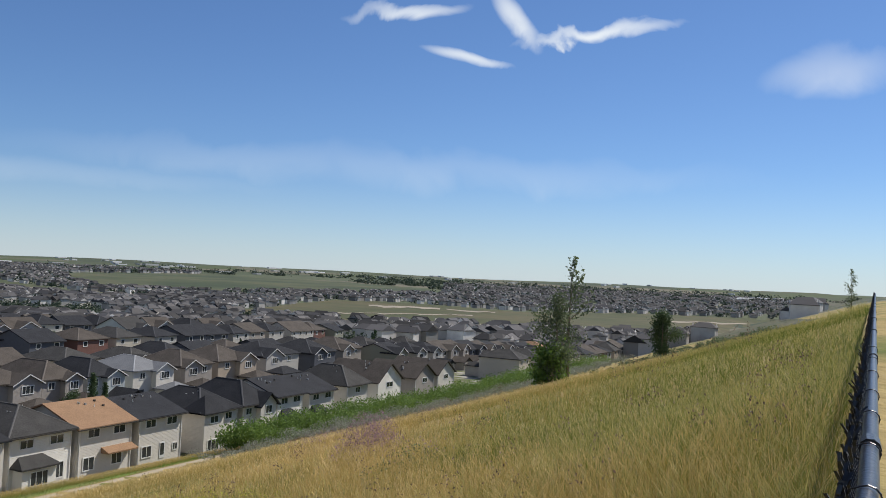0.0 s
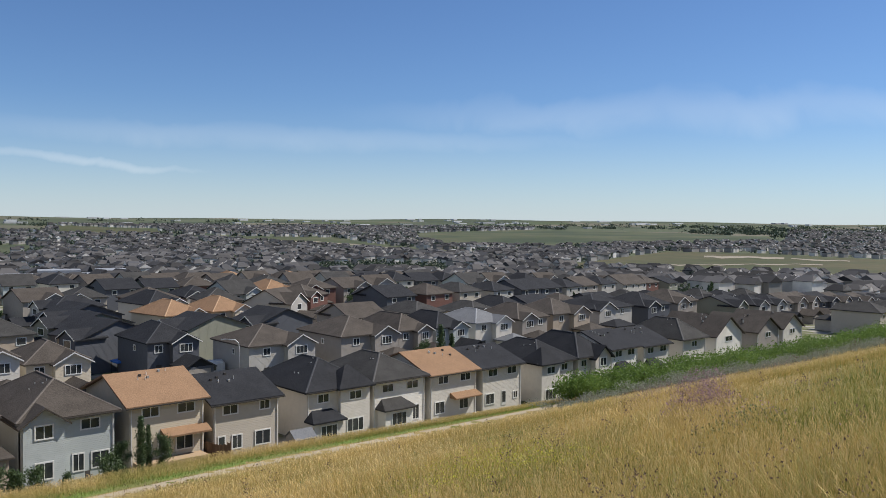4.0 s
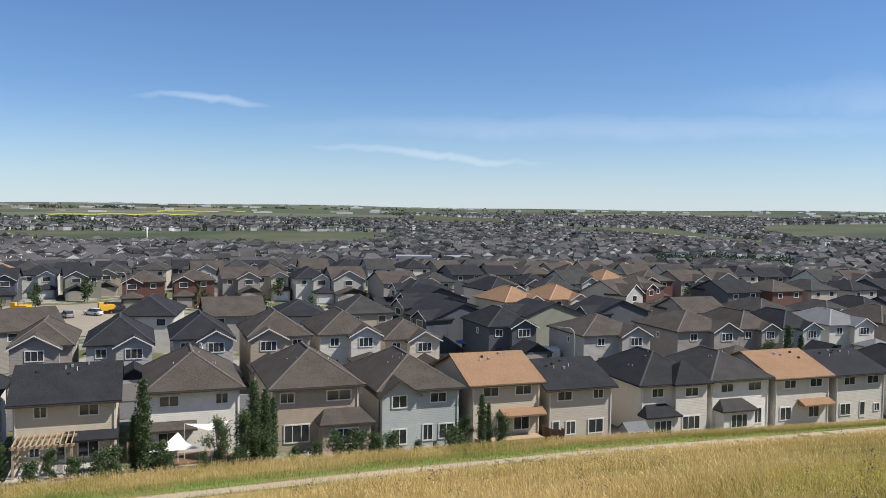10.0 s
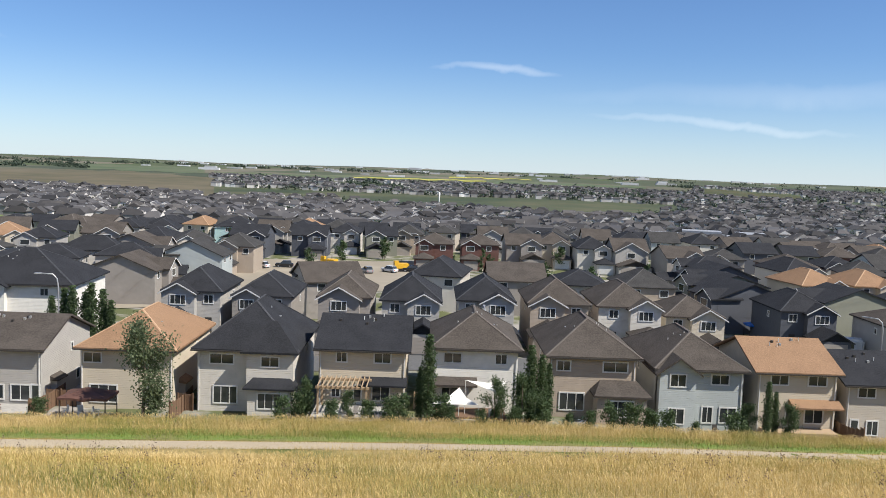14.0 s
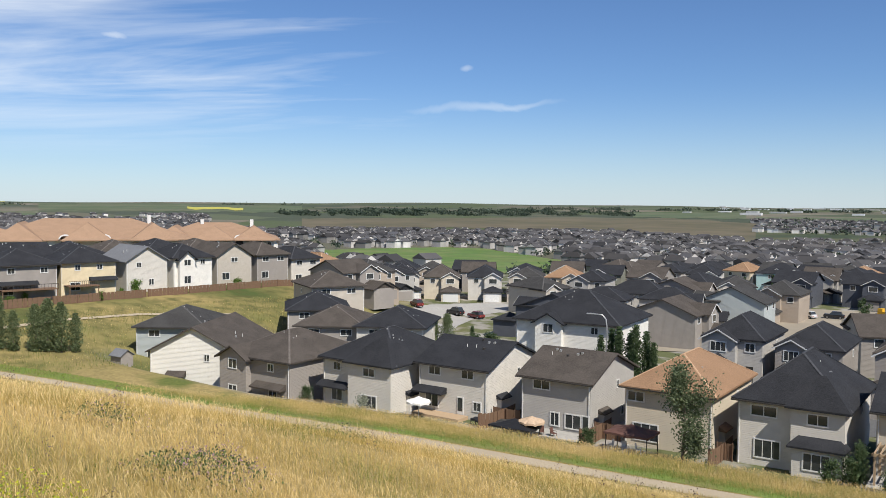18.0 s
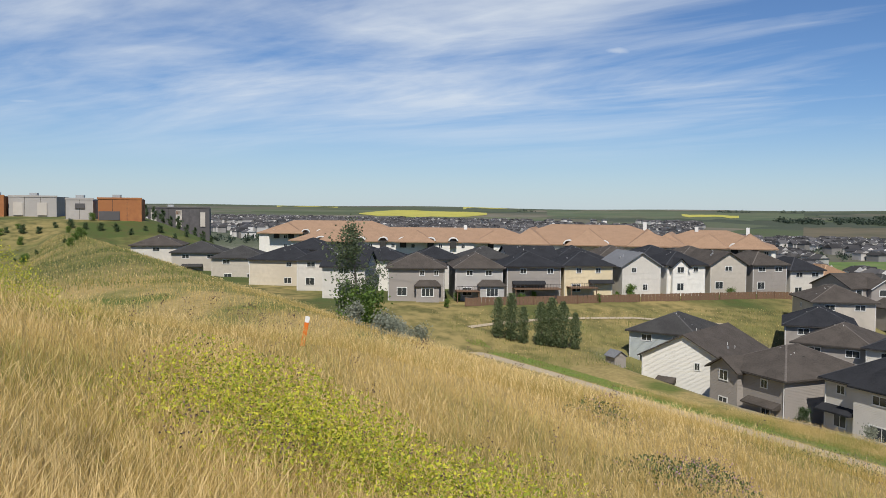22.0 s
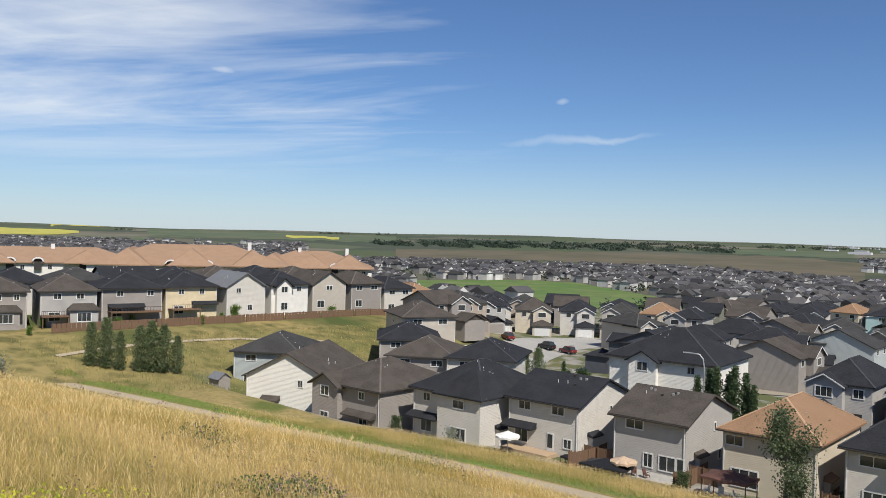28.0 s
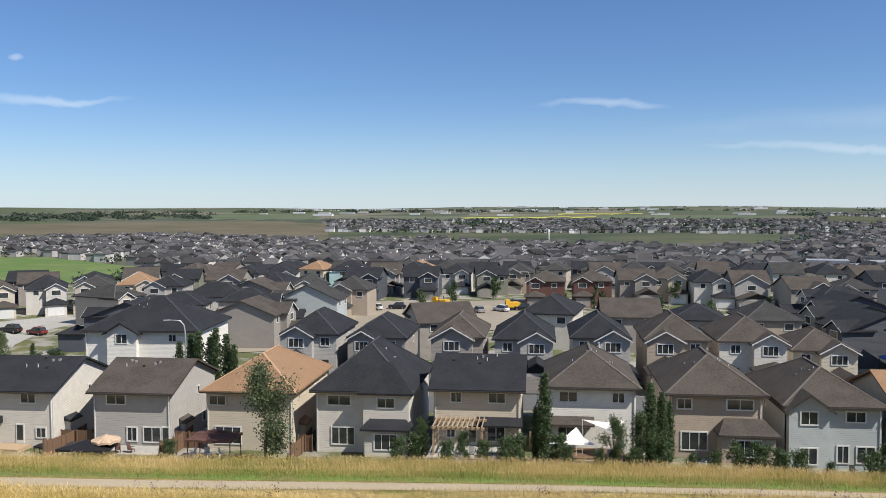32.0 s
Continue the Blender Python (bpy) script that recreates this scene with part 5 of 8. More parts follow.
# dark houses along the side street, and the roofs beyond them
for x, y, t_, k in ((-3, 150, 170, 2), (-22, 142, 200, 1), (10, 149, 180, 1), (21.5, 150, 176, 0), (33, 151, 182, 6), (49, 147, -78, 5), (51, 160, -80, 8), (54, 173, -82, 5), (68, 148, -80, 8), (70, 168, 10, 10), (82, 170, 5, 10), (84, 150, -85, 5), (58, 190, -85, 0), (75, 188, 8, 2), (90, 186, -10, 6), (104, 150, 178, 1), (118, 147, 184, 4), (100, 176, 30, 3), (113, 186, 24, 9)):
    suburb_house(x, y, t_, None, k)
for x, y, t_, k in ((-58, 150, 90, 1), (-66, 172, 100, 0), (-54, 178, 270, 11), (-72, 194, 90, 1), (-50, 200, 0, 6), (-64, 212, 20, 4), (-84, 252, 10, 2), (-96, 258, 0, 0), (-52, 256, 0, 3)):
    suburb_house(x, y, t_, None, k)
# the head of the cul-de-sac
for x, y, t_, k in ((-126, 196, 30, 2), (-117, 203, 25, 4), (-108, 208, 20, 10), (-135, 188, 35, 7), (-144, 182, 40, 2), (-98, 204, 10, 0), (-100, 178, 70, 4), (-78, 165, -80, 0), (-80, 150, -85, 5), (-76, 180, -80, 2), (-134, 147, 80, 1), (-137, 159, 75, 6), (-140, 171, 70, 0), (-150, 205, 35, 6), (-140, 215, 30, 1), (-128, 222, 25, 0), (-117, 228, 20, 3), (-106, 232, 15, 8), (-160, 195, 40, 4), (-166, 212, 30, 2), (-150, 226, 25, 5)):
    suburb_house(x, y, t_, None, k)


def free(x, y):
    a, d = math.degrees(math.atan2(x + 5, y)), math.hypot(x + 5, y)
    if d > 230 and bool(in_band(np.array(x), np.array(y))):
        return False
    if math.hypot(x - SCHOOL[0], y - SCHOOL[1]) < 42 or (x < 12 and y < 205 and x > -70) or (x < -70 and y < 215):
        return False
    if x < -330 or (x < -190 and y < 190) or (x < -140 and y < 178):
        return False
    if -140 < x < -60 and y < 262:
        return False
    return -62 < a < 85


for i in range(13):
    suburb_house(206 + i * 11.6, 121 + 0.6 * i + RN.uniform(-1, 1), RN.uniform(-4, 4))
    suburb_house(222 + i * 11.6, 90 + 0.4 * i + RN.uniform(-1, 1), 180 + RN.uniform(-4, 4))
spots = []
yy, flip = 143.0, 1
for lane in range(9):
    bend, wave, at_ = RN.uniform(-0.10, 0.10), RN.uniform(5, 13), RN.uniform(0, 6)
    x = -300.0
    while x < 430:
        x += RN.uniform(10.8, 13.2)
        y = yy + bend * (x - 60) + wave * math.sin(x * 0.013 + at_)
        slope = math.degrees(math.atan(bend + wave * 0.013 * math.cos(x * 0.013 + at_)))
        if not free(x, y) or (x < 124 and y < 196) or (x < 75 and y < 268) or y < 138 or RN.random() < 0.06 or math.hypot(x, y) > 350:
            continue
        if any(abs(x - p) < 10.4 and abs(y - q) < 13 for p, q in spots) or len(spots) > 118:
            continue
        spots.append((x, y))
        suburb_house(x, y + RN.uniform(-1.5, 1.5), (0 if flip > 0 else 180) + slope + RN.uniform(-4, 4))
    yy += 21 if flip < 0 else 34
    flip = -flip
for k, p in enumerate(PROTO):
    if not used[k]:
        suburb_house(90 + 12 * k, 350, 0, None, k)


def far_suburb():
    """Thousands of small gabled houses out to the far rise: walls in one mesh, roofs in another."""
    rng = np.random.default_rng(5)
    pos = []
    for d0, d1, sp in ((330, 820, 12.0), (820, 1500, 14), (1500, 2800, 17)):
        n = int(radians(150) * (d1 * d1 - d0 * d0) / 2 / (sp * 21))
        a = rng.uniform(-88, 86, n)
        d = np.sqrt(rng.uniform(d0 * d0, d1 * d1, n))
        row = 30.0 if d1 < 1000 else 42.0
        y = np.round(d * np.cos(np.radians(a)) / row) * row + rng.choice((-9, 9), n) + rng.normal(0, 1.5, n)
        x = d * np.sin(np.radians(a)) + rng.normal(0, 2, n)
        pos.append(np.stack([x, y], 1))
    p = np.concatenate(pos)
    a, d = np.degrees(np.arctan2(p[:, 0] + 5, p[:, 1])), np.hypot(*p.T)
    keep = np.ones(len(p), bool)
    el = np.degrees(np.arctan2(height(p[:, 0], p[:, 1]), d))
    keep &= ~in_band(p[:, 0], p[:, 1]) & (np.hypot(p[:, 0] - SCHOOL[0], p[:, 1] - SCHOOL[1]) > 46) & ~((p[:, 1] < 352) & (d < 350))
    keep &= ~((a > -50) & (a < -14.6) & (d > 1300)) & ~((a > -50) & (a < 17) & (el > -0.98)) & (el < -0.55)
    keep &= ~((a < -40) & (d > 1950)) & ~((a > 48) & (a < 64) & (el > -1.3))
    keep &= ~((a < -40) & (d > 420) & (d < 900) & (np.sin(a * 0.9 + d * 0.012) > 0.2))
    keep &= ~((a < -60) & (d < 620)) & ~((a < -72) & (d < 900) & (np.sin(a * 1.3 + d * 0.01) > -0.2))
    keep &= np.array([noise.noise((x * 0.0035, y * 0.0035, 3.0)) > -0.34 for x, y in p])
    p = p[keep]
    n = len(p)
    z = height(p[:, 0], p[:, 1])
    w, l, e, r = rng.uniform(3.6, 4.8, n), rng.uniform(4.2, 5.8, n), rng.uniform(4.8, 6.4, n), rng.uniform(2.0, 3.0, n)
    turn = np.where(rng.random(n) < 0.5, 0, np.pi / 2) + rng.normal(0, 0.12, n)
    c, s = np.cos(turn), np.sin(turn)
    lo = np.array([(-1, -1, 0), (1, -1, 0), (1, 1, 0), (-1, 1, 0), (-1, -1, 1), (1, -1, 1), (1, 1, 1), (-1, 1, 1), (0, -1, 1.0), (0, 1, 1.0)], float)
    V = np.zeros((n, 10, 3))
    lx, ly = lo[:, 0] * w[:, None], lo[:, 1] * l[:, None]
    V[..., 0], V[..., 1] = p[:, :1] + lx * c[:, None] - ly * s[:, None], p[:, 1:] + lx * s[:, None] + ly * c[:, None]
    V[..., 2] = z[:, None] - 1 + lo[:, 2] * (e[:, None] + 1)
    V[:, 8:, 2] += r[:, None]
    fw = np.array([(0, 1, 5), (0, 5, 4), (1, 2, 6), (1, 6, 5), (2, 3, 7), (2, 7, 6), (3, 0, 4), (3, 4, 7), (4, 5, 8), (6, 7, 9)])
    F = (np.arange(n)[:, None, None] * 10 + fw).reshape(-1, 3)
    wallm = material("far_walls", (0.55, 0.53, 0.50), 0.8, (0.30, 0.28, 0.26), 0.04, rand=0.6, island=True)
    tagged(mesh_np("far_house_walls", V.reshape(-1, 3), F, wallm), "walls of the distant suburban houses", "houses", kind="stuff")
    R = np.zeros((n, 10, 3))
    k = 1.09
    lr = np.array([(-1, -1, 0), (1, -1, 0), (1, 1, 0), (-1, 1, 0), (0, -0.45, 1), (0, 0.45, 1), (-1, -1, -0.08), (1, -1, -0.08), (1, 1, -0.08), (-1, 1, -0.08)], float)
    lr = np.repeat(lr[None], n, 0)
    gab = rng.random(n) < 0.5
    lr[gab, 4, 1], lr[gab, 5, 1] = -1, 1
    lx, ly = lr[..., 0] * w[:, None] * k, lr[..., 1] * l[:, None] * k
    R[..., 0], R[..., 1] = p[:, :1] + lx * c[:, None] - ly * s[:, None], p[:, 1:] + lx * s[:, None] + ly * c[:, None]
    R[..., 2] = z[:, None] + e[:, None] + 0.12 + lr[..., 2] * r[:, None] * 1.05
    fr = np.array([(0, 1, 4), (1, 2, 5), (1, 5, 4), (2, 3, 5), (3, 0, 4), (3, 4, 5), (6, 7, 1), (6, 1, 0), (7, 8, 2), (7, 2, 1), (8, 9, 3), (8, 3, 2), (9, 6, 0), (9, 0, 3)])
    F = (np.arange(n)[:, None, None] * 10 + fr).reshape(-1, 3)
    # shingle colour leans to blue: a little distance haze put into it
    roofm = material("hazy_far_roofs", (0.052, 0.053, 0.060), 0.9, (0.082, 0.075, 0.070), 0.02, rand=0.6, island=True)
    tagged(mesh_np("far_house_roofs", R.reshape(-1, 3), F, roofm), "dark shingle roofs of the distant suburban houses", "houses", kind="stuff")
    # white warehouses and farmsteads on the skyline
    q = []
    for _ in range(150):
        aa, dd = rng.uniform(-20, 84), rng.uniform(2600, 4500)
        q.append((aa, dd, rng.uniform(8, 34), rng.uniform(6, 12), rng.uniform(3, 7)))
    for _ in range(16):
        q.append((rng.uniform(82.6, 87.6), rng.uniform(2250, 2650), rng.uniform(20, 45), rng.uniform(10, 16), rng.uniform(6, 9)))
    for _ in range(14):
        q.append((rng.uniform(42, 51), rng.uniform(960, 1160), rng.uniform(4, 8), rng.uniform(4, 7), rng.uniform(3, 5)))
    vs, fs = [], []
    for aa, dd, ww, ll, hh in q:
        x, y = -5 + dd * math.sin(radians(aa)), dd * math.cos(radians(aa))
        g, b = h1(x, y), len(vs)
        vs += [(x + i * ww, y + j * ll, g + k_ * hh) for k_ in (0, 1) for i, j in ((-1, -1), (1, -1), (1, 1), (-1, 1))]
        fs += [(b + i, b + j, b + k_, b + l_) for i, j, k_, l_ in ((4, 5, 6, 7), (0, 1, 5, 4), (1, 2, 6, 5), (2, 3, 7, 6), (3, 0, 4, 7))]
    tagged(mesh_np("far_warehouses", vs, fs, material("far_white", (0.62, 0.62, 0.62), 0.7, scale=0.05, rand=0.3, island=True)), "pale warehouses and farm buildings on the skyline", "buildings", kind="stuff")


far_suburb()

# ---- trees and shrubs ----
def leaf_mat(name, a, b, c=None, trans=0.25):
    m = bpy.data.materials.new(name)
    m.use_nodes = True
    nt = m.node_tree
    N, L = nt.nodes.new, nt.links.new
    p = nt.nodes["Principled BSDF"]
    p.inputs["Roughness"].default_value, p.inputs["Specular IOR Level"].default_value = 0.6, 0.3
    geo = N("ShaderNodeNewGeometry")
    rmp = N("ShaderNodeValToRGB")
    rmp.color_ramp.elements[0].color, rmp.color_ramp.elements[1].color = (*a, 1), (*b, 1)
    if c:
        e = rmp.color_ramp.elements.new(0.85)
        e.color = (*b, 1)
        rmp.color_ramp.elements[2].color = (*c, 1)
    L(geo.outputs["Random Per Island"], rmp.inputs[0])
    L(rmp.outputs[0], p.inputs["Base Color"])
    tr = N("ShaderNodeBsdfTranslucent")
    L(rmp.outputs[0], tr.inputs[0])
    ms = N("ShaderNodeMixShader")
    ms.inputs[0].default_value = trans
    L(p.outputs[0], ms.inputs[1])
    L(tr.outputs[0], ms.inputs[2])
    L(ms.outputs[0], nt.nodes["Material Output"].inputs[0])
    return m


LEAF = leaf_mat("poplar_leaf", (0.065, 0.092, 0.045), (0.15, 0.185, 0.095), trans=0.4)
LEAFD = leaf_mat("dark_leaf", (0.045, 0.075, 0.032), (0.105, 0.15, 0.062), trans=0.35)
LEAFS = leaf_mat("silver_leaf", (0.17, 0.19, 0.13), (0.33, 0.34, 0.27))
LEAFG = leaf_mat("shrub_leaf", (0.075, 0.135, 0.026), (0.19, 0.28, 0.06), trans=0.4)
LEAFC = leaf_mat("aspen_leaf", (0.10, 0.135, 0.06), (0.22, 0.265, 0.13), trans=0.45)
BARK = material("bark", (0.20, 0.17, 0.13), 0.9, (0.11, 0.09, 0.07), 9.0, bump=0.02)
NR = np.random.default_rng(3)


def leaves(centres, size, flat=1.0):
    """Small folded leaves at the given places, turned every way."""
    n = len(centres)
    u = NR.normal(size=(n, 3))
    u /= np.linalg.norm(u, axis=1)[:, None]
    v = np.cross(u, NR.normal(size=(n, 3)))
    v /= np.linalg.norm(v, axis=1)[:, None]
    w = np.cross(u, v)
    s = (size * NR.uniform(0.6, 1.3, n))[:, None]
    V = np.stack([centres - u * s, centres + v * s * 0.6 + w * s * 0.15, centres + u * s, centres - v * s * 0.6 + w * s * 0.15], 1)
    F = np.arange(n * 4).reshape(n, 4)
    F = np.concatenate([F[:, [0, 1, 2]], F[:, [0, 2, 3]]])
    return V.reshape(-1, 3), F


def limb(bm, a, b, r0, r1, n=6):
    a, b = Vector(a), Vector(b)
    q = (b - a).to_track_quat("Z", "Y").to_matrix()
    rings = [[bm.verts.new(c + q @ Vector((r * math.cos(2 * math.pi * i / n), r * math.sin(2 * math.pi * i / n), 0))) for i in range(n)] for c, r in ((a, r0), (b, r1))]
    for i in range(n):
        bm.faces.new((rings[0][i], rings[0][(i + 1) % n], rings[1][(i + 1) % n], rings[1][i]))
    bm.faces.new(rings[1])


def tree(h, rad, count, size, mat, name="tree", slim=False, bare=0.12, stem=0.05, cone=False):
    """Trunk with limbs and a crown of leaf clumps round their ends."""
    e = base_empty(name, 0, 0, 0)
    bm = bmesh.new()
    tips, prev = [], Vector((0, 0, -0.6))
    for i in range(1, 6):
        p = Vector((NR.normal() * rad * 0.06, NR.normal() * rad * 0.06, h * 0.95 * i / 5))
        limb(bm, prev, p, stem * h * 0.35 * (1.08 - (i - 1) / 5), stem * h * 0.35 * (1.05 - i / 5))
        prev = p
    nl = 9 if not slim else 8
    for i in range(nl):
        t = bare + (0.97 - bare) * (i + NR.random()) / nl
        a = NR.uniform(0, 2 * math.pi)
        prof = math.sin(math.pi * min(1, (t - bare) / (1 - bare) * 0.85 + 0.15)) ** 0.8
        out = rad * prof * NR.uniform(0.5, 0.95)
        base = Vector((0, 0, h * t * 0.86))
        tip = Vector((out * math.cos(a), out * math.sin(a), h * t + out * 0.35))
        if not cone:
            limb(bm, base, tip, stem * h * 0.10, stem * h * 0.03, 5)
        tips.append((tip, prof))
        tips.append((base.lerp(tip, 0.55), prof * 0.8))
    part("trunk", bm, BARK, e)
    C = []
    per = count // len(tips)
    for tip, prof in tips:
        C.append(np.array(tip) + NR.normal(size=(per, 3)) * rad * np.array((0.24, 0.24, 0.26)) * (0.5 + prof * 0.6))
    C = np.concatenate(C)
    if cone:
        # a full crown narrowing to the tip, loose at its skin
        up, ang = NR.random(count) ** 1.15, NR.uniform(0, 2 * np.pi, count)
        rr_ = rad * np.sin(np.pi * (0.16 + 0.80 * up)) ** 0.7 * NR.random(count) ** 0.45 * (0.72 + 0.34 * np.sin(ang * 3 + up * 13) * np.sin(ang + up * 29)) + NR.normal(0, 0.12, count)
        C = np.stack([rr_ * np.cos(ang), rr_ * np.sin(ang), h * (0.04 + 0.98 * up)], 1)
    C = C[C[:, 2] > 0.15]
    V, F = leaves(C, size)
    mesh_np("crown", V, F, mat, e)
    return e


def plant(proto, x, y, s=1.0, turn=None, z=None):
    m = pose(x, y, h1(x, y) if z is None else z, 0, 0, NR.uniform(0, 360) if turn is None else turn)
    e = copy_thing(proto, m)
    e.scale = (s, s, s)
    return e


def remove(proto):
    for o in [*proto.children_recursive, proto]:
        bpy.data.objects.remove(o)


P_POP = tagged(tree(9, 2.2, 3600, 0.115, LEAF, "poplar"), "tall young poplar with loose green crown", "tree")
P_FULL = tagged(tree(9, 2.5, 6800, 0.125, LEAF, "poplar"), "young poplar with a full green crown in a garden", "tree")
P_BUSH = tagged(tree(2.6, 1.3, 1500, 0.12, LEAFD, "garden_shrub", bare=0.05, stem=0.03), "dark green garden shrub by a house", "shrub", "garden shrubs")
P_DARK = tagged(tree(7, 1.75, 4000, 0.13, LEAFD, "garden_tree"), "dense dark green garden tree", "tree", "garden trees")
P_SLIM = tagged(tree(8.2, 0.85, 5200, 0.11, LEAFD, "columnar_aspen", slim=True, bare=0.05, cone=True), "slim columnar aspen beside a house", "tree", "garden trees")
P_SMALL = tagged(tree(3.0, 1.6, 1500, 0.15, LEAFG, "shrub", bare=0.05, stem=0.03), "leafy bright green wild shrub", "shrub", "shrubs")
P_SILV = tagged(tree(1.6, 1.2, 900, 0.10, LEAFS, "silver_willow", bare=0.05, stem=0.03), "silvery grey-leaved willow bush", "shrub", "silver willows")
P_FAR = tagged(tree(6.5, 1.7, 900, 0.26, LEAFD, "street_tree"), "leafy green street tree among houses", "tree", "street trees")
P_FSLIM = tagged(tree(7.5, 1.0, 700, 0.24, LEAFD, "street_tree", slim=True, bare=0.05), "slim upright tree among houses", "tree", "street trees")
P_CONE = tagged(tree(7.2, 1.6, 3800, 0.13, LEAFC, "field_aspen", slim=True, bare=0.03, cone=True), "dense upright young aspen in a clump on the field", "tree", "aspen clump")
P_THIN = tagged(tree(6.0, 1.0, 700, 0.09, LEAF, "sapling", slim=True), "thin sapling with sparse leaves", "tree")

# gardens of the row, house by house
for proto, x, y, s in (
    (P_FULL, -30.8, 77.0, 1.02), (P_SLIM, -4.6, 78.0, 0.98), (P_SLIM, -5.4, 79.0, 0.6), (P_SLIM, 5.0, 78.5, 0.9), (P_SLIM, 6.1, 78.9, 0.8), (P_DARK, 1.6, 77.2, 0.62), (P_SLIM, 6.9, 79.8, 0.7),
    (P_SLIM, 27.3, 77.8, 0.66), (P_SLIM, 28.2, 78.2, 0.55), (P_DARK, 25.8, 78.2, 0.5), (P_DARK, 29.4, 78.0, 0.5), (P_BUSH, 14.2, 76.5, 0.95), (P_BUSH, 16.0, 76.8, 0.8), (P_BUSH, 10.4, 76.5, 0.6), (P_BUSH, 8.4, 76.2, 0.5),
    (P_BUSH, -8.0, 77.0, 0.8), (P_BUSH, -10.2, 77.4, 0.7), (P_DARK, -12.0, 78.6, 0.4), (P_BUSH, -7.0, 77.8, 0.9), (P_BUSH, -16.8, 79.5, 0.9), (P_DARK, -16.6, 81, 0.55),
    (P_BUSH, 0.4, 76.6, 0.5), (P_BUSH, 3.4, 76.4, 0.6), (P_BUSH, 20.5, 77.4, 0.5), (P_BUSH, -79.2, 77.6, 0.7), (P_BUSH, -2.4, 77.0, 0.55),
    (P_DARK, 88.0, 108, 0.95), (P_SLIM, 92.0, 108, 1.1), (P_SLIM, 95, 108.5, 0.9), (P_DARK, 40.0, 100, 0.6),
    (P_SLIM, -49.6, 100.5, 1.0), (P_SLIM, -48.4, 101.2, 1.1), (P_SLIM, -47.2, 100.6, 1.15), (P_SLIM, -46.0, 101.4, 1.05), (P_SLIM, -44.9, 100.4, 1.2), (P_SLIM, -43.8, 101.2, 1.1), (P_SLIM, -42.7, 100.8, 0.95), (P_CONE, -88, 118, 0.9), (P_CONE, -86, 119, 1.0), (P_BUSH, -3.2, 78.4, 0.9), (P_BUSH, 12.4, 77.2, 0.9), (P_BUSH, 18.0, 77.6, 0.8), (P_BUSH, -13.4, 77.2, 0.7), (P_BUSH, -18.2, 78.4, 0.8), (P_DARK, 4.2, 77.4, 0.7), (P_BUSH, 24.2, 77.6, 0.9), (P_BUSH, 6.0, 77.0, 0.9), (P_BUSH, -40.6, 77.4, 0.7), (P_SILV, -68.6, 76.6, 1.0), (P_DARK, -73, 112, 0.8), (P_DARK, -77, 114, 0.7), (P_SLIM, -79, 116, 0.7),
):
    plant(proto, x, y, s)
# clumps on the open field
for x, y, s in ((-130.5, 63.5, 0.82), (-128.8, 65.0, 0.95), (-127.2, 66.4, 0.74), (-125.6, 68.8, 0.88), (-124.6, 70.2, 0.98), (-123.2, 71.5, 0.92), (-122.2, 73.2, 0.72)):
    plant(P_CONE, x, y, s * 1.12)
# trees on the slope
plant(P_POP, -74.5, 21.5, 1.0)
plant(P_SMALL, -73.5, 21.0, 1.0)
plant(P_SMALL, -76.0, 22.5, 1.1)
plant(P_POP, 74.8, 26.4, 1.05)
plant(P_THIN, 77.5, 26.0, 2.05)
plant(P_SMALL, 73.6, 26.8, 1.3)
plant(P_SMALL, 76.2, 27.2, 1.2)
plant(P_DARK, 80.5, 17.4, 0.72)
plant(P_DARK, 81.8, 17.2, 0.66)
plant(P_THIN, 70.0, 0.6, 0.62)
# green thicket and silver willows along the foot of the slope


def belt(name, n, x0, x1, low, high, tall, size, mat, label, m=130):
    """A dense uneven belt of wild shrubs: thin stems and clumps of leaves. low, high: its edges, as functions of x."""
    x = NR.uniform(x0, x1, n)
    lo_, hi_ = low(x), high(x)
    y = lo_ + (hi_ - lo_) * NR.random(n) ** 0.8
    top = NR.uniform(0.5, 1.0, n) * tall * (0.75 + 0.35 * np.sin(x * 0.4 + y * 0.7))
    z = height(x, y)
    q = NR.normal(size=(n, m, 3))
    q /= np.linalg.norm(q, axis=2)[:, :, None]
    q *= NR.random((n, m, 1)) ** 0.4 * np.array((1.0, 1.0, 0.55)) * top[:, None, None] * 0.62
    c = np.stack([x, y, z + top * 0.62], 1)[:, None, :] + q
    V, F = leaves(c.reshape(-1, 3), size)
    tagged(mesh_np(name, V, F, mat), label, "shrubs", kind="stuff")
    bm = bmesh.new()
    for k in range(0, n, 2):
        limb(bm, (x[k], y[k], z[k] - 0.2), (x[k] + NR.normal() * 0.2, y[k] + NR.normal() * 0.2, z[k] + top[k] * 0.8), 0.03, 0.01, 4)
    me = bpy.data.meshes.new("shrub_stems")
    bm.to_mesh(me)
    bm.free()
    me.materials.append(BARK)
    tagged(new("shrub_stems", me), "thin woody stems of the wild shrubs", "shrubs", kind="stuff")


belt("thicket", 1000, 83, 215, lambda x: 70.0 - (x - 80) * 0.10, lambda x: np.minimum(78.5 + 0.01 * (x - 90), 73 + (x - 80) * 0.5), 4.6, 0.17, LEAFG, "bright green thicket of wild shrubs on the slope")
belt("silver_willows", 520, 72, 190, lambda x: 59.5 - (x - 74) * 0.14, lambda x: 69.5 - (x - 74) * 0.10, 2.3, 0.09, LEAFS, "silvery grey-leaved willow scrub along the slope", 90)
belt("crest_scrub", 160, 70, 128, lambda x: 5 + (x - 70) * 0.1, lambda x: 22 - (x - 70) * 0.12, 1.2, 0.09, LEAF, "low green scrub along the crest of the slope", 80)
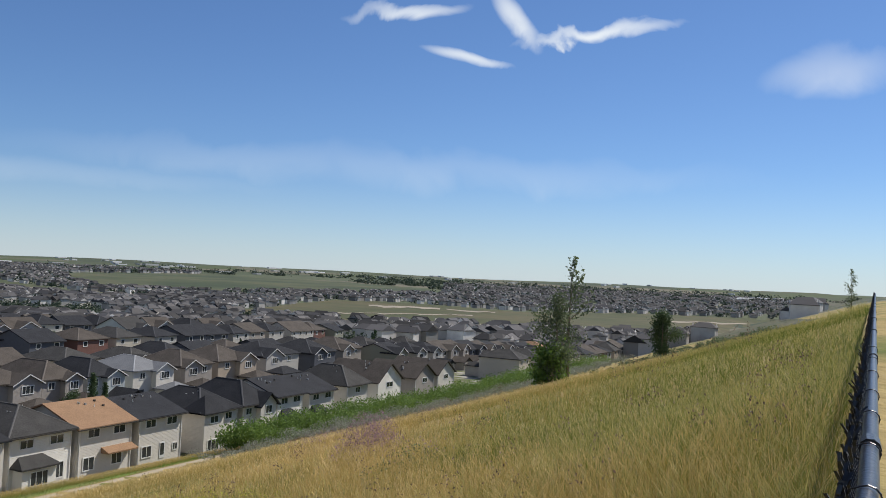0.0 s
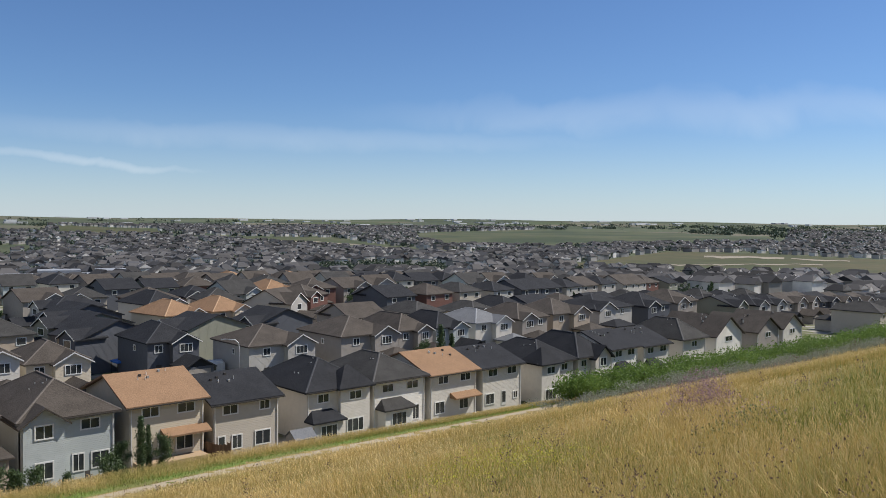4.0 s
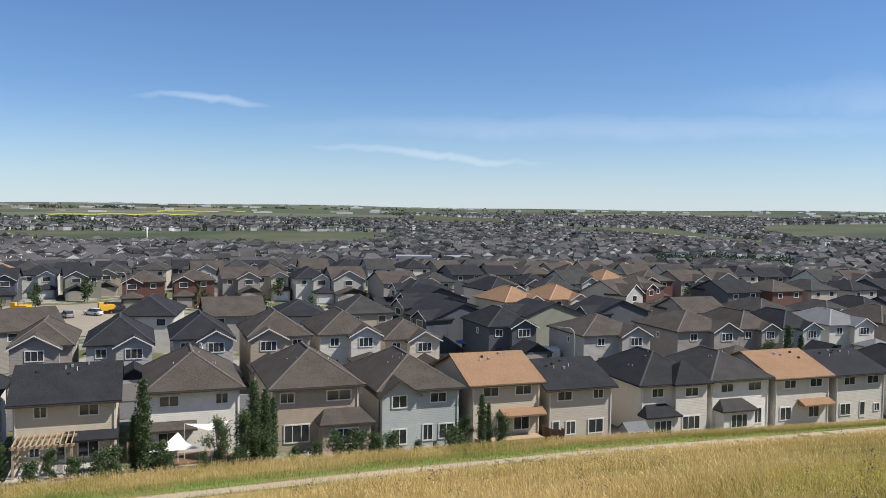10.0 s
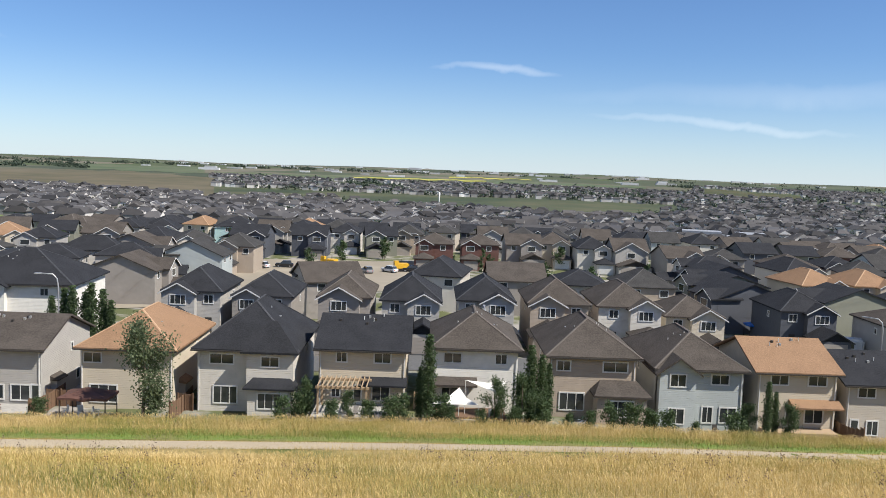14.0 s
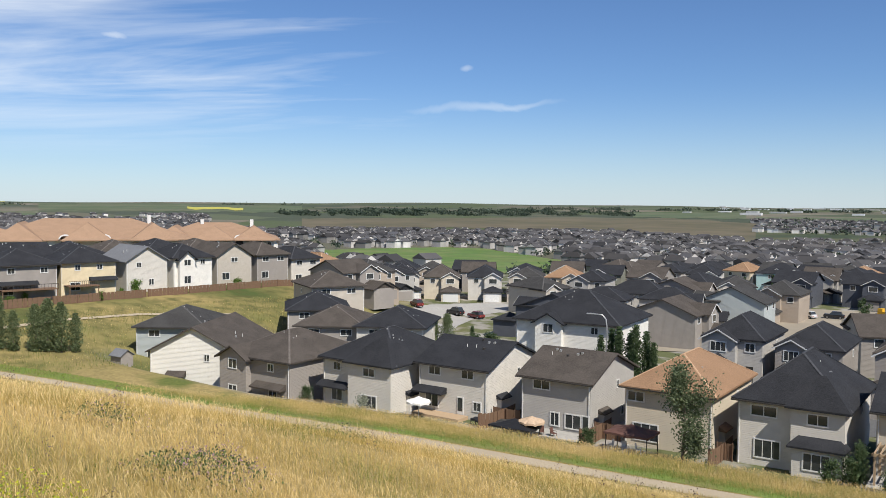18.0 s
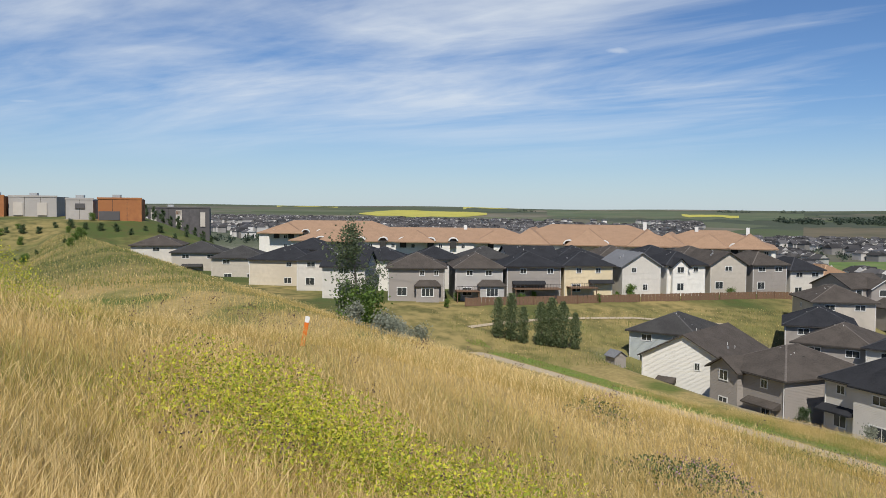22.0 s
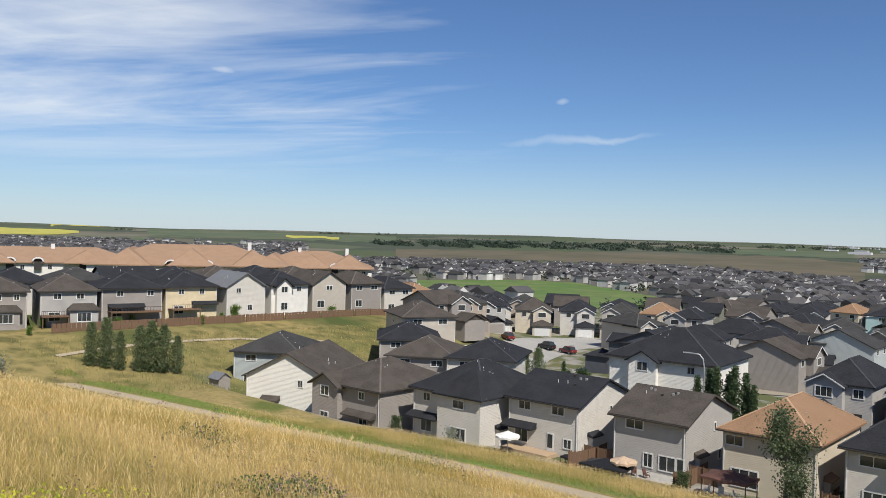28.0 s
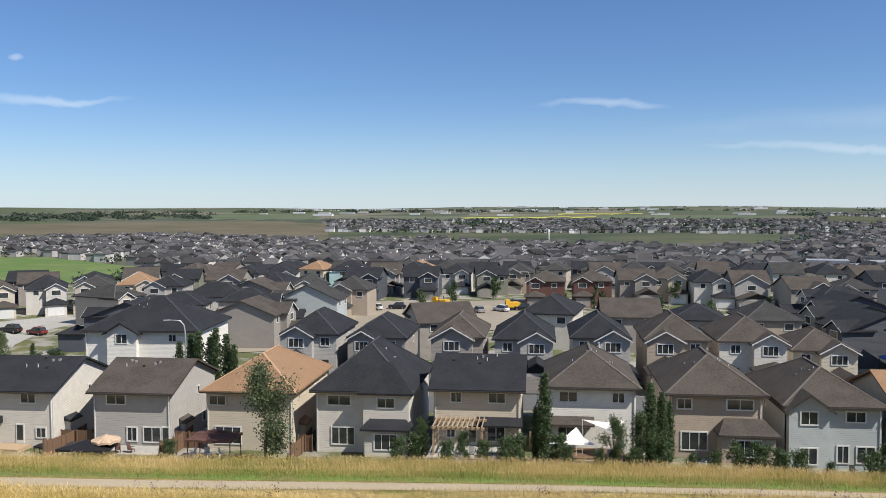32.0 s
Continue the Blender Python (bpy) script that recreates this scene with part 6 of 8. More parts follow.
for i in range(26):
    plant(P_SILV, -62 - i * 1.7 + NR.uniform(-2, 2), 20 + i * 0.55 + NR.uniform(-3, 3), NR.uniform(0.6, 1.1))
for i in range(14):
    plant(P_SMALL, -150 + NR.uniform(-6, 3), 62 + i * 5.5, NR.uniform(0.4, 0.8))
for i in range(7):
    plant(P_BUSH, NR.uniform(-300, -200), NR.uniform(-26, 14), NR.uniform(0.25, 0.5))
for i in range(16):
    plant(P_BUSH, -281 + NR.uniform(-4, 4), -28 + i * 4.2, NR.uniform(0.5, 1.0))
for i in range(12):
    plant(P_SMALL, -205 - i * 8 + NR.uniform(-3, 3), -6 + NR.uniform(-16, 10), NR.uniform(0.4, 0.8))
for i in range(9):
    a = radians(-86.2 + i * 0.5)
    plant(P_FAR, -5 + 346 * math.sin(a), 346 * math.cos(a), NR.uniform(0.6, 0.9))
# street and garden trees of the suburb
for i in range(190):
    x, y = NR.uniform(-120, 330), NR.uniform(135, 430)
    if free(x, y) or y > 215:
        plant((P_FAR, P_FSLIM)[i % 2], x, y, NR.uniform(0.55, 1.0))
for p in (P_FULL, P_BUSH, P_CONE, P_FAR, P_FSLIM, P_POP, P_DARK, P_SLIM, P_SMALL, P_SILV, P_THIN):
    remove(p)


def far_woods():
    """Dark belts of trees on the plain: many small uneven clumps."""
    C, big_ = [], []
    for az0, az1, d0, d1, n in ((-46, -36, 2050, 2500, 600), (-40, -29, 2150, 2900, 640), (-31, -20, 2300, 2900, 480), (-30, 0, 3100, 3300, 420), (38, 62, 2150, 2400, 500), (50, 88, 1250, 2300, 1300), (44, 90, 2700, 3300, 800), (15, 50, 2500, 2700, 500), (-62, -44, 3500, 3700, 250), (-90, -60, 560, 700, 160), (-30, 60, 345, 900, 4200), (-14, 60, 900, 1900, 3200), (-20, 30, 3300, 3500, 240), (60, 88, 2200, 2700, 900), (-70, -30, 450, 900, 500)):
        a, d = np.radians(NR.uniform(az0, az1, n)), NR.uniform(d0, d1, n)
        ok = ~in_band(-5 + d * np.sin(a), d * np.cos(a))
        ok &= (d < 1700) | (np.sin(np.degrees(a) * 1.7 + d * 0.009) + 0.6 * np.sin(np.degrees(a) * 4.3) > -0.15)
        a, d, n = a[ok], d[ok], int(ok.sum())
        x, y = -5 + d * np.sin(a), d * np.cos(a)
        z = height(x, y)
        k = 14
        c = np.repeat(np.stack([x, y, z + 2.6], 1), k, 0) + NR.normal(size=(n * k, 3)) * np.array((2.2, 2.2, 1.4)) * np.repeat(np.clip(d / 1000, 0.7, 2.4), k)[:, None]
        C.append(c)
        big_.append(np.repeat(np.clip(d / 900, 0.7, 2.2), k))
    C = np.concatenate(C)
    V, F = leaves(C, 1.5)
    ctr = np.repeat(C, 4, 0)
    V = ctr + (V - ctr) * np.repeat(np.concatenate(big_), 4)[:, None]
    # leaf green cooled for distance: the haze is painted into the leaf colour
    tagged(mesh_np("far_trees", V, F, leaf_mat("hazy_far_leaf", (0.03, 0.046, 0.032), (0.065, 0.088, 0.055))), "dark distant trees among the houses and fields", "trees", kind="stuff")


far_woods()


# ---- grass ----
def grass_mat(name, dry, mid, green):
    m = bpy.data.materials.new(name)
    m.use_nodes = True
    nt = m.node_tree
    N, L = nt.nodes.new, nt.links.new
    p = nt.nodes["Principled BSDF"]
    p.inputs["Roughness"].default_value, p.inputs["Specular IOR Level"].default_value = 0.7, 0.2
    geo = N("ShaderNodeNewGeometry")
    tx = N("ShaderNodeTexNoise")
    tx.inputs["Scale"].default_value, tx.inputs["Detail"].default_value = 0.16, 4
    L(geo.outputs["Position"], tx.inputs["Vector"])
    ad = N("ShaderNodeMath")
    ad.operation = "MULTIPLY_ADD"
    L(geo.outputs["Random Per Island"], ad.inputs[0])
    ad.inputs[1].default_value = 0.55
    sub = N("ShaderNodeMath")
    sub.operation = "MULTIPLY_ADD"
    L(tx.outputs[0], sub.inputs[0])
    sub.inputs[1].default_value, sub.inputs[2].default_value = 2.5, -1.50
    fine = N("ShaderNodeTexNoise")
    fine.inputs["Scale"].default_value, fine.inputs["Detail"].default_value = 1.3, 3
    L(geo.outputs["Position"], fine.inputs["Vector"])
    f2 = N("ShaderNodeMath")
    f2.operation = "MULTIPLY_ADD"
    L(fine.outputs[0], f2.inputs[0])
    f2.inputs[1].default_value = 0.7
    L(sub.outputs[0], f2.inputs[2])
    # fresher grass along the top of the slope towards the east
    sx = N("ShaderNodeSeparateXYZ")
    L(geo.outputs["Position"], sx.inputs[0])
    ks = []
    for o_, a_, b_ in ((0, -4, 8), (1, 17, 4)):
        r_ = N("ShaderNodeMapRange")
        r_.inputs[1].default_value, r_.inputs[2].default_value = a_, b_
        L(sx.outputs[o_], r_.inputs[0])
        ks.append(r_.outputs[0])
    mm = N("ShaderNodeMath")
    mm.operation = "MULTIPLY"
    L(ks[0], mm.inputs[0])
    L(ks[1], mm.inputs[1])
    m2 = N("ShaderNodeMath")
    m2.operation = "MULTIPLY_ADD"
    L(mm.outputs[0], m2.inputs[0])
    m2.inputs[1].default_value = 0.75
    L(f2.outputs[0], m2.inputs[2])
    L(m2.outputs[0], ad.inputs[2])
    rmp = N("ShaderNodeValToRGB")
    e = rmp.color_ramp.elements
    e[0].color, e[1].color = (*dry, 1), (*green, 1)
    e[0].position, e[1].position = 0.15, 0.95
    q = e.new(0.52)
    q.color = (*mid, 1)
    L(ad.outputs[0], rmp.inputs[0])
    L(rmp.outputs[0], p.inputs["Base Color"])
    tr = N("ShaderNodeBsdfTranslucent")
    L(rmp.outputs[0], tr.inputs[0])
    ms = N("ShaderNodeMixShader")
    ms.inputs[0].default_value = 0.25
    L(p.outputs[0], ms.inputs[1])
    L(tr.outputs[0], ms.inputs[2])
    L(ms.outputs[0], nt.nodes["Material Output"].inputs[0])
    return m


GRASS = grass_mat("meadow_grass", (0.60, 0.43, 0.16), (0.39, 0.28, 0.082), (0.135, 0.175, 0.029))
SEED = grass_mat("seed_head", (0.72, 0.54, 0.26), (0.58, 0.42, 0.17), (0.40, 0.37, 0.12))
VERGEG = grass_mat("verge_tall_grass", (0.55, 0.42, 0.17), (0.40, 0.33, 0.11), (0.20, 0.235, 0.05))
FIELDG = grass_mat("field_grass", (0.36, 0.30, 0.12), (0.20, 0.215, 0.065), (0.10, 0.14, 0.035))


def blades(name, x, y, hgt, wid, mat, label, full=True, heads=None, share=0.8):
    """Bent grass blades, each with a narrow seed head, all standing on the ground."""
    n = len(x)
    z = height(x, y)
    a = NR.uniform(0, 2 * np.pi, n)
    lean = NR.uniform(0.05, 0.55, n) * hgt
    ax, ay = np.cos(a), np.sin(a)
    b = NR.uniform(0, 2 * np.pi, n)
    bx, by = np.cos(b) * wid / 2, np.sin(b) * wid / 2
    dx, dy = ax * lean * 1.0 - lean * 0.25, ay * lean * 1.0 + lean * 0.08
    P = lambda sx, f, k: np.stack([x + bx * sx + dx * f * f, y + by * sx + dy * f * f, z + hgt * f * k - 0.05], 1)
    if full:
        V = np.stack([P(-0.8, 0.0, 1), P(0.8, 0.0, 1), P(-0.5, 0.6, 1), P(0.5, 0.6, 1), P(0, 0.9, 1)], 1)
        f = np.array([(0, 1, 3), (0, 3, 2), (2, 3, 4)])
    else:
        V = np.stack([P(-0.8, 0.0, 1), P(0.8, 0.0, 1), P(0, 0.9, 1)], 1)
        f = np.array([(0, 1, 2)])
    F = (np.arange(n)[:, None, None] * V.shape[1] + f).reshape(-1, 3)
    if heads:
        k = NR.random(n) < share
        H = np.stack([P(0, 0.74, 1), P(-1.0, 0.88, 1), P(1.0, 0.88, 1), P(0, 1.06, 0.95)], 1)[k]
        G = (np.arange(len(H))[:, None, None] * 4 + np.array([(0, 2, 1), (1, 2, 3)])).reshape(-1, 3)
        tagged(mesh_np("seed_heads", H.reshape(-1, 3), G, heads), "pale seed heads of the tall grass", "grass", kind="stuff")
    return tagged(mesh_np(name, V.reshape(-1, 3), F, mat), label, "grass", kind="stuff")


def meadow():
    n = 600000
    r = 1.0 * (95 / 1.0) ** NR.uniform(0, 1, n) ** 0.72
    a = np.radians(NR.uniform(-110, 98, n))
    x, y = -5 + r * np.sin(a), r * np.cos(a)
    edge = np.where(x < -5, 0.20 * (x + 5) + 0.16, -0.012 * (x + 5) + 0.16)
    foot = np.interp(x, [p[0] for p in WALKWAY], [p[1] for p in WALKWAY]) - 0.35 - 0.6 * smooth(0, -25, x)
    k = (y > edge) & (y < foot) & (x > -135)
    x, y, r, foot = x[k], y[k], r[k], foot[k]
    tall = np.sin(x * 0.31 + 1.3 * np.sin(y * 0.23)) * np.sin(y * 0.37 + 1.1 * np.sin(x * 0.19))
    hgt = (0.50 + 0.12 * tall + NR.normal(0, 0.10, len(x))).clip(0.2, 0.9) * (0.75 + 0.25 * np.maximum(smooth(0, 6, foot - y), smooth(-20, 5, x)))
    near = r < 10
    for k, nm, full in ((near, "meadow_grass", True), (~near, "meadow_grass", False)):
        blades(nm, x[k], y[k], hgt[k], 0.0018 + 0.00043 * r[k], GRASS, "tall golden seeding grass on the slope", full, SEED, 0.7)
    # tall strip behind the gardens
    n = 165000
    x = NR.uniform(-120, 120, n)
    y = np.interp(x, [p[0] for p in WALKWAY], [p[1] for p in WALKWAY]) + NR.uniform(2.5, 8.6, n)
    k = ~((x < -60) & (y > 82.5 - 0.35 * np.maximum(0, -60 - x) - 4))
    x, y = x[k], y[k]
    blades("verge_grass", x, y, NR.uniform(0.25, 0.85, len(x)), 0.024, VERGEG, "tall dry grass strip behind the gardens", False, SEED, 0.6)
    n = 46000
    x = NR.uniform(-130, 120, n)
    y = np.interp(x, [p[0] for p in WALKWAY], [p[1] for p in WALKWAY]) + NR.uniform(1.7, 4.4, n)
    blades("green_verge_grass", x, y, NR.uniform(0.10, 0.40, n), 0.06, leaf_mat("verge_blade", (0.12, 0.19, 0.03), (0.28, 0.34, 0.07)), "short green grass along the path", False)
    # tufts that creep over both edges of the path
    n = 26000
    x = NR.uniform(-128, 125, n)
    side = NR.choice((-1.0, 1.0), n)
    y = np.interp(x, [p[0] for p in WALKWAY], [p[1] for p in WALKWAY]) + side * (1.18 - np.abs(NR.normal(0, 0.22, n)) * (0.6 + 0.6 * np.sin(x * 0.35 + side)))
    blades("path_edge_grass", x, y, NR.uniform(0.08, 0.42, n), 0.035, VERGEG, "short tufts along the edges of the path", False)
    # rough grass of the western field and the far slope
    n = 150000
    x, y = NR.uniform(-260, -60, n), NR.uniform(-45, 135, n)
    foot = np.interp(x, [p[0] for p in WALKWAY], [p[1] for p in WALKWAY])
    k = ((x < -110) & (y > foot + 2) & (x > -146 + 0.12 * np.abs(y - 60))) | ((x < -92) & (y < np.minimum(foot - 2, 46 + 0.25 * (x + 130))) & (y > -45))
    x, y = x[k], y[k]
    blades("field_grass", x, y, NR.uniform(0.3, 0.75, len(x)), 0.11, FIELDG, "rough green and straw grass of the field", False, SEED, 0.10)


meadow()


def weed_clump(x, y, n, rad, h, mat, name, label, size=0.035):
    """Stalks with small leaves and flower heads."""
    q = NR.normal(size=(n, 2)) * rad * 0.5
    c = np.concatenate([np.stack([x + q[:, 0], y + q[:, 1], height(x + q[:, 0], y + q[:, 1]) + h * NR.uniform(0.35, 1.0, n) * np.exp(-(q ** 2).sum(1) / rad ** 2)], 1)])
    V, F = leaves(c, size)
    ob = mesh_np(name, V, F, mat)
    return tagged(ob, label, "plant", kind="stuff")


MUSTARD = leaf_mat("mustard_flower", (0.20, 0.27, 0.03), (0.62, 0.57, 0.05))
THISTLE = leaf_mat("thistle_flower", (0.16, 0.13, 0.10), (0.46, 0.27, 0.36))
BROWNW = leaf_mat("dry_dock", (0.08, 0.055, 0.04), (0.24, 0.16, 0.12))
for x, y, n, rad, h in ((-13.2, 1.9, 4200, 1.3, 0.95), (-12.2, 2.3, 3600, 1.3, 0.9), (-14.6, 1.5, 2600, 1.2, 0.9), (-11.4, 3.0, 2600, 1.2, 0.8), (-23.0, -1.6, 3200, 1.5, 1.1), (-12.8, 4.4, 900, 1.2, 0.7), (-4.0, 13, 900, 1.6, 0.7), (8, 12, 1400, 2.2, 0.75), (10, 15, 900, 2.0, 0.7), (2.5, 14, 500, 1.6, 0.7)):
    weed_clump(x, y, int(n * 1.6), rad * 1.1, h * 1.3, MUSTARD, "mustard_patch", "yellow-green flowering mustard among the grass", 0.017)
for x, y, n, rad, h in ((17.6, 13.6, 2300, 0.9, 1.6), (18.4, 13.4, 1700, 0.7, 1.5), (32, 25, 700, 2.2, 1.1), (38, 27.5, 800, 2.6, 1.1), (46, 29, 800, 2.6, 1.1), (56, 31, 900, 3.0, 1.2), (64, 33, 900, 3.0, 1.2), (26, 21, 300, 1.2, 0.9), (40, 31, 500, 2.5, 1.0), (48, 34, 600, 3.0, 1.0), (-32, 32, 350, 2.2, 1.0), (-28, 30, 350, 2.0, 1.0)):
    weed_clump(x, y, n, rad, h, THISTLE, "thistle", "purple-headed thistle clump in the grass", 0.024)

DOCK = leaf_mat("weed_leaf", (0.06, 0.085, 0.03), (0.17, 0.20, 0.07))
for x, y, n, rad, h in ((-16.6, 9.2, 1500, 0.9, 0.75), (-17.3, 10.6, 1300, 0.8, 0.75), (-23.3, 12.2, 800, 0.8, 0.8), (-3.0, 16, 900, 1.2, 0.7), (12, 9, 900, 1.0, 0.8), (-26, 24, 900, 1.6, 0.9), (-40, 30, 900, 1.8, 0.9)):
    weed_clump(x, y, n // 2, rad * 1.25, h * 0.8, DOCK, "dark_weeds", "dark green leafy weeds standing in the dry grass", 0.035)
    weed_clump(x + 0.3, y, n // 4, rad * 1.3, h * 1.05, THISTLE, "thistle", "purple-headed thistle clump in the grass", 0.022)


def dry_weeds(n):
    """Dark seeding weed stalks scattered through the grass: a thin stem with clustered heads."""
    r = 5 * (62 / 5) ** NR.uniform(0, 1, n) ** 0.8
    a = np.radians(NR.uniform(-96, 88, n))
    x, y = -5 + r * np.sin(a), r * np.cos(a)
    k = (y > 0.5) & (y < 63) & (x > -110)
    x, y, r = x[k], y[k], r[k]
    # they stand in loose colonies
    c = np.sin(x * 0.21 + 2 * np.sin(y * 0.13)) * np.sin(y * 0.29 + 1.7 * np.sin(x * 0.11))
    k = NR.random(len(x)) < np.clip(c * 1.3 + 0.15, 0.04, 1)
    x, y, r = x[k], y[k], r[k]
    m = 26
    h = NR.uniform(0.55, 0.95, len(x))
    q = NR.normal(size=(len(x), m, 3)) * (0.035 + 0.0022 * r)[:, None, None] * np.array((1, 1, 1.5))
    cc = np.stack([x, y, height(x, y) + h], 1)[:, None, :] + q
    V, F = leaves(cc.reshape(-1, 3), 1.0)
    size = np.repeat(0.007 + 0.0008 * r, m)
    ctr = np.repeat(cc.reshape(-1, 3), 4, 0)
    V = ctr + (V - ctr) * np.repeat(size, 4)[:, None]
    tagged(mesh_np("dry_weeds", V, F, BROWNW), "dark seeding weed heads through the grass", "weeds", kind="stuff")


dry_weeds(900)

# ---- fence ----
BLACKVINYL = material("black_vinyl", (0.012, 0.013, 0.015), 0.32, (0.02, 0.02, 0.022), 12, spec=0.5, bump=0.002, bump_scale=60)
WIRE = material("tie_wire", (0.30, 0.30, 0.31), 0.4, metal=0.8, scale=20)


def tube(bm, pts, r, n=8):
    rings = []
    for i, p in enumerate(pts):
        d = (Vector(pts[min(i + 1, len(pts) - 1)]) - Vector(pts[max(i - 1, 0)])).normalized()
        q = d.to_track_quat("Z", "Y").to_matrix()
        rings.append([bm.verts.new(Vector(p) + q @ Vector((r * math.cos(2 * math.pi * k / n), r * math.sin(2 * math.pi * k / n), 0))) for k in range(n)])
    for a, b in zip(rings, rings[1:]):
        for k in range(n):
            bm.faces.new((a[k], a[(k + 1) % n], b[(k + 1) % n], b[k]))
    bm.faces.new(rings[0][::-1])
    bm.faces.new(rings[-1])


def rail_at(s):
    """Top of the fence s metres along it from the bend; negative runs west."""
    if s >= 0:
        return Vector((-5 + s * math.cos(0.014), -0.04 * min(1.0, s) - s * math.sin(0.014), -0.29 + 0.012 * s))
    return Vector((-5 + s * math.cos(0.195), 0.055 * min(1.0, -s * 4) + s * math.sin(0.195), -0.29 + 0.024 * s))


def chain_link_fence():
    e = base_empty("chain_link_fence", -5, 0, -1.5)
    off = Vector((-5, 0, -1.5))
    for s0, s1 in ((0, 46), (0, -15.5)):
        bm = bmesh.new()
        k = 24
        tube(bm, [rail_at(s0 + (s1 - s0) * i / k) - off for i in range(k + 1)], 0.021, 12)
        part("top_rail", bm, BLACKVINYL, e, shade=True)
    for s in (-15.5, -12.6, -9.6, -6.6, -3.6, 2.4, 5.4, 8.4, 11.4, 14.4, 17.4, 20.4, 23.4, 26.4, 29.4, 32.4, 35.4, 38.4, 41.4, 44.4):
        p = rail_at(s) - off
        bm = bmesh.new()
        tube(bm, [p + Vector((0, 0, 0.0)), p + Vector((0, 0, -1.7))], 0.024, 10)
        post = part("post", bm, BLACKVINYL, e, shade=True)
        bm = bmesh.new()
        tube(bm, [p + Vector((-0.05, 0, 0.0)), p + Vector((0.05, 0, 0.0))], 0.027, 10)
        part("rail_sleeve", bm, BLACKVINYL, post)
    for s in (-0.75, -1.15, -1.75, -2.4, -3.1, -4.2, -5.3, 0.95, 1.4, 1.8, 2.3, 2.9, 3.5, 4.3, 5.1, 6.0):
        p = rail_at(s) - off
        bm = bmesh.new()
        c = [p + Vector((0.004 * math.sin(i), 0.025 * math.cos(i * math.pi / 6) + (0.012 if i in (0, 1, 11) else 0), 0.025 * math.sin(i * math.pi / 6))) for i in range(12)]
        tube(bm, c + [c[0]], 0.0022, 5)
        part("tie_wire", bm, WIRE if s in (-1.15, 1.4) else BLACKVINYL, e)
    # the mesh: zigzag wires woven side by side
    V, F = [], []
    for s0, s1, step, rad in ((-15.4, -0.02, 0.05, 0.0036), (0.02, 16, 0.05, 0.0036), (16, 45, 0.10, 0.005)):
        m = int((s1 - s0) / step)
        for i in range(m):
            s = s0 + (i + 0.5) * step
            top = rail_at(s) - off
            d = (rail_at(s + 0.01 * (1 if s > 0 else -1)) - rail_at(s)).normalized() * (1 if s > 0 else -1)
            nrm = Vector((-d.y, d.x, 0)).normalized()
            if nrm.y < 0:
                nrm = -nrm
            n = int(1.25 / step)
            # the two wire ends twisted together above the rail
            for q_ in range(2):
                b = len(V)
                tilt = d * NR.normal() * 0.012 + nrm * NR.normal() * 0.010
                for k in range(4):
                    w0 = k * 1.6 + q_ * 3.14
                    c_ = top + nrm * 0.042 + d * (step * 0.5 * (1 if i % 2 else -1)) + tilt * k / 3 + Vector((0, 0, 0.012 + 0.016 * k)) + (d * math.cos(w0) + nrm * math.sin(w0)) * 0.0055
                    for j in range(3):
                        w = 2.094 * j
                        V.append(c_ + nrm * (rad * 1.3 * math.cos(w)) + d * (rad * 1.3 * math.sin(w)))
                for k in range(3):
                    for j in range(3):
                        F.append((b + k * 3 + j, b + k * 3 + (j + 1) % 3, b + k * 3 + 3 + (j + 1) % 3, b + k * 3 + 3 + j))
            b = len(V)
            for k in range(n + 1):
                side = 1 if k % 2 else -1
                p = top + nrm * (0.042 + 0.011 * side) + d * (step * 0.53 * side) + Vector((0, 0, 0.028 - k * step))
                for j in range(3):
                    w = 2.094 * j
                    V.append(p + nrm * (rad * math.cos(w)) + d * (rad * math.sin(w)))
            for k in range(n):
                for j in range(3):
                    F.append((b + k * 3 + j, b + k * 3 + (j + 1) % 3, b + k * 3 + 3 + (j + 1) % 3, b + k * 3 + 3 + j))
    ob = mesh_np("wire_mesh", [tuple(v) for v in V], F, BLACKVINYL, e)
    ob["kind"] = "stuff"
    return tagged(e, "black vinyl chain-link fence along the hilltop", "fence")


chain_link_fence()
drape("gravel_walk", [(-22, -6.2), (-14, -4.2), (-9, -3.0), (-5, -2.6), (5, -2.6), (40, -3.2)], 2.6, material("pale_gravel", (0.55, 0.50, 0.44), 0.95, (0.38, 0.34, 0.30), 14, bump=0.03, bump_scale=30), 0.03, "pale gravel walk behind the fence", "path", 0.8)


def marker_post(x, y, h, lean, mat, cap, label):
    e = base_empty("marker_post", x, y, h1(x, y))
    bm = bmesh.new()
    box(bm, -0.055, 0.055, -0.02, 0.02, -0.7, h)
    bmesh.ops.bevel(bm, geom=bm.edges[:], offset=0.012, segments=2, affect="EDGES")
    p = part("post", bm, mat, e)
    for z0, z1, m in cap:
        part("band", boxes((-0.058, 0.058, -0.023, 0.023, z0 * h, z1 * h)), m, e)
    e.rotation_euler = (radians(lean[0]), radians(lean[1]), radians(75))
    return tagged(e, label, "marker post")


STONE = material("pale_stone", (0.55, 0.53, 0.48), 0.9, (0.40, 0.38, 0.34), 9, bump=0.02)


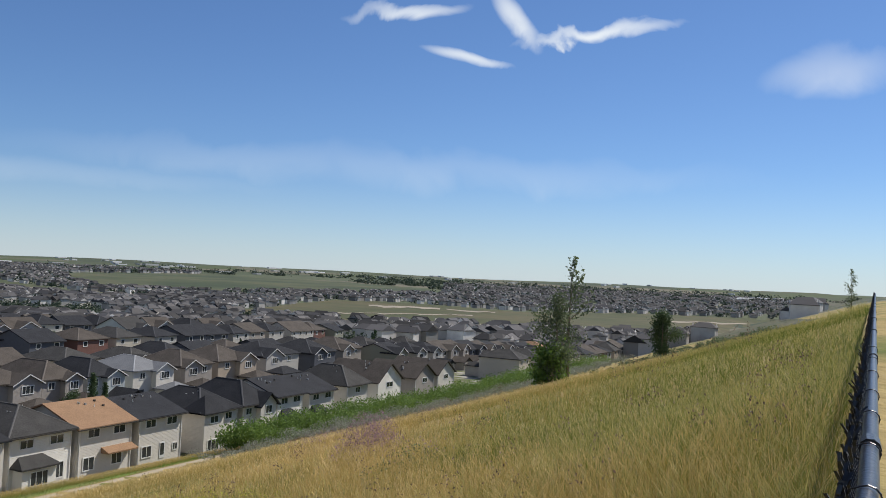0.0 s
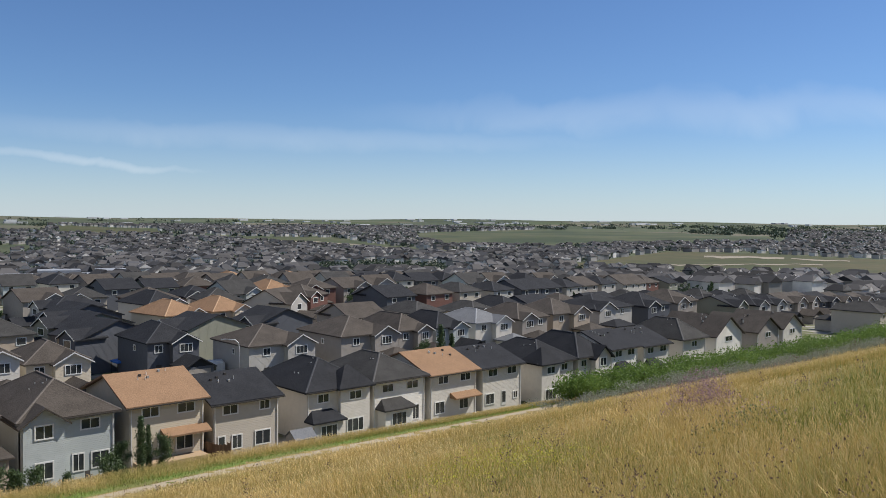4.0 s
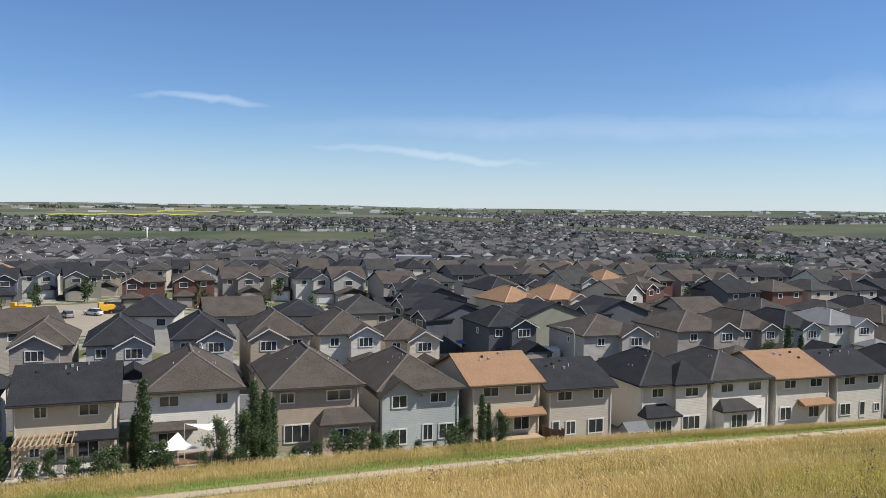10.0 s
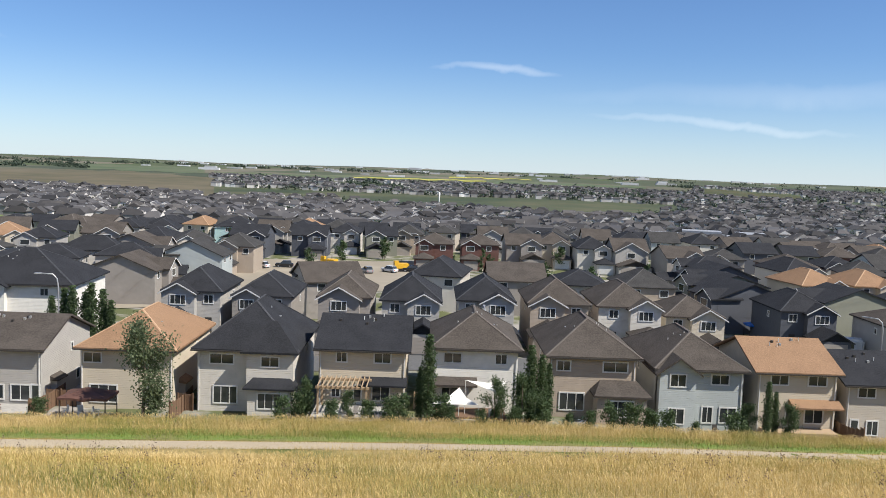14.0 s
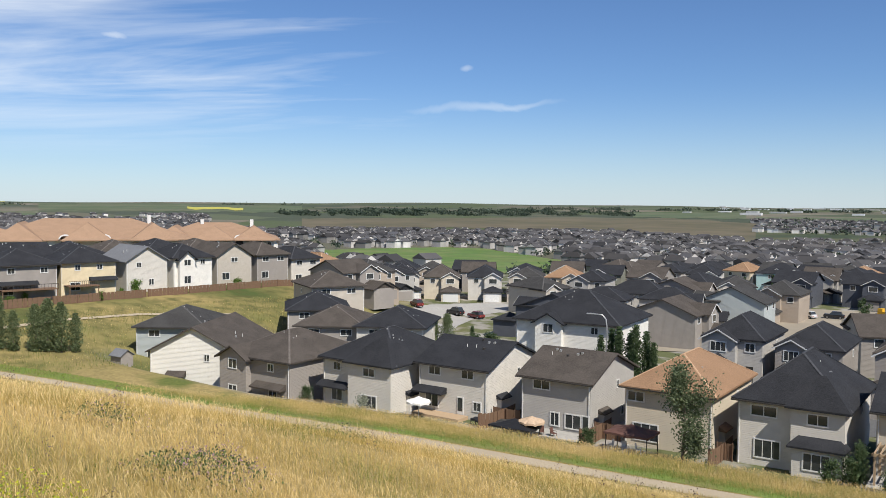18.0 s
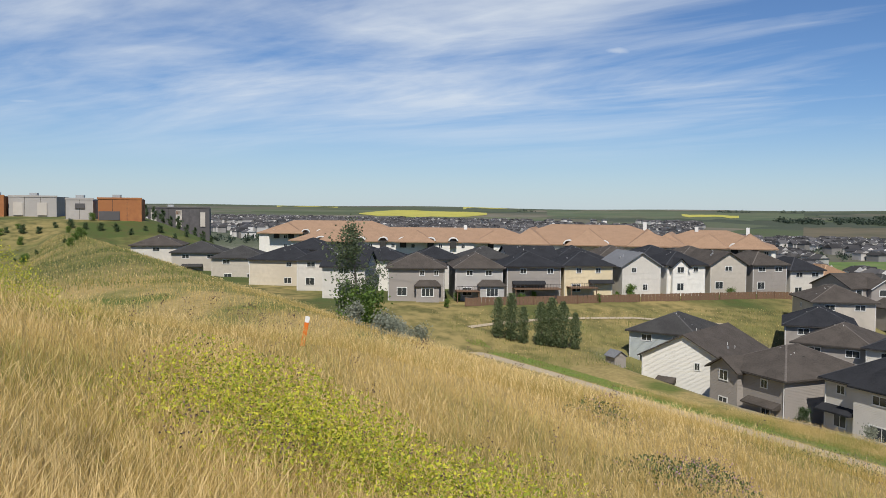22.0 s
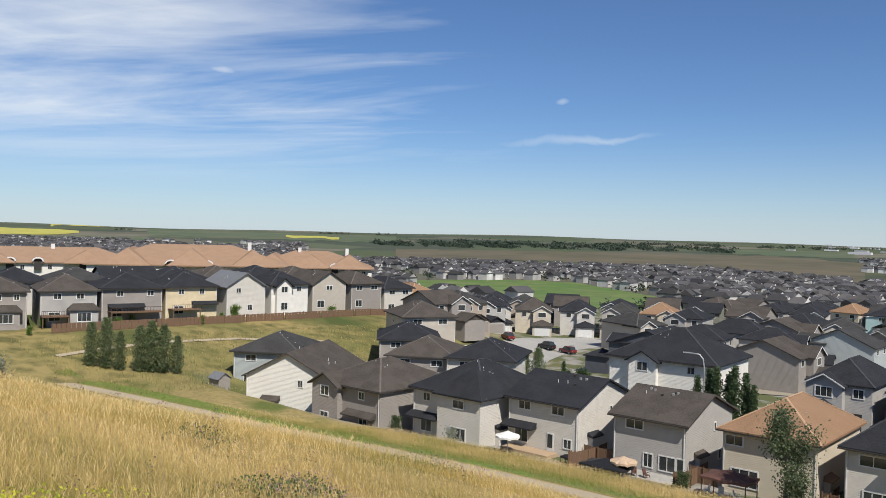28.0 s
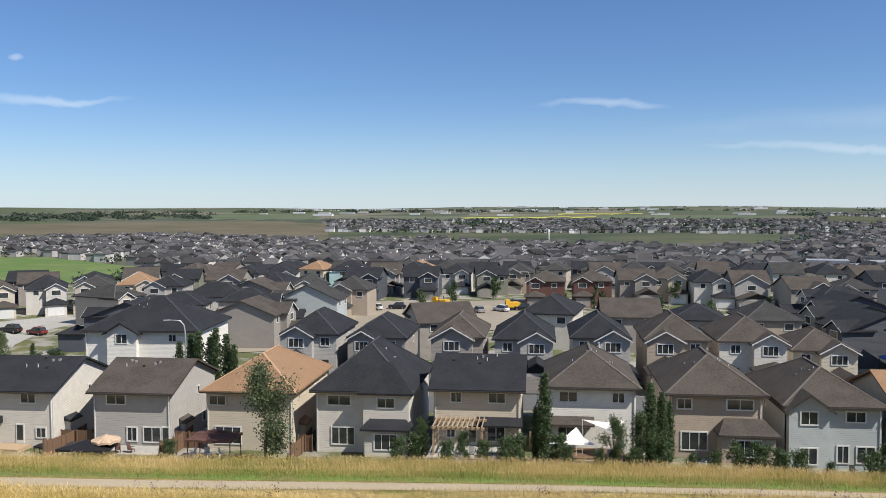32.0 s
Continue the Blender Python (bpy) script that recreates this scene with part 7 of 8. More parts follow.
def stone(x, y, r):
    bm = bmesh.new()
    bmesh.ops.create_icosphere(bm, subdivisions=2, radius=r)
    for v in bm.verts:
        k = 1 + 0.35 * noise.noise(v.co * 3 / r)
        v.co = Vector((v.co.x * 1.2 * k, v.co.y * 0.8 * k, v.co.z * 0.9 * k))
    me = bpy.data.meshes.new("stone")
    bm.to_mesh(me)
    bm.free()
    me.materials.append(STONE)
    ob = new("stone", me)
    ob.location = (x, y, h1(x, y) + r * 0.55)
    return tagged(ob, "pale grey stone lying in the grass", "stone")


WHITEP = material("white_plastic", (0.80, 0.79, 0.76), 0.5, scale=5)
REDP = material("red_band", (0.45, 0.06, 0.04), 0.5, scale=5)
ORANGEP = material("orange_plastic", (0.75, 0.18, 0.02), 0.5, (0.62, 0.15, 0.02), 5)
marker_post(-24.96, -2.92, 1.20, (0, 0), WHITEP, ((0.90, 0.95, REDP), (0.965, 0.99, REDP)), "white marker post with red bands in tall grass")
stone(3.36, 2.84, 0.10)
marker_post(-26.5, 5.25, 0.74, (0, 10), ORANGEP, ((0.80, 1.01, WHITEP),), "leaning orange marker post with a white top")


# ---- trees at the western end of the fence ----
big = tagged(tree(4.1, 0.95, 15000, 0.055, leaf_mat("fence_poplar_leaf", (0.10, 0.15, 0.06), (0.23, 0.29, 0.13), trans=0.4), "poplar", bare=0.08), "leafy young poplar beside the fence end", "tree")
placed(big, -5 + 14.2 * math.sin(radians(-104.2)), 14.2 * math.cos(radians(-104.2)), -2.1, 40)


def near_branch():
    e = base_empty("poplar", -9.2, -1.20, -1.6)
    bm = bmesh.new()
    limb(bm, (0, 0, 0), (0.05, 0, 2.0), 0.035, 0.022, 8)
    limb(bm, (0.05, 0, 2.0), (0.0, 0.05, 3.6), 0.022, 0.008, 8)
    part("trunk", bm, BARK, e)
    tw = []
    for z0, z1, out, side in ((1.5, 2.25, 0.50, 0.3), (1.9, 2.55, 0.58, -0.1), (2.15, 2.75, 0.52, 0.2), (2.4, 3.0, 0.38, -0.2), (1.3, 1.95, 0.30, 0.1), (2.6, 3.3, 0.3, 0.2)):
        a, b = Vector((0.04, 0, z0)), Vector((0.25 + side, out, z1))
        bm = bmesh.new()
        limb(bm, a, b, 0.010, 0.003, 5)
        part("twig", bm, BARK, e)
        tw += [a.lerp(b, f) for f in (0.45, 0.6, 0.7, 0.8, 0.88, 0.95, 1.0)]
    for c in tw:
        for _ in range(3):
            p = c + Vector(NR.normal(size=3) * 0.055)
            bm = bmesh.new()
            s = NR.uniform(0.034, 0.052)
            q = Euler(NR.uniform(0, 6.28, 3)).to_matrix()
            ring = [(1.15, 0), (0.75, 0.42), (0.1, 0.85), (-0.55, 0.75), (-0.85, 0.0), (-0.55, -0.75), (0.1, -0.85), (0.75, -0.42)]
            top = [bm.verts.new(p + q @ Vector((u * s, v * s, abs(v) * s * 0.25))) for u, v in ring]
            mid = bm.verts.new(p)
            for k in range(8):
                bm.faces.new((mid, top[k], top[(k + 1) % 8]))
            part("leaf", bm, LEAFN, e)
    return tagged(e, "young poplar with large round leaves behind the fence", "tree")


LEAFN = leaf_mat("round_leaf", (0.075, 0.12, 0.04), (0.17, 0.22, 0.085), trans=0.4)
near_branch()


# ---- gardens ----
LAMPS = ((-48.8, 100.5, 11.0, 200), (55.0, 110.0, 8.6, 150), (2.1, 103.8, 7.0, 90), (-30, 205, 9, 0), (-8, 215, 9, 180), (-60, 212, 9, 0))
CARS = (
    (-117.4, 138.7, 70, (0.7, 0.7, 0.68), "white sport utility car parked on the street", 1.0), (-106.4, 137, 10, (0.42, 0.43, 0.45), "silver estate car driving up the street", 0.6),
    (-120.8, 151.1, 40, (0.66, 0.66, 0.66), "pale saloon car parked on a driveway", 0.0), (-123.3, 161, 60, (0.16, 0.03, 0.03), "dark red car parked on a driveway", 0.8),
    (-114.0, 163.5, 80, (0.02, 0.02, 0.022), "black car parked on the street", 0.8), (-108.0, 163, 75, (0.025, 0.025, 0.03), "dark car parked on the street", 0.2),
    (49.4, 147, 60, (0.04, 0.045, 0.05), "dark car parked on a driveway", 0.4), (-30, 204, 80, (0.3, 0.3, 0.31), "grey car parked on a street", 0.3), (-78, 206, 20, (0.05, 0.05, 0.06), "dark car parked on a street", 0.3),
)
CAMPER = (57.0, 127.0, 70)
TENT = (50.0, 140.0)
def wood_fence(x0, y0, x1, y1, h=1.7, mat=None, label="stained wooden board fence between gardens"):
    L_ = math.hypot(x1 - x0, y1 - y0)
    e = base_empty("wooden_fence", (x0 + x1) / 2, (y0 + y1) / 2, 0)
    ang = math.atan2(y1 - y0, x1 - x0)
    n = max(3, int(L_ / 0.8))
    z0 = h1(x0, y0)
    for i in range(n):
        f = (i + 0.5) / n
        z = h1(x0 + (x1 - x0) * f, y0 + (y1 - y0) * f)
        u = -L_ / 2 + L_ * f
        part("board", boxes((u - L_ / n * 0.47, u + L_ / n * 0.47, -0.012, 0.012, z - 0.1, z + h + 0.03 * math.sin(i * 5))), mat or WOOD, e)
    for f in (0.02, 0.5, 0.98):
        z = h1(x0 + (x1 - x0) * f, y0 + (y1 - y0) * f)
        u = -L_ / 2 + L_ * f
        part("post", boxes((u - 0.05, u + 0.05, -0.11, -0.013, z - 0.4, z + h + 0.1)), mat or WOOD, e)
    e.rotation_euler[2] = ang
    return tagged(e, label, "fence", "garden fences")


for x in (-41.6, -53.6, -28.6):
    wood_fence(x, 77.5, x - 0.2, 86)
wood_fence(-17.6, 82.6, -16.4, 82.8)
wood_fence(-29.4, 83.0, -27.8, 82.8)
wood_fence(-42.6, 83.5, -39.6, 83.5)
wood_fence(-55.2, 83.4, -51.6, 83.4)
wood_fence(-6.0, 83.5, -5.0, 83.6, mat=PALEWOOD, label="pale wooden board fence between gardens")
wood_fence(36.6, 77.8, 36.7, 86)
wood_fence(-50.5, 101.0, -42.5, 101.5)
for i in range(8):
    wood_fence(-149.5 + i * 0.5, 66 + i * 9.6, -149 + i * 0.5, 75.4 + i * 9.6, 1.5)


def pergola(x0, x1, y0, y1, h):
    g = h1((x0 + x1) / 2, (y0 + y1) / 2)
    e = base_empty("pergola", (x0 + x1) / 2, (y0 + y1) / 2, g)
    w, d = (x1 - x0) / 2, (y1 - y0) / 2
    for sx in (-1, 1):
        for sy in (-1, 1):
            part("post", boxes((sx * w * 0.9 - 0.09, sx * w * 0.9 + 0.09, sy * d * 0.9 - 0.09, sy * d * 0.9 + 0.09, -0.4, h - 0.004)), PALEWOOD, e)
    for sy in (-1, 1):
        part("beam", boxes((-w, w, sy * d * 0.9 - 0.14, sy * d * 0.9 - 0.06, h, h + 0.22)), PALEWOOD, e)
        part("beam", boxes((-w, w, sy * d * 0.9 + 0.06, sy * d * 0.9 + 0.14, h, h + 0.22)), PALEWOOD, e)
    for i in range(11):
        x = -w + 2 * w * (i + 0.5) / 11
        part("rafter", boxes((x - 0.035, x + 0.035, -d * 1.15, d * 1.1, h + 0.224, h + 0.40)), PALEWOOD, e)
    return tagged(e, "pale timber pergola over a garden patio", "pergola")


pergola(-15.3, -10.2, 79.0, 82.6, 3.1)


def slab(name, x0, x1, y0, y1, up, mat, label, cat):
    z = max(h1(x0, y0), h1(x1, y0), h1(x0, y1), h1(x1, y1)) + up
    bm = boxes((x0, x1, y0, y1, z - 2.2, z))
    me = bpy.data.meshes.new(name)
    bm.to_mesh(me)
    bm.free()
    me.materials.append(mat)
    return tagged(new(name, me), label, cat)


slab("patio", -15.6, -8.6, 78.2, 82.9, 0.05, CONC, "pale concrete garden patio beneath the pergola", "patio")
slab("deck", -3.8, 3.0, 79.5, 82.9, 0.25, WOOD, "brown timber deck behind the house", "deck")
slab("deck", 28.6, 35.8, 81.0, 82.9, 0.5, PALEWOOD, "pale timber deck behind the house", "deck")
slab("patio", -50.6, -43.2, 79.8, 82.9, 0.1, CONC, "concrete patio behind the house", "patio")
slab("deck", -64.6, -58.0, 80.2, 82.4, 0.3, PALEWOOD, "pale deck behind the house", "deck")

CANVAS = material("white_canvas", (0.78, 0.76, 0.71), 0.8, scale=3)
BROWNC = material("brown_canvas", (0.13, 0.065, 0.05), 0.8, (0.10, 0.05, 0.04), 3)
TANC = material("tan_canvas", (0.52, 0.38, 0.26), 0.8, scale=3)
BLACKC = material("black_cover", (0.02, 0.02, 0.022), 0.5, scale=4, bump=0.03, bump_scale=3)


def canopy(name, x, y, w, d, h, peak, mat, label, cat, n=4, up=0.0):
    """A peaked canvas roof with a scalloped edge on thin posts."""
    g = h1(x, y) + up
    e = base_empty(name, x, y, g)
    bm = bmesh.new()
    rim = []
    k = n * 4
    for i in range(k):
        a = 2 * math.pi * i / k + math.pi / n
        q = math.cos(math.pi / n) / math.cos((a + math.pi / n) % (2 * math.pi / n) - math.pi / n)
        sag = 0.12 if i % 4 == 2 else 0.0
        rim.append((w / 2 * 1.41 * q * math.cos(a) if n == 4 else w / 2 * math.cos(a), d / 2 * 1.41 * q * math.sin(a) if n == 4 else d / 2 * math.sin(a), h - sag))
    top = bm.verts.new((0, 0, h + peak))
    ring = [bm.verts.new(p) for p in rim]
    midr = [bm.verts.new((p[0] * 0.5, p[1] * 0.5, h + peak * 0.42)) for p in rim]
    low = [bm.verts.new((p[0], p[1], p[2] - 0.22)) for p in rim]
    for i in range(k):
        j = (i + 1) % k
        bm.faces.new((ring[i], ring[j], midr[j], midr[i]))
        bm.faces.new((midr[i], midr[j], top))
        bm.faces.new((low[i], low[j], ring[j], ring[i]))
    part("canopy", bm, mat, e)
    if n == 4:
        for sx in (-1, 1):
            for sy in (-1, 1):
                part("post", boxes((sx * w * 0.46 - 0.04, sx * w * 0.46 + 0.04, sy * d * 0.46 - 0.04, sy * d * 0.46 + 0.04, -0.3, h)), DARKTRIM, e)
    else:
        part("pole", boxes((-0.03, 0.03, -0.03, 0.03, -0.3, h + peak)), TRIM, e)
    return tagged(e, label, cat)


canopy("gazebo", -36.6, 79.0, 4.6, 3.2, 2.2, 0.7, BROWNC, "brown canvas gazebo in a back garden", "gazebo")
canopy("parasol", -62.4, 78.6, 2.8, 2.8, 2.0, 0.55, CANVAS, "open white garden parasol", "parasol", 8)
canopy("parasol", -47.9, 79.2, 2.8, 2.8, 1.7, 0.5, TANC, "open tan garden parasol", "parasol", 8)
canopy("covered_hot_tub", -49.6, 78.6, 5.0, 2.8, 1.0, 0.7, BLACKC, "black tarpaulin over garden furniture", "cover")
canopy("covered_barbecue", -54.8, 79.8, 1.9, 1.0, 0.9, 0.3, BLACKC, "black cover over a barbecue", "cover")


def shade_sail(x, y, pts, label):
    g = h1(x, y)
    e = base_empty("shade_sail", x, y, g)
    bm = bmesh.new()
    n = 8
    a, b, c = (Vector(p) for p in pts)
    grid = {}
    for i in range(n + 1):
        for j in range(n + 1 - i):
            p = a + (b - a) * (i / n) + (c - a) * (j / n)
            k = 1 - i / n - j / n
            cent = (a + b + c) / 3
            p = p.lerp(cent, 0.20 * (1 - abs(max(k, i / n, j / n) - 0.5) * 2))
            p.z -= 0.25 * (1 - max(k, i / n, j / n))
            grid[i, j] = bm.verts.new(p)
    for i in range(n):
        for j in range(n - i):
            bm.faces.new((grid[i, j], grid[i + 1, j], grid[i, j + 1]))
            if j < n - i - 1:
                bm.faces.new((grid[i + 1, j], grid[i + 1, j + 1], grid[i, j + 1]))
    part("sail", bm, CANVAS, e)
    for p in pts:
        part("pole", boxes((p[0] - 0.035, p[0] + 0.035, p[1] - 0.035, p[1] + 0.035, -0.3, p[2])), TRIM, e)
    return tagged(e, label, "shade sail")


shade_sail(-2.0, 79.0, ((-2.3, -1.0, 1.8), (2.2, -0.6, 1.7), (0.4, 1.0, 2.9)), "white triangular shade sail over a patio")
shade_sail(1.0, 80.2, ((-2.0, 0.6, 3.6), (1.6, -0.8, 2.6), (2.0, 1.6, 3.4)), "white triangular shade sail over a patio")


def chair(x, y, turn, mat, name="garden_chair", label="white plastic garden chair on a patio", recline=12):
    e = base_empty(name, x, y, h1(x, y) + 0.12)
    part("seat", boxes((-0.25, 0.25, -0.25, 0.25, 0.40, 0.45)), mat, e)
    bm = boxes((-0.25, 0.25, -0.025, 0.025, 0, 0.55))
    bmesh.ops.transform(bm, matrix=Matrix.Translation((0, 0.24, 0.45)) @ Matrix.Rotation(radians(-recline), 4, "X"), verts=bm.verts)
    part("backrest", bm, mat, e)
    for sx in (-0.22, 0.22):
        for sy in (-0.22, 0.22):
            part("leg", boxes((sx - 0.02, sx + 0.02, sy - 0.02, sy + 0.02, -0.1, 0.4)), mat, e)
        part("armrest", boxes((sx - 0.025, sx + 0.025, -0.24, 0.24, 0.62, 0.66)), mat, e)
    e.rotation_euler[2] = radians(turn)
    return tagged(e, label, "chair", "garden chairs")


for x, y, t_, m in ((-12.4, 79.6, 20, GREYST), (-11.5, 79.6, -10, GREYST), (-13.3, 79.8, 60, TRIM), (-37.0, 78.2, 30, TRIM), (-38.6, 78.4, -50, TRIM), (-35.4, 77.9, 100, TRIM), (-47.2, 80.2, 30, BROWNC), (-48.8, 80.0, -40, TRIM), (-45.9, 80.4, 80, BROWNC), (23.6, 80.8, 10, DARKTRIM), (25.2, 80.9, -20, DARKTRIM), (1.6, 79.2, 40, TRIM)):
    chair(x, y, t_, m, label="white plastic garden chair on a patio" if m is TRIM else "dark garden chair on a patio")
chair(9.6, 76.6, -60, TRIM, "sun_lounger", "white reclining garden lounger in long grass", 40)


def shed(x, y):
    e = base_empty("garden_shed", x, y, h1(x, y))
    bm = bmesh.new()
    body(bm, -1.2, 1.2, -1, 1, -0.3, 1.5, "x", 0.7)
    part("wall", bm, siding("taupe"), e)
    bm = bmesh.new()
    roof_gable(bm, -1.4, 1.4, -1.25, 1.25, 1.42, 0.9, "x", 0.08)
    part("roof", bm, shingle("pale"), e)
    return tagged(e, "small garden shed with pale roof", "shed")


shed(45.6, 79.0)
shed(-112.0, 74.0)


# ---- street things ----
LAMPM = material("lamp_grey", (0.5, 0.5, 0.5), 0.45, metal=0.5, scale=4)


def street_lamp(x, y, h, turn):
    e = base_empty("street_lamp", x, y, h1(x, y))
    bm = bmesh.new()
    tube(bm, [(0, 0, -0.3), (0, 0, h * 0.85), (0.15, 0, h * 0.95), (0.6, 0, h), (1.8, 0, h * 1.01)], 0.08, 8)
    part("pole", bm, LAMPM, e, shade=True)
    bm = boxes((1.75, 2.6, -0.16, 0.16, h * 1.01 - 0.08, h * 1.01 + 0.08))
    bmesh.ops.bevel(bm, geom=bm.edges[:], offset=0.05, segments=2, affect="EDGES")
    part("lamp_head", bm, LAMPM, e)
    e.rotation_euler[2] = radians(turn)
    return tagged(e, "grey street lamp with a curved arm", "street lamp", "street lamps")


for x, y, h, t_ in LAMPS:
    street_lamp(x, y, h, t_)

TYRE = material("tyre", (0.02, 0.02, 0.02), 0.85, scale=9)
RIM = material("wheel_rim", (0.4, 0.4, 0.42), 0.35, metal=0.8, scale=5)


def car(x, y, turn, col, label, tall=0.0):
    e = base_empty("car", x, y, h1(x, y) + 0.08)
    paint = material("paint_" + label.split()[0], col, 0.25, tuple(c * 0.9 for c in col), 1.0, spec=0.6)
    bm = boxes((-0.9, 0.9, -2.2, 2.2, 0.28, 0.92 + tall * 0.2))
    bmesh.ops.bevel(bm, geom=bm.edges[:], offset=0.14, segments=3, affect="EDGES")
    part("body", bm, paint, e)
    bm = bmesh.new()
    z0, z1 = 0.88 + tall * 0.2, 1.45 + tall * 0.35
    solid(bm, [(-0.82, -1.9 + (1 - tall) * 0.3, z0), (0.82, -1.9 + (1 - tall) * 0.3, z0), (0.82, 1.2, z0), (-0.82, 1.2, z0), (-0.66, -1.5, z1), (0.66, -1.5, z1), (0.66, 0.45, z1), (-0.66, 0.45, z1)],
          [(4, 5, 6, 7), (0, 1, 5, 4), (1, 2, 6, 5), (2, 3, 7, 6), (3, 0, 4, 7)])
    part("cabin", bm, GLASS, e)
    part("roof", boxes((-0.68, 0.68, -1.52, 0.47, z1 + 0.003, z1 + 0.06)), paint, e)
    for sx in (-0.82, 0.82):
        for sy in (-1.35, 1.4):
            bm = bmesh.new()
            bmesh.ops.create_cone(bm, cap_ends=True, segments=14, radius1=0.33, radius2=0.33, depth=0.22, matrix=Matrix.Translation((sx, sy, 0.33)) @ Matrix.Rotation(radians(90), 4, "Y"))
            w = part("wheel", bm, TYRE, e)
            bm = bmesh.new()
            bmesh.ops.create_cone(bm, cap_ends=True, segments=10, radius1=0.2, radius2=0.2, depth=0.24, matrix=Matrix.Translation((sx, sy, 0.33)) @ Matrix.Rotation(radians(90), 4, "Y"))
            part("rim", bm, RIM, w)
    for sx in (-0.6, 0.6):
        part("headlight", boxes((sx - 0.2, sx + 0.2, 2.17, 2.215, 0.62, 0.76)), TRIM, e)
        part("tail_light", boxes((sx - 0.15, sx + 0.15, -2.215, -2.17, 0.62, 0.80)), REDP, e)
    e.rotation_euler[2] = radians(turn)
    return tagged(e, label, "car", "parked cars")


for c in CARS:
    car(*c)


def camper(x, y, turn):
    e = base_empty("camper", x, y, h1(x, y) + 0.1)
    bm = boxes((-1.2, 1.2, -4, 3.2, 0.5, 3.0))
    bmesh.ops.bevel(bm, geom=bm.edges[:], offset=0.3, segments=3, affect="EDGES")
    part("body", bm, TRIM, e)
    part("stripe", boxes((-1.21, 1.21, -3.5, 2.8, 1.1, 1.3)), GREYST, e)
    for y0 in (-2.6, -0.6, 1.4):
        for sx in (-1.215, 1.195):
            part("window", boxes((sx, sx + 0.02, y0, y0 + 1.1, 1.6, 2.3)), GLASS, e)
    for y0 in (-0.6, 0.5):
        for sx in (-1.05, 1.05):
            bm = bmesh.new()
            bmesh.ops.create_cone(bm, cap_ends=True, segments=14, radius1=0.36, radius2=0.36, depth=0.24, matrix=Matrix.Translation((sx, y0, 0.36)) @ Matrix.Rotation(radians(90), 4, "Y"))
            part("wheel", bm, TYRE, e)
    e.rotation_euler[2] = radians(turn)
    return tagged(e, "white camper trailer parked in the street", "camper")


camper(*CAMPER)
BLUEC = material("blue_tarp", (0.03, 0.16, 0.55), 0.6, scale=2)
canopy("canopy_tent", *TENT, 3.4, 3.0, 2.2, 0.6, BLUEC, "blue canopy tent over a driveway", "tent")

# ---- landmarks in the distance ----
def cell_tower(x, y, h):
    e = base_empty("cell_tower", x, y, h1(x, y))
    bm = bmesh.new()
    tube(bm, [(0, 0, -1), (0, 0, h * 0.5), (0, 0, h)], 0.75, 8)
    part("pole", bm, TRIM, e, shade=True)
    for i in range(3):
        a = i * 2.094
        part("antenna", boxes((math.cos(a) * 1.3 - 0.3, math.cos(a) * 1.3 + 0.3, math.sin(a) * 1.3 - 0.3, math.sin(a) * 1.3 + 0.3, h - 3, h - 0.5)), TRIM, e)
    return tagged(e, "tall white monopole mast among far houses", "mast")


cell_tower(1.5, 930, 18)


def flats(x, y, w, d, h, turn, mat, label):
    """A flat-roofed block with rows of windows."""
    e = base_empty("apartment_block", x, y, h1(x, y))
    part("wall", boxes((-w / 2, w / 2, -d / 2, d / 2, -2, h)), mat, e)
    part("roof", boxes((-w / 2 - 0.4, w / 2 + 0.4, -d / 2 - 0.4, d / 2 + 0.4, h + 0.004, h + 0.5)), DARKTRIM, e)
    n = int(w / 5)
    for fl in range(int(h / 3.2)):
        for i in range(n):
            window(e, -w / 2 + (i + 0.5) * w / n, 1.7 + fl * 3.2, 2.6, 1.7, -d / 2, lights=1)
    e.rotation_euler[2] = radians(turn)
    return tagged(e, label, "building")


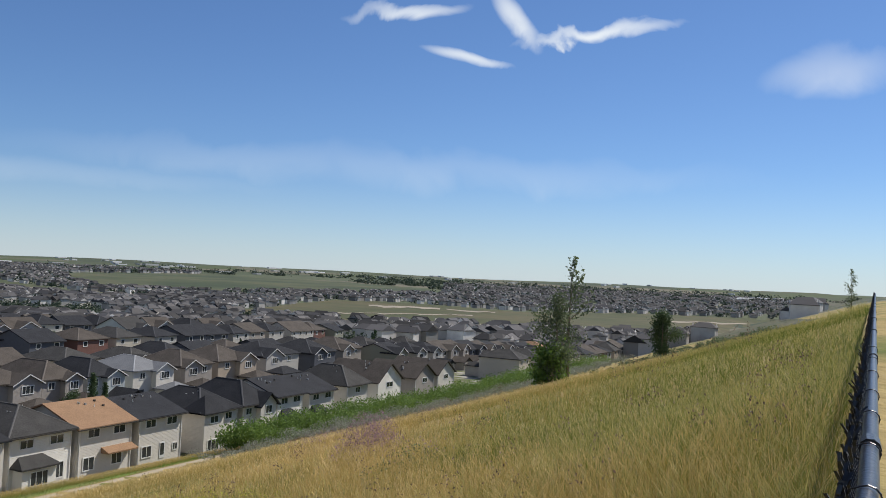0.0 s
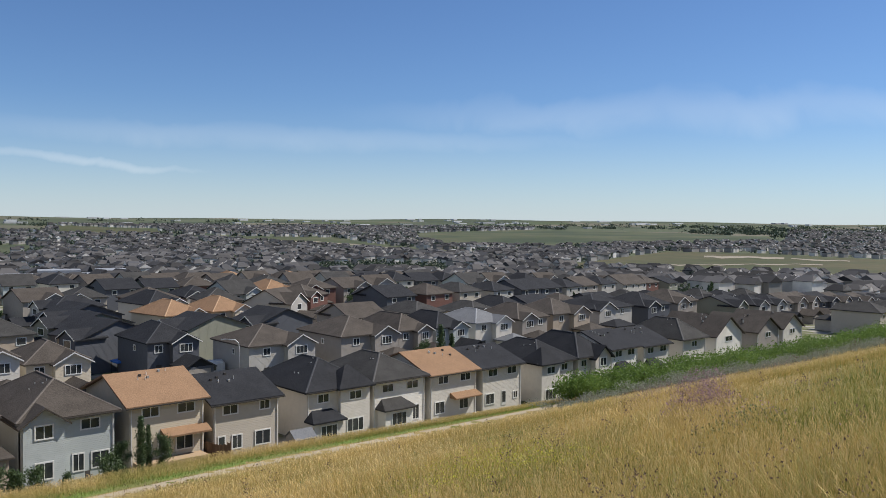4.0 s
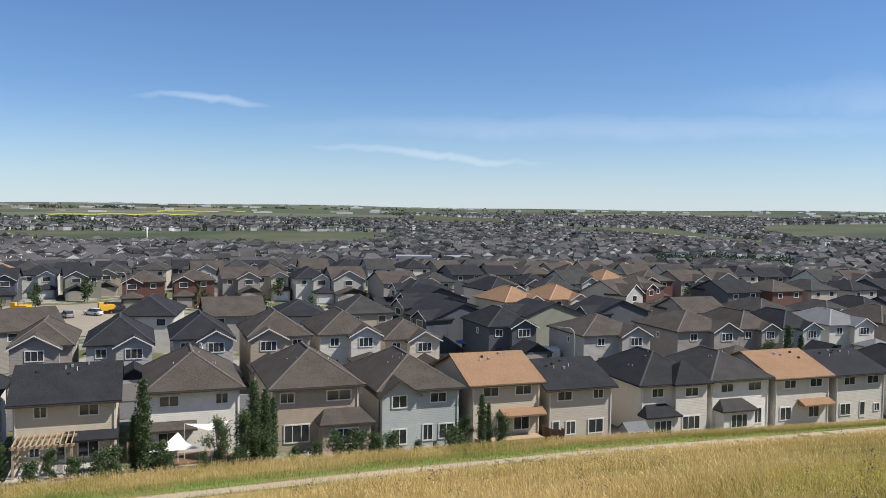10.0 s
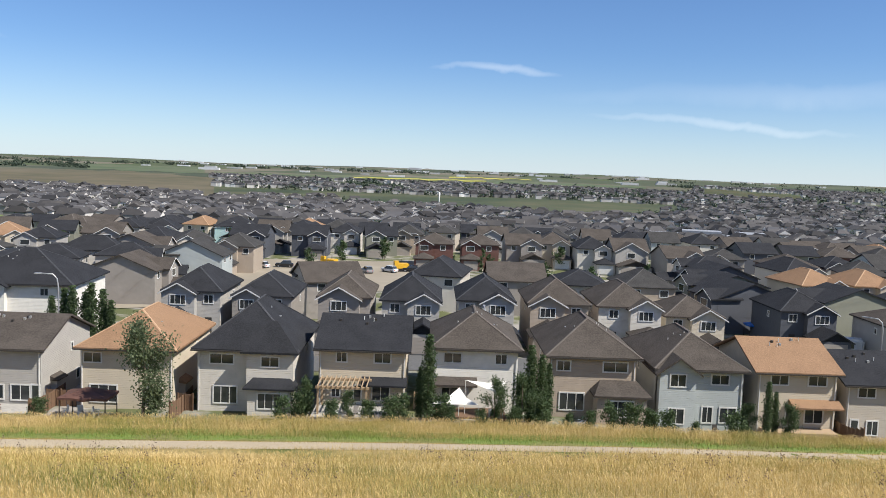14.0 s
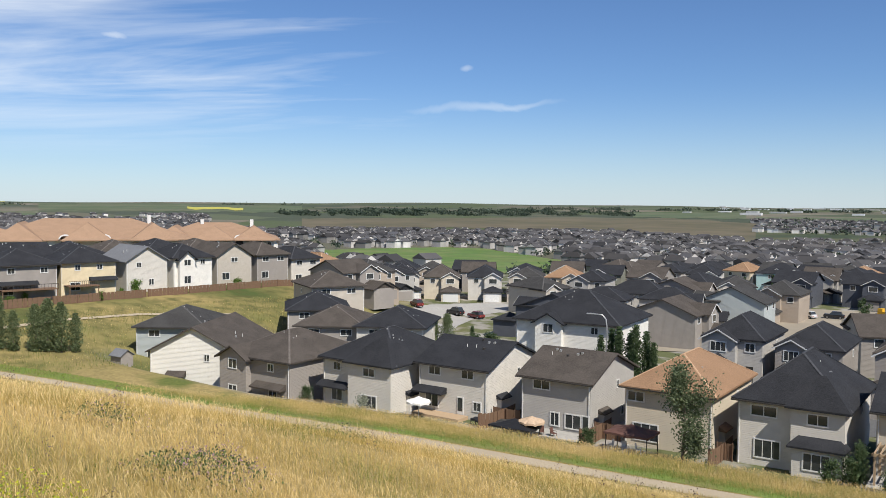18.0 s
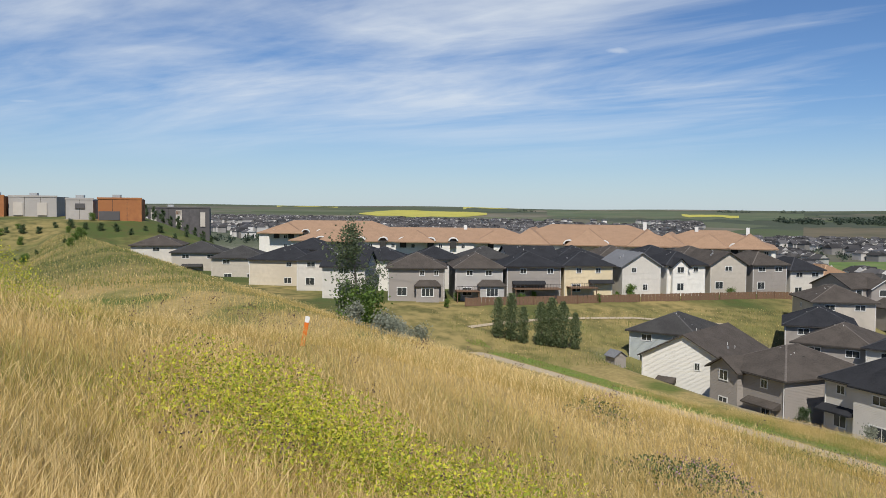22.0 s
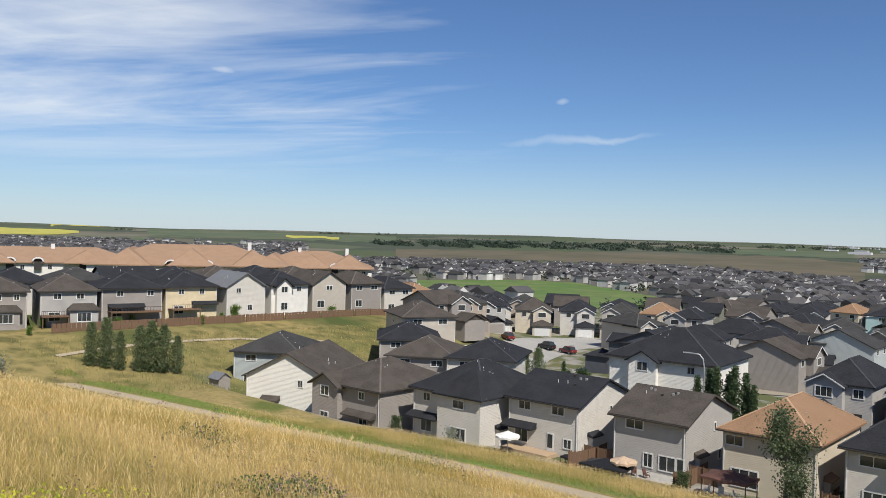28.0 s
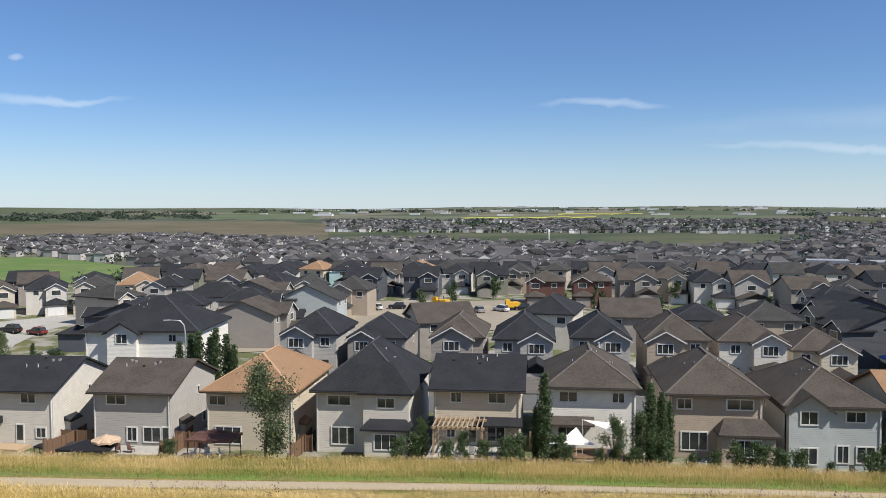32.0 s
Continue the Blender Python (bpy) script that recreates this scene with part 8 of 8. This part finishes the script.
flats(-548, 845, 74, 16, 7.0, 33, SLATE, "dark three-storey apartment block beyond the field")
flats(-483, 610, 20, 14, 5.4, 38, material("red_cladding", (0.30, 0.09, 0.06), 0.8, (0.25, 0.08, 0.05), 0.5), "low red building beyond the field")
flats(-500, 905, 40, 16, 6.6, 28, GREYST, "grey apartment block beyond the field")

e = front_house(-7, 7, -6, 5.9, "black", "teal", rise=3.0, gable=0.4, garage=0.8, label="unfinished house in turquoise building wrap with black roof")
placed(e, -70, 286, h1(-70, 286), 8)

YELLOWP = material("digger_yellow", (0.70, 0.40, 0.03), 0.5, (0.58, 0.32, 0.03), 2)


def digger(x, y, turn):
    e = base_empty("bulldozer", x, y, h1(x, y) + 0.05)
    for sx in (-1.1, 1.1):
        bm = boxes((sx - 0.3, sx + 0.3, -1.8, 1.8, 0, 0.8))
        bmesh.ops.bevel(bm, geom=bm.edges[:], offset=0.2, segments=2, affect="EDGES")
        part("track", bm, TYRE, e)
    part("body", boxes((-1.3, 1.3, -2.0, 0.6, 0.82, 2.0)), YELLOWP, e)
    cab = part("cab", boxes((-1.25, -0.2, 0.604, 1.7, 0.82, 2.7)), YELLOWP, e)
    part("pane", boxes((-1.1, -0.35, 1.702, 1.72, 1.5, 2.5)), GLASS, cab)
    for sx in (-1.2, 1.1):
        part("push_arm", boxes((sx, sx + 0.1, 0.6, 2.6, 0.4, 0.6)), YELLOWP, e)
    part("blade", boxes((-1.7, 1.7, 2.604, 2.8, 0.1, 1.3)), DARKTRIM, e)
    part("exhaust", boxes((0.6, 0.72, -0.6, -0.48, 2.004, 2.9)), DARKTRIM, e)
    e.rotation_euler[2] = radians(turn)
    return tagged(e, "yellow bulldozer on the building site", "bulldozer")


digger(-30.5, 213, 70)
digger(-12.5, 209, 110)
for k in range(9):
    x, y = -46 + k * 5.2, 206 + 3 * math.sin(k * 2.1)
    car(x, y, 60 + 40 * math.sin(k), ((0.5, 0.5, 0.5), (0.05, 0.05, 0.06), (0.3, 0.31, 0.33))[k % 3], ("pale car parked beside the building site", "black pickup parked beside the building site", "grey car parked beside the building site")[k % 3], 0.4)
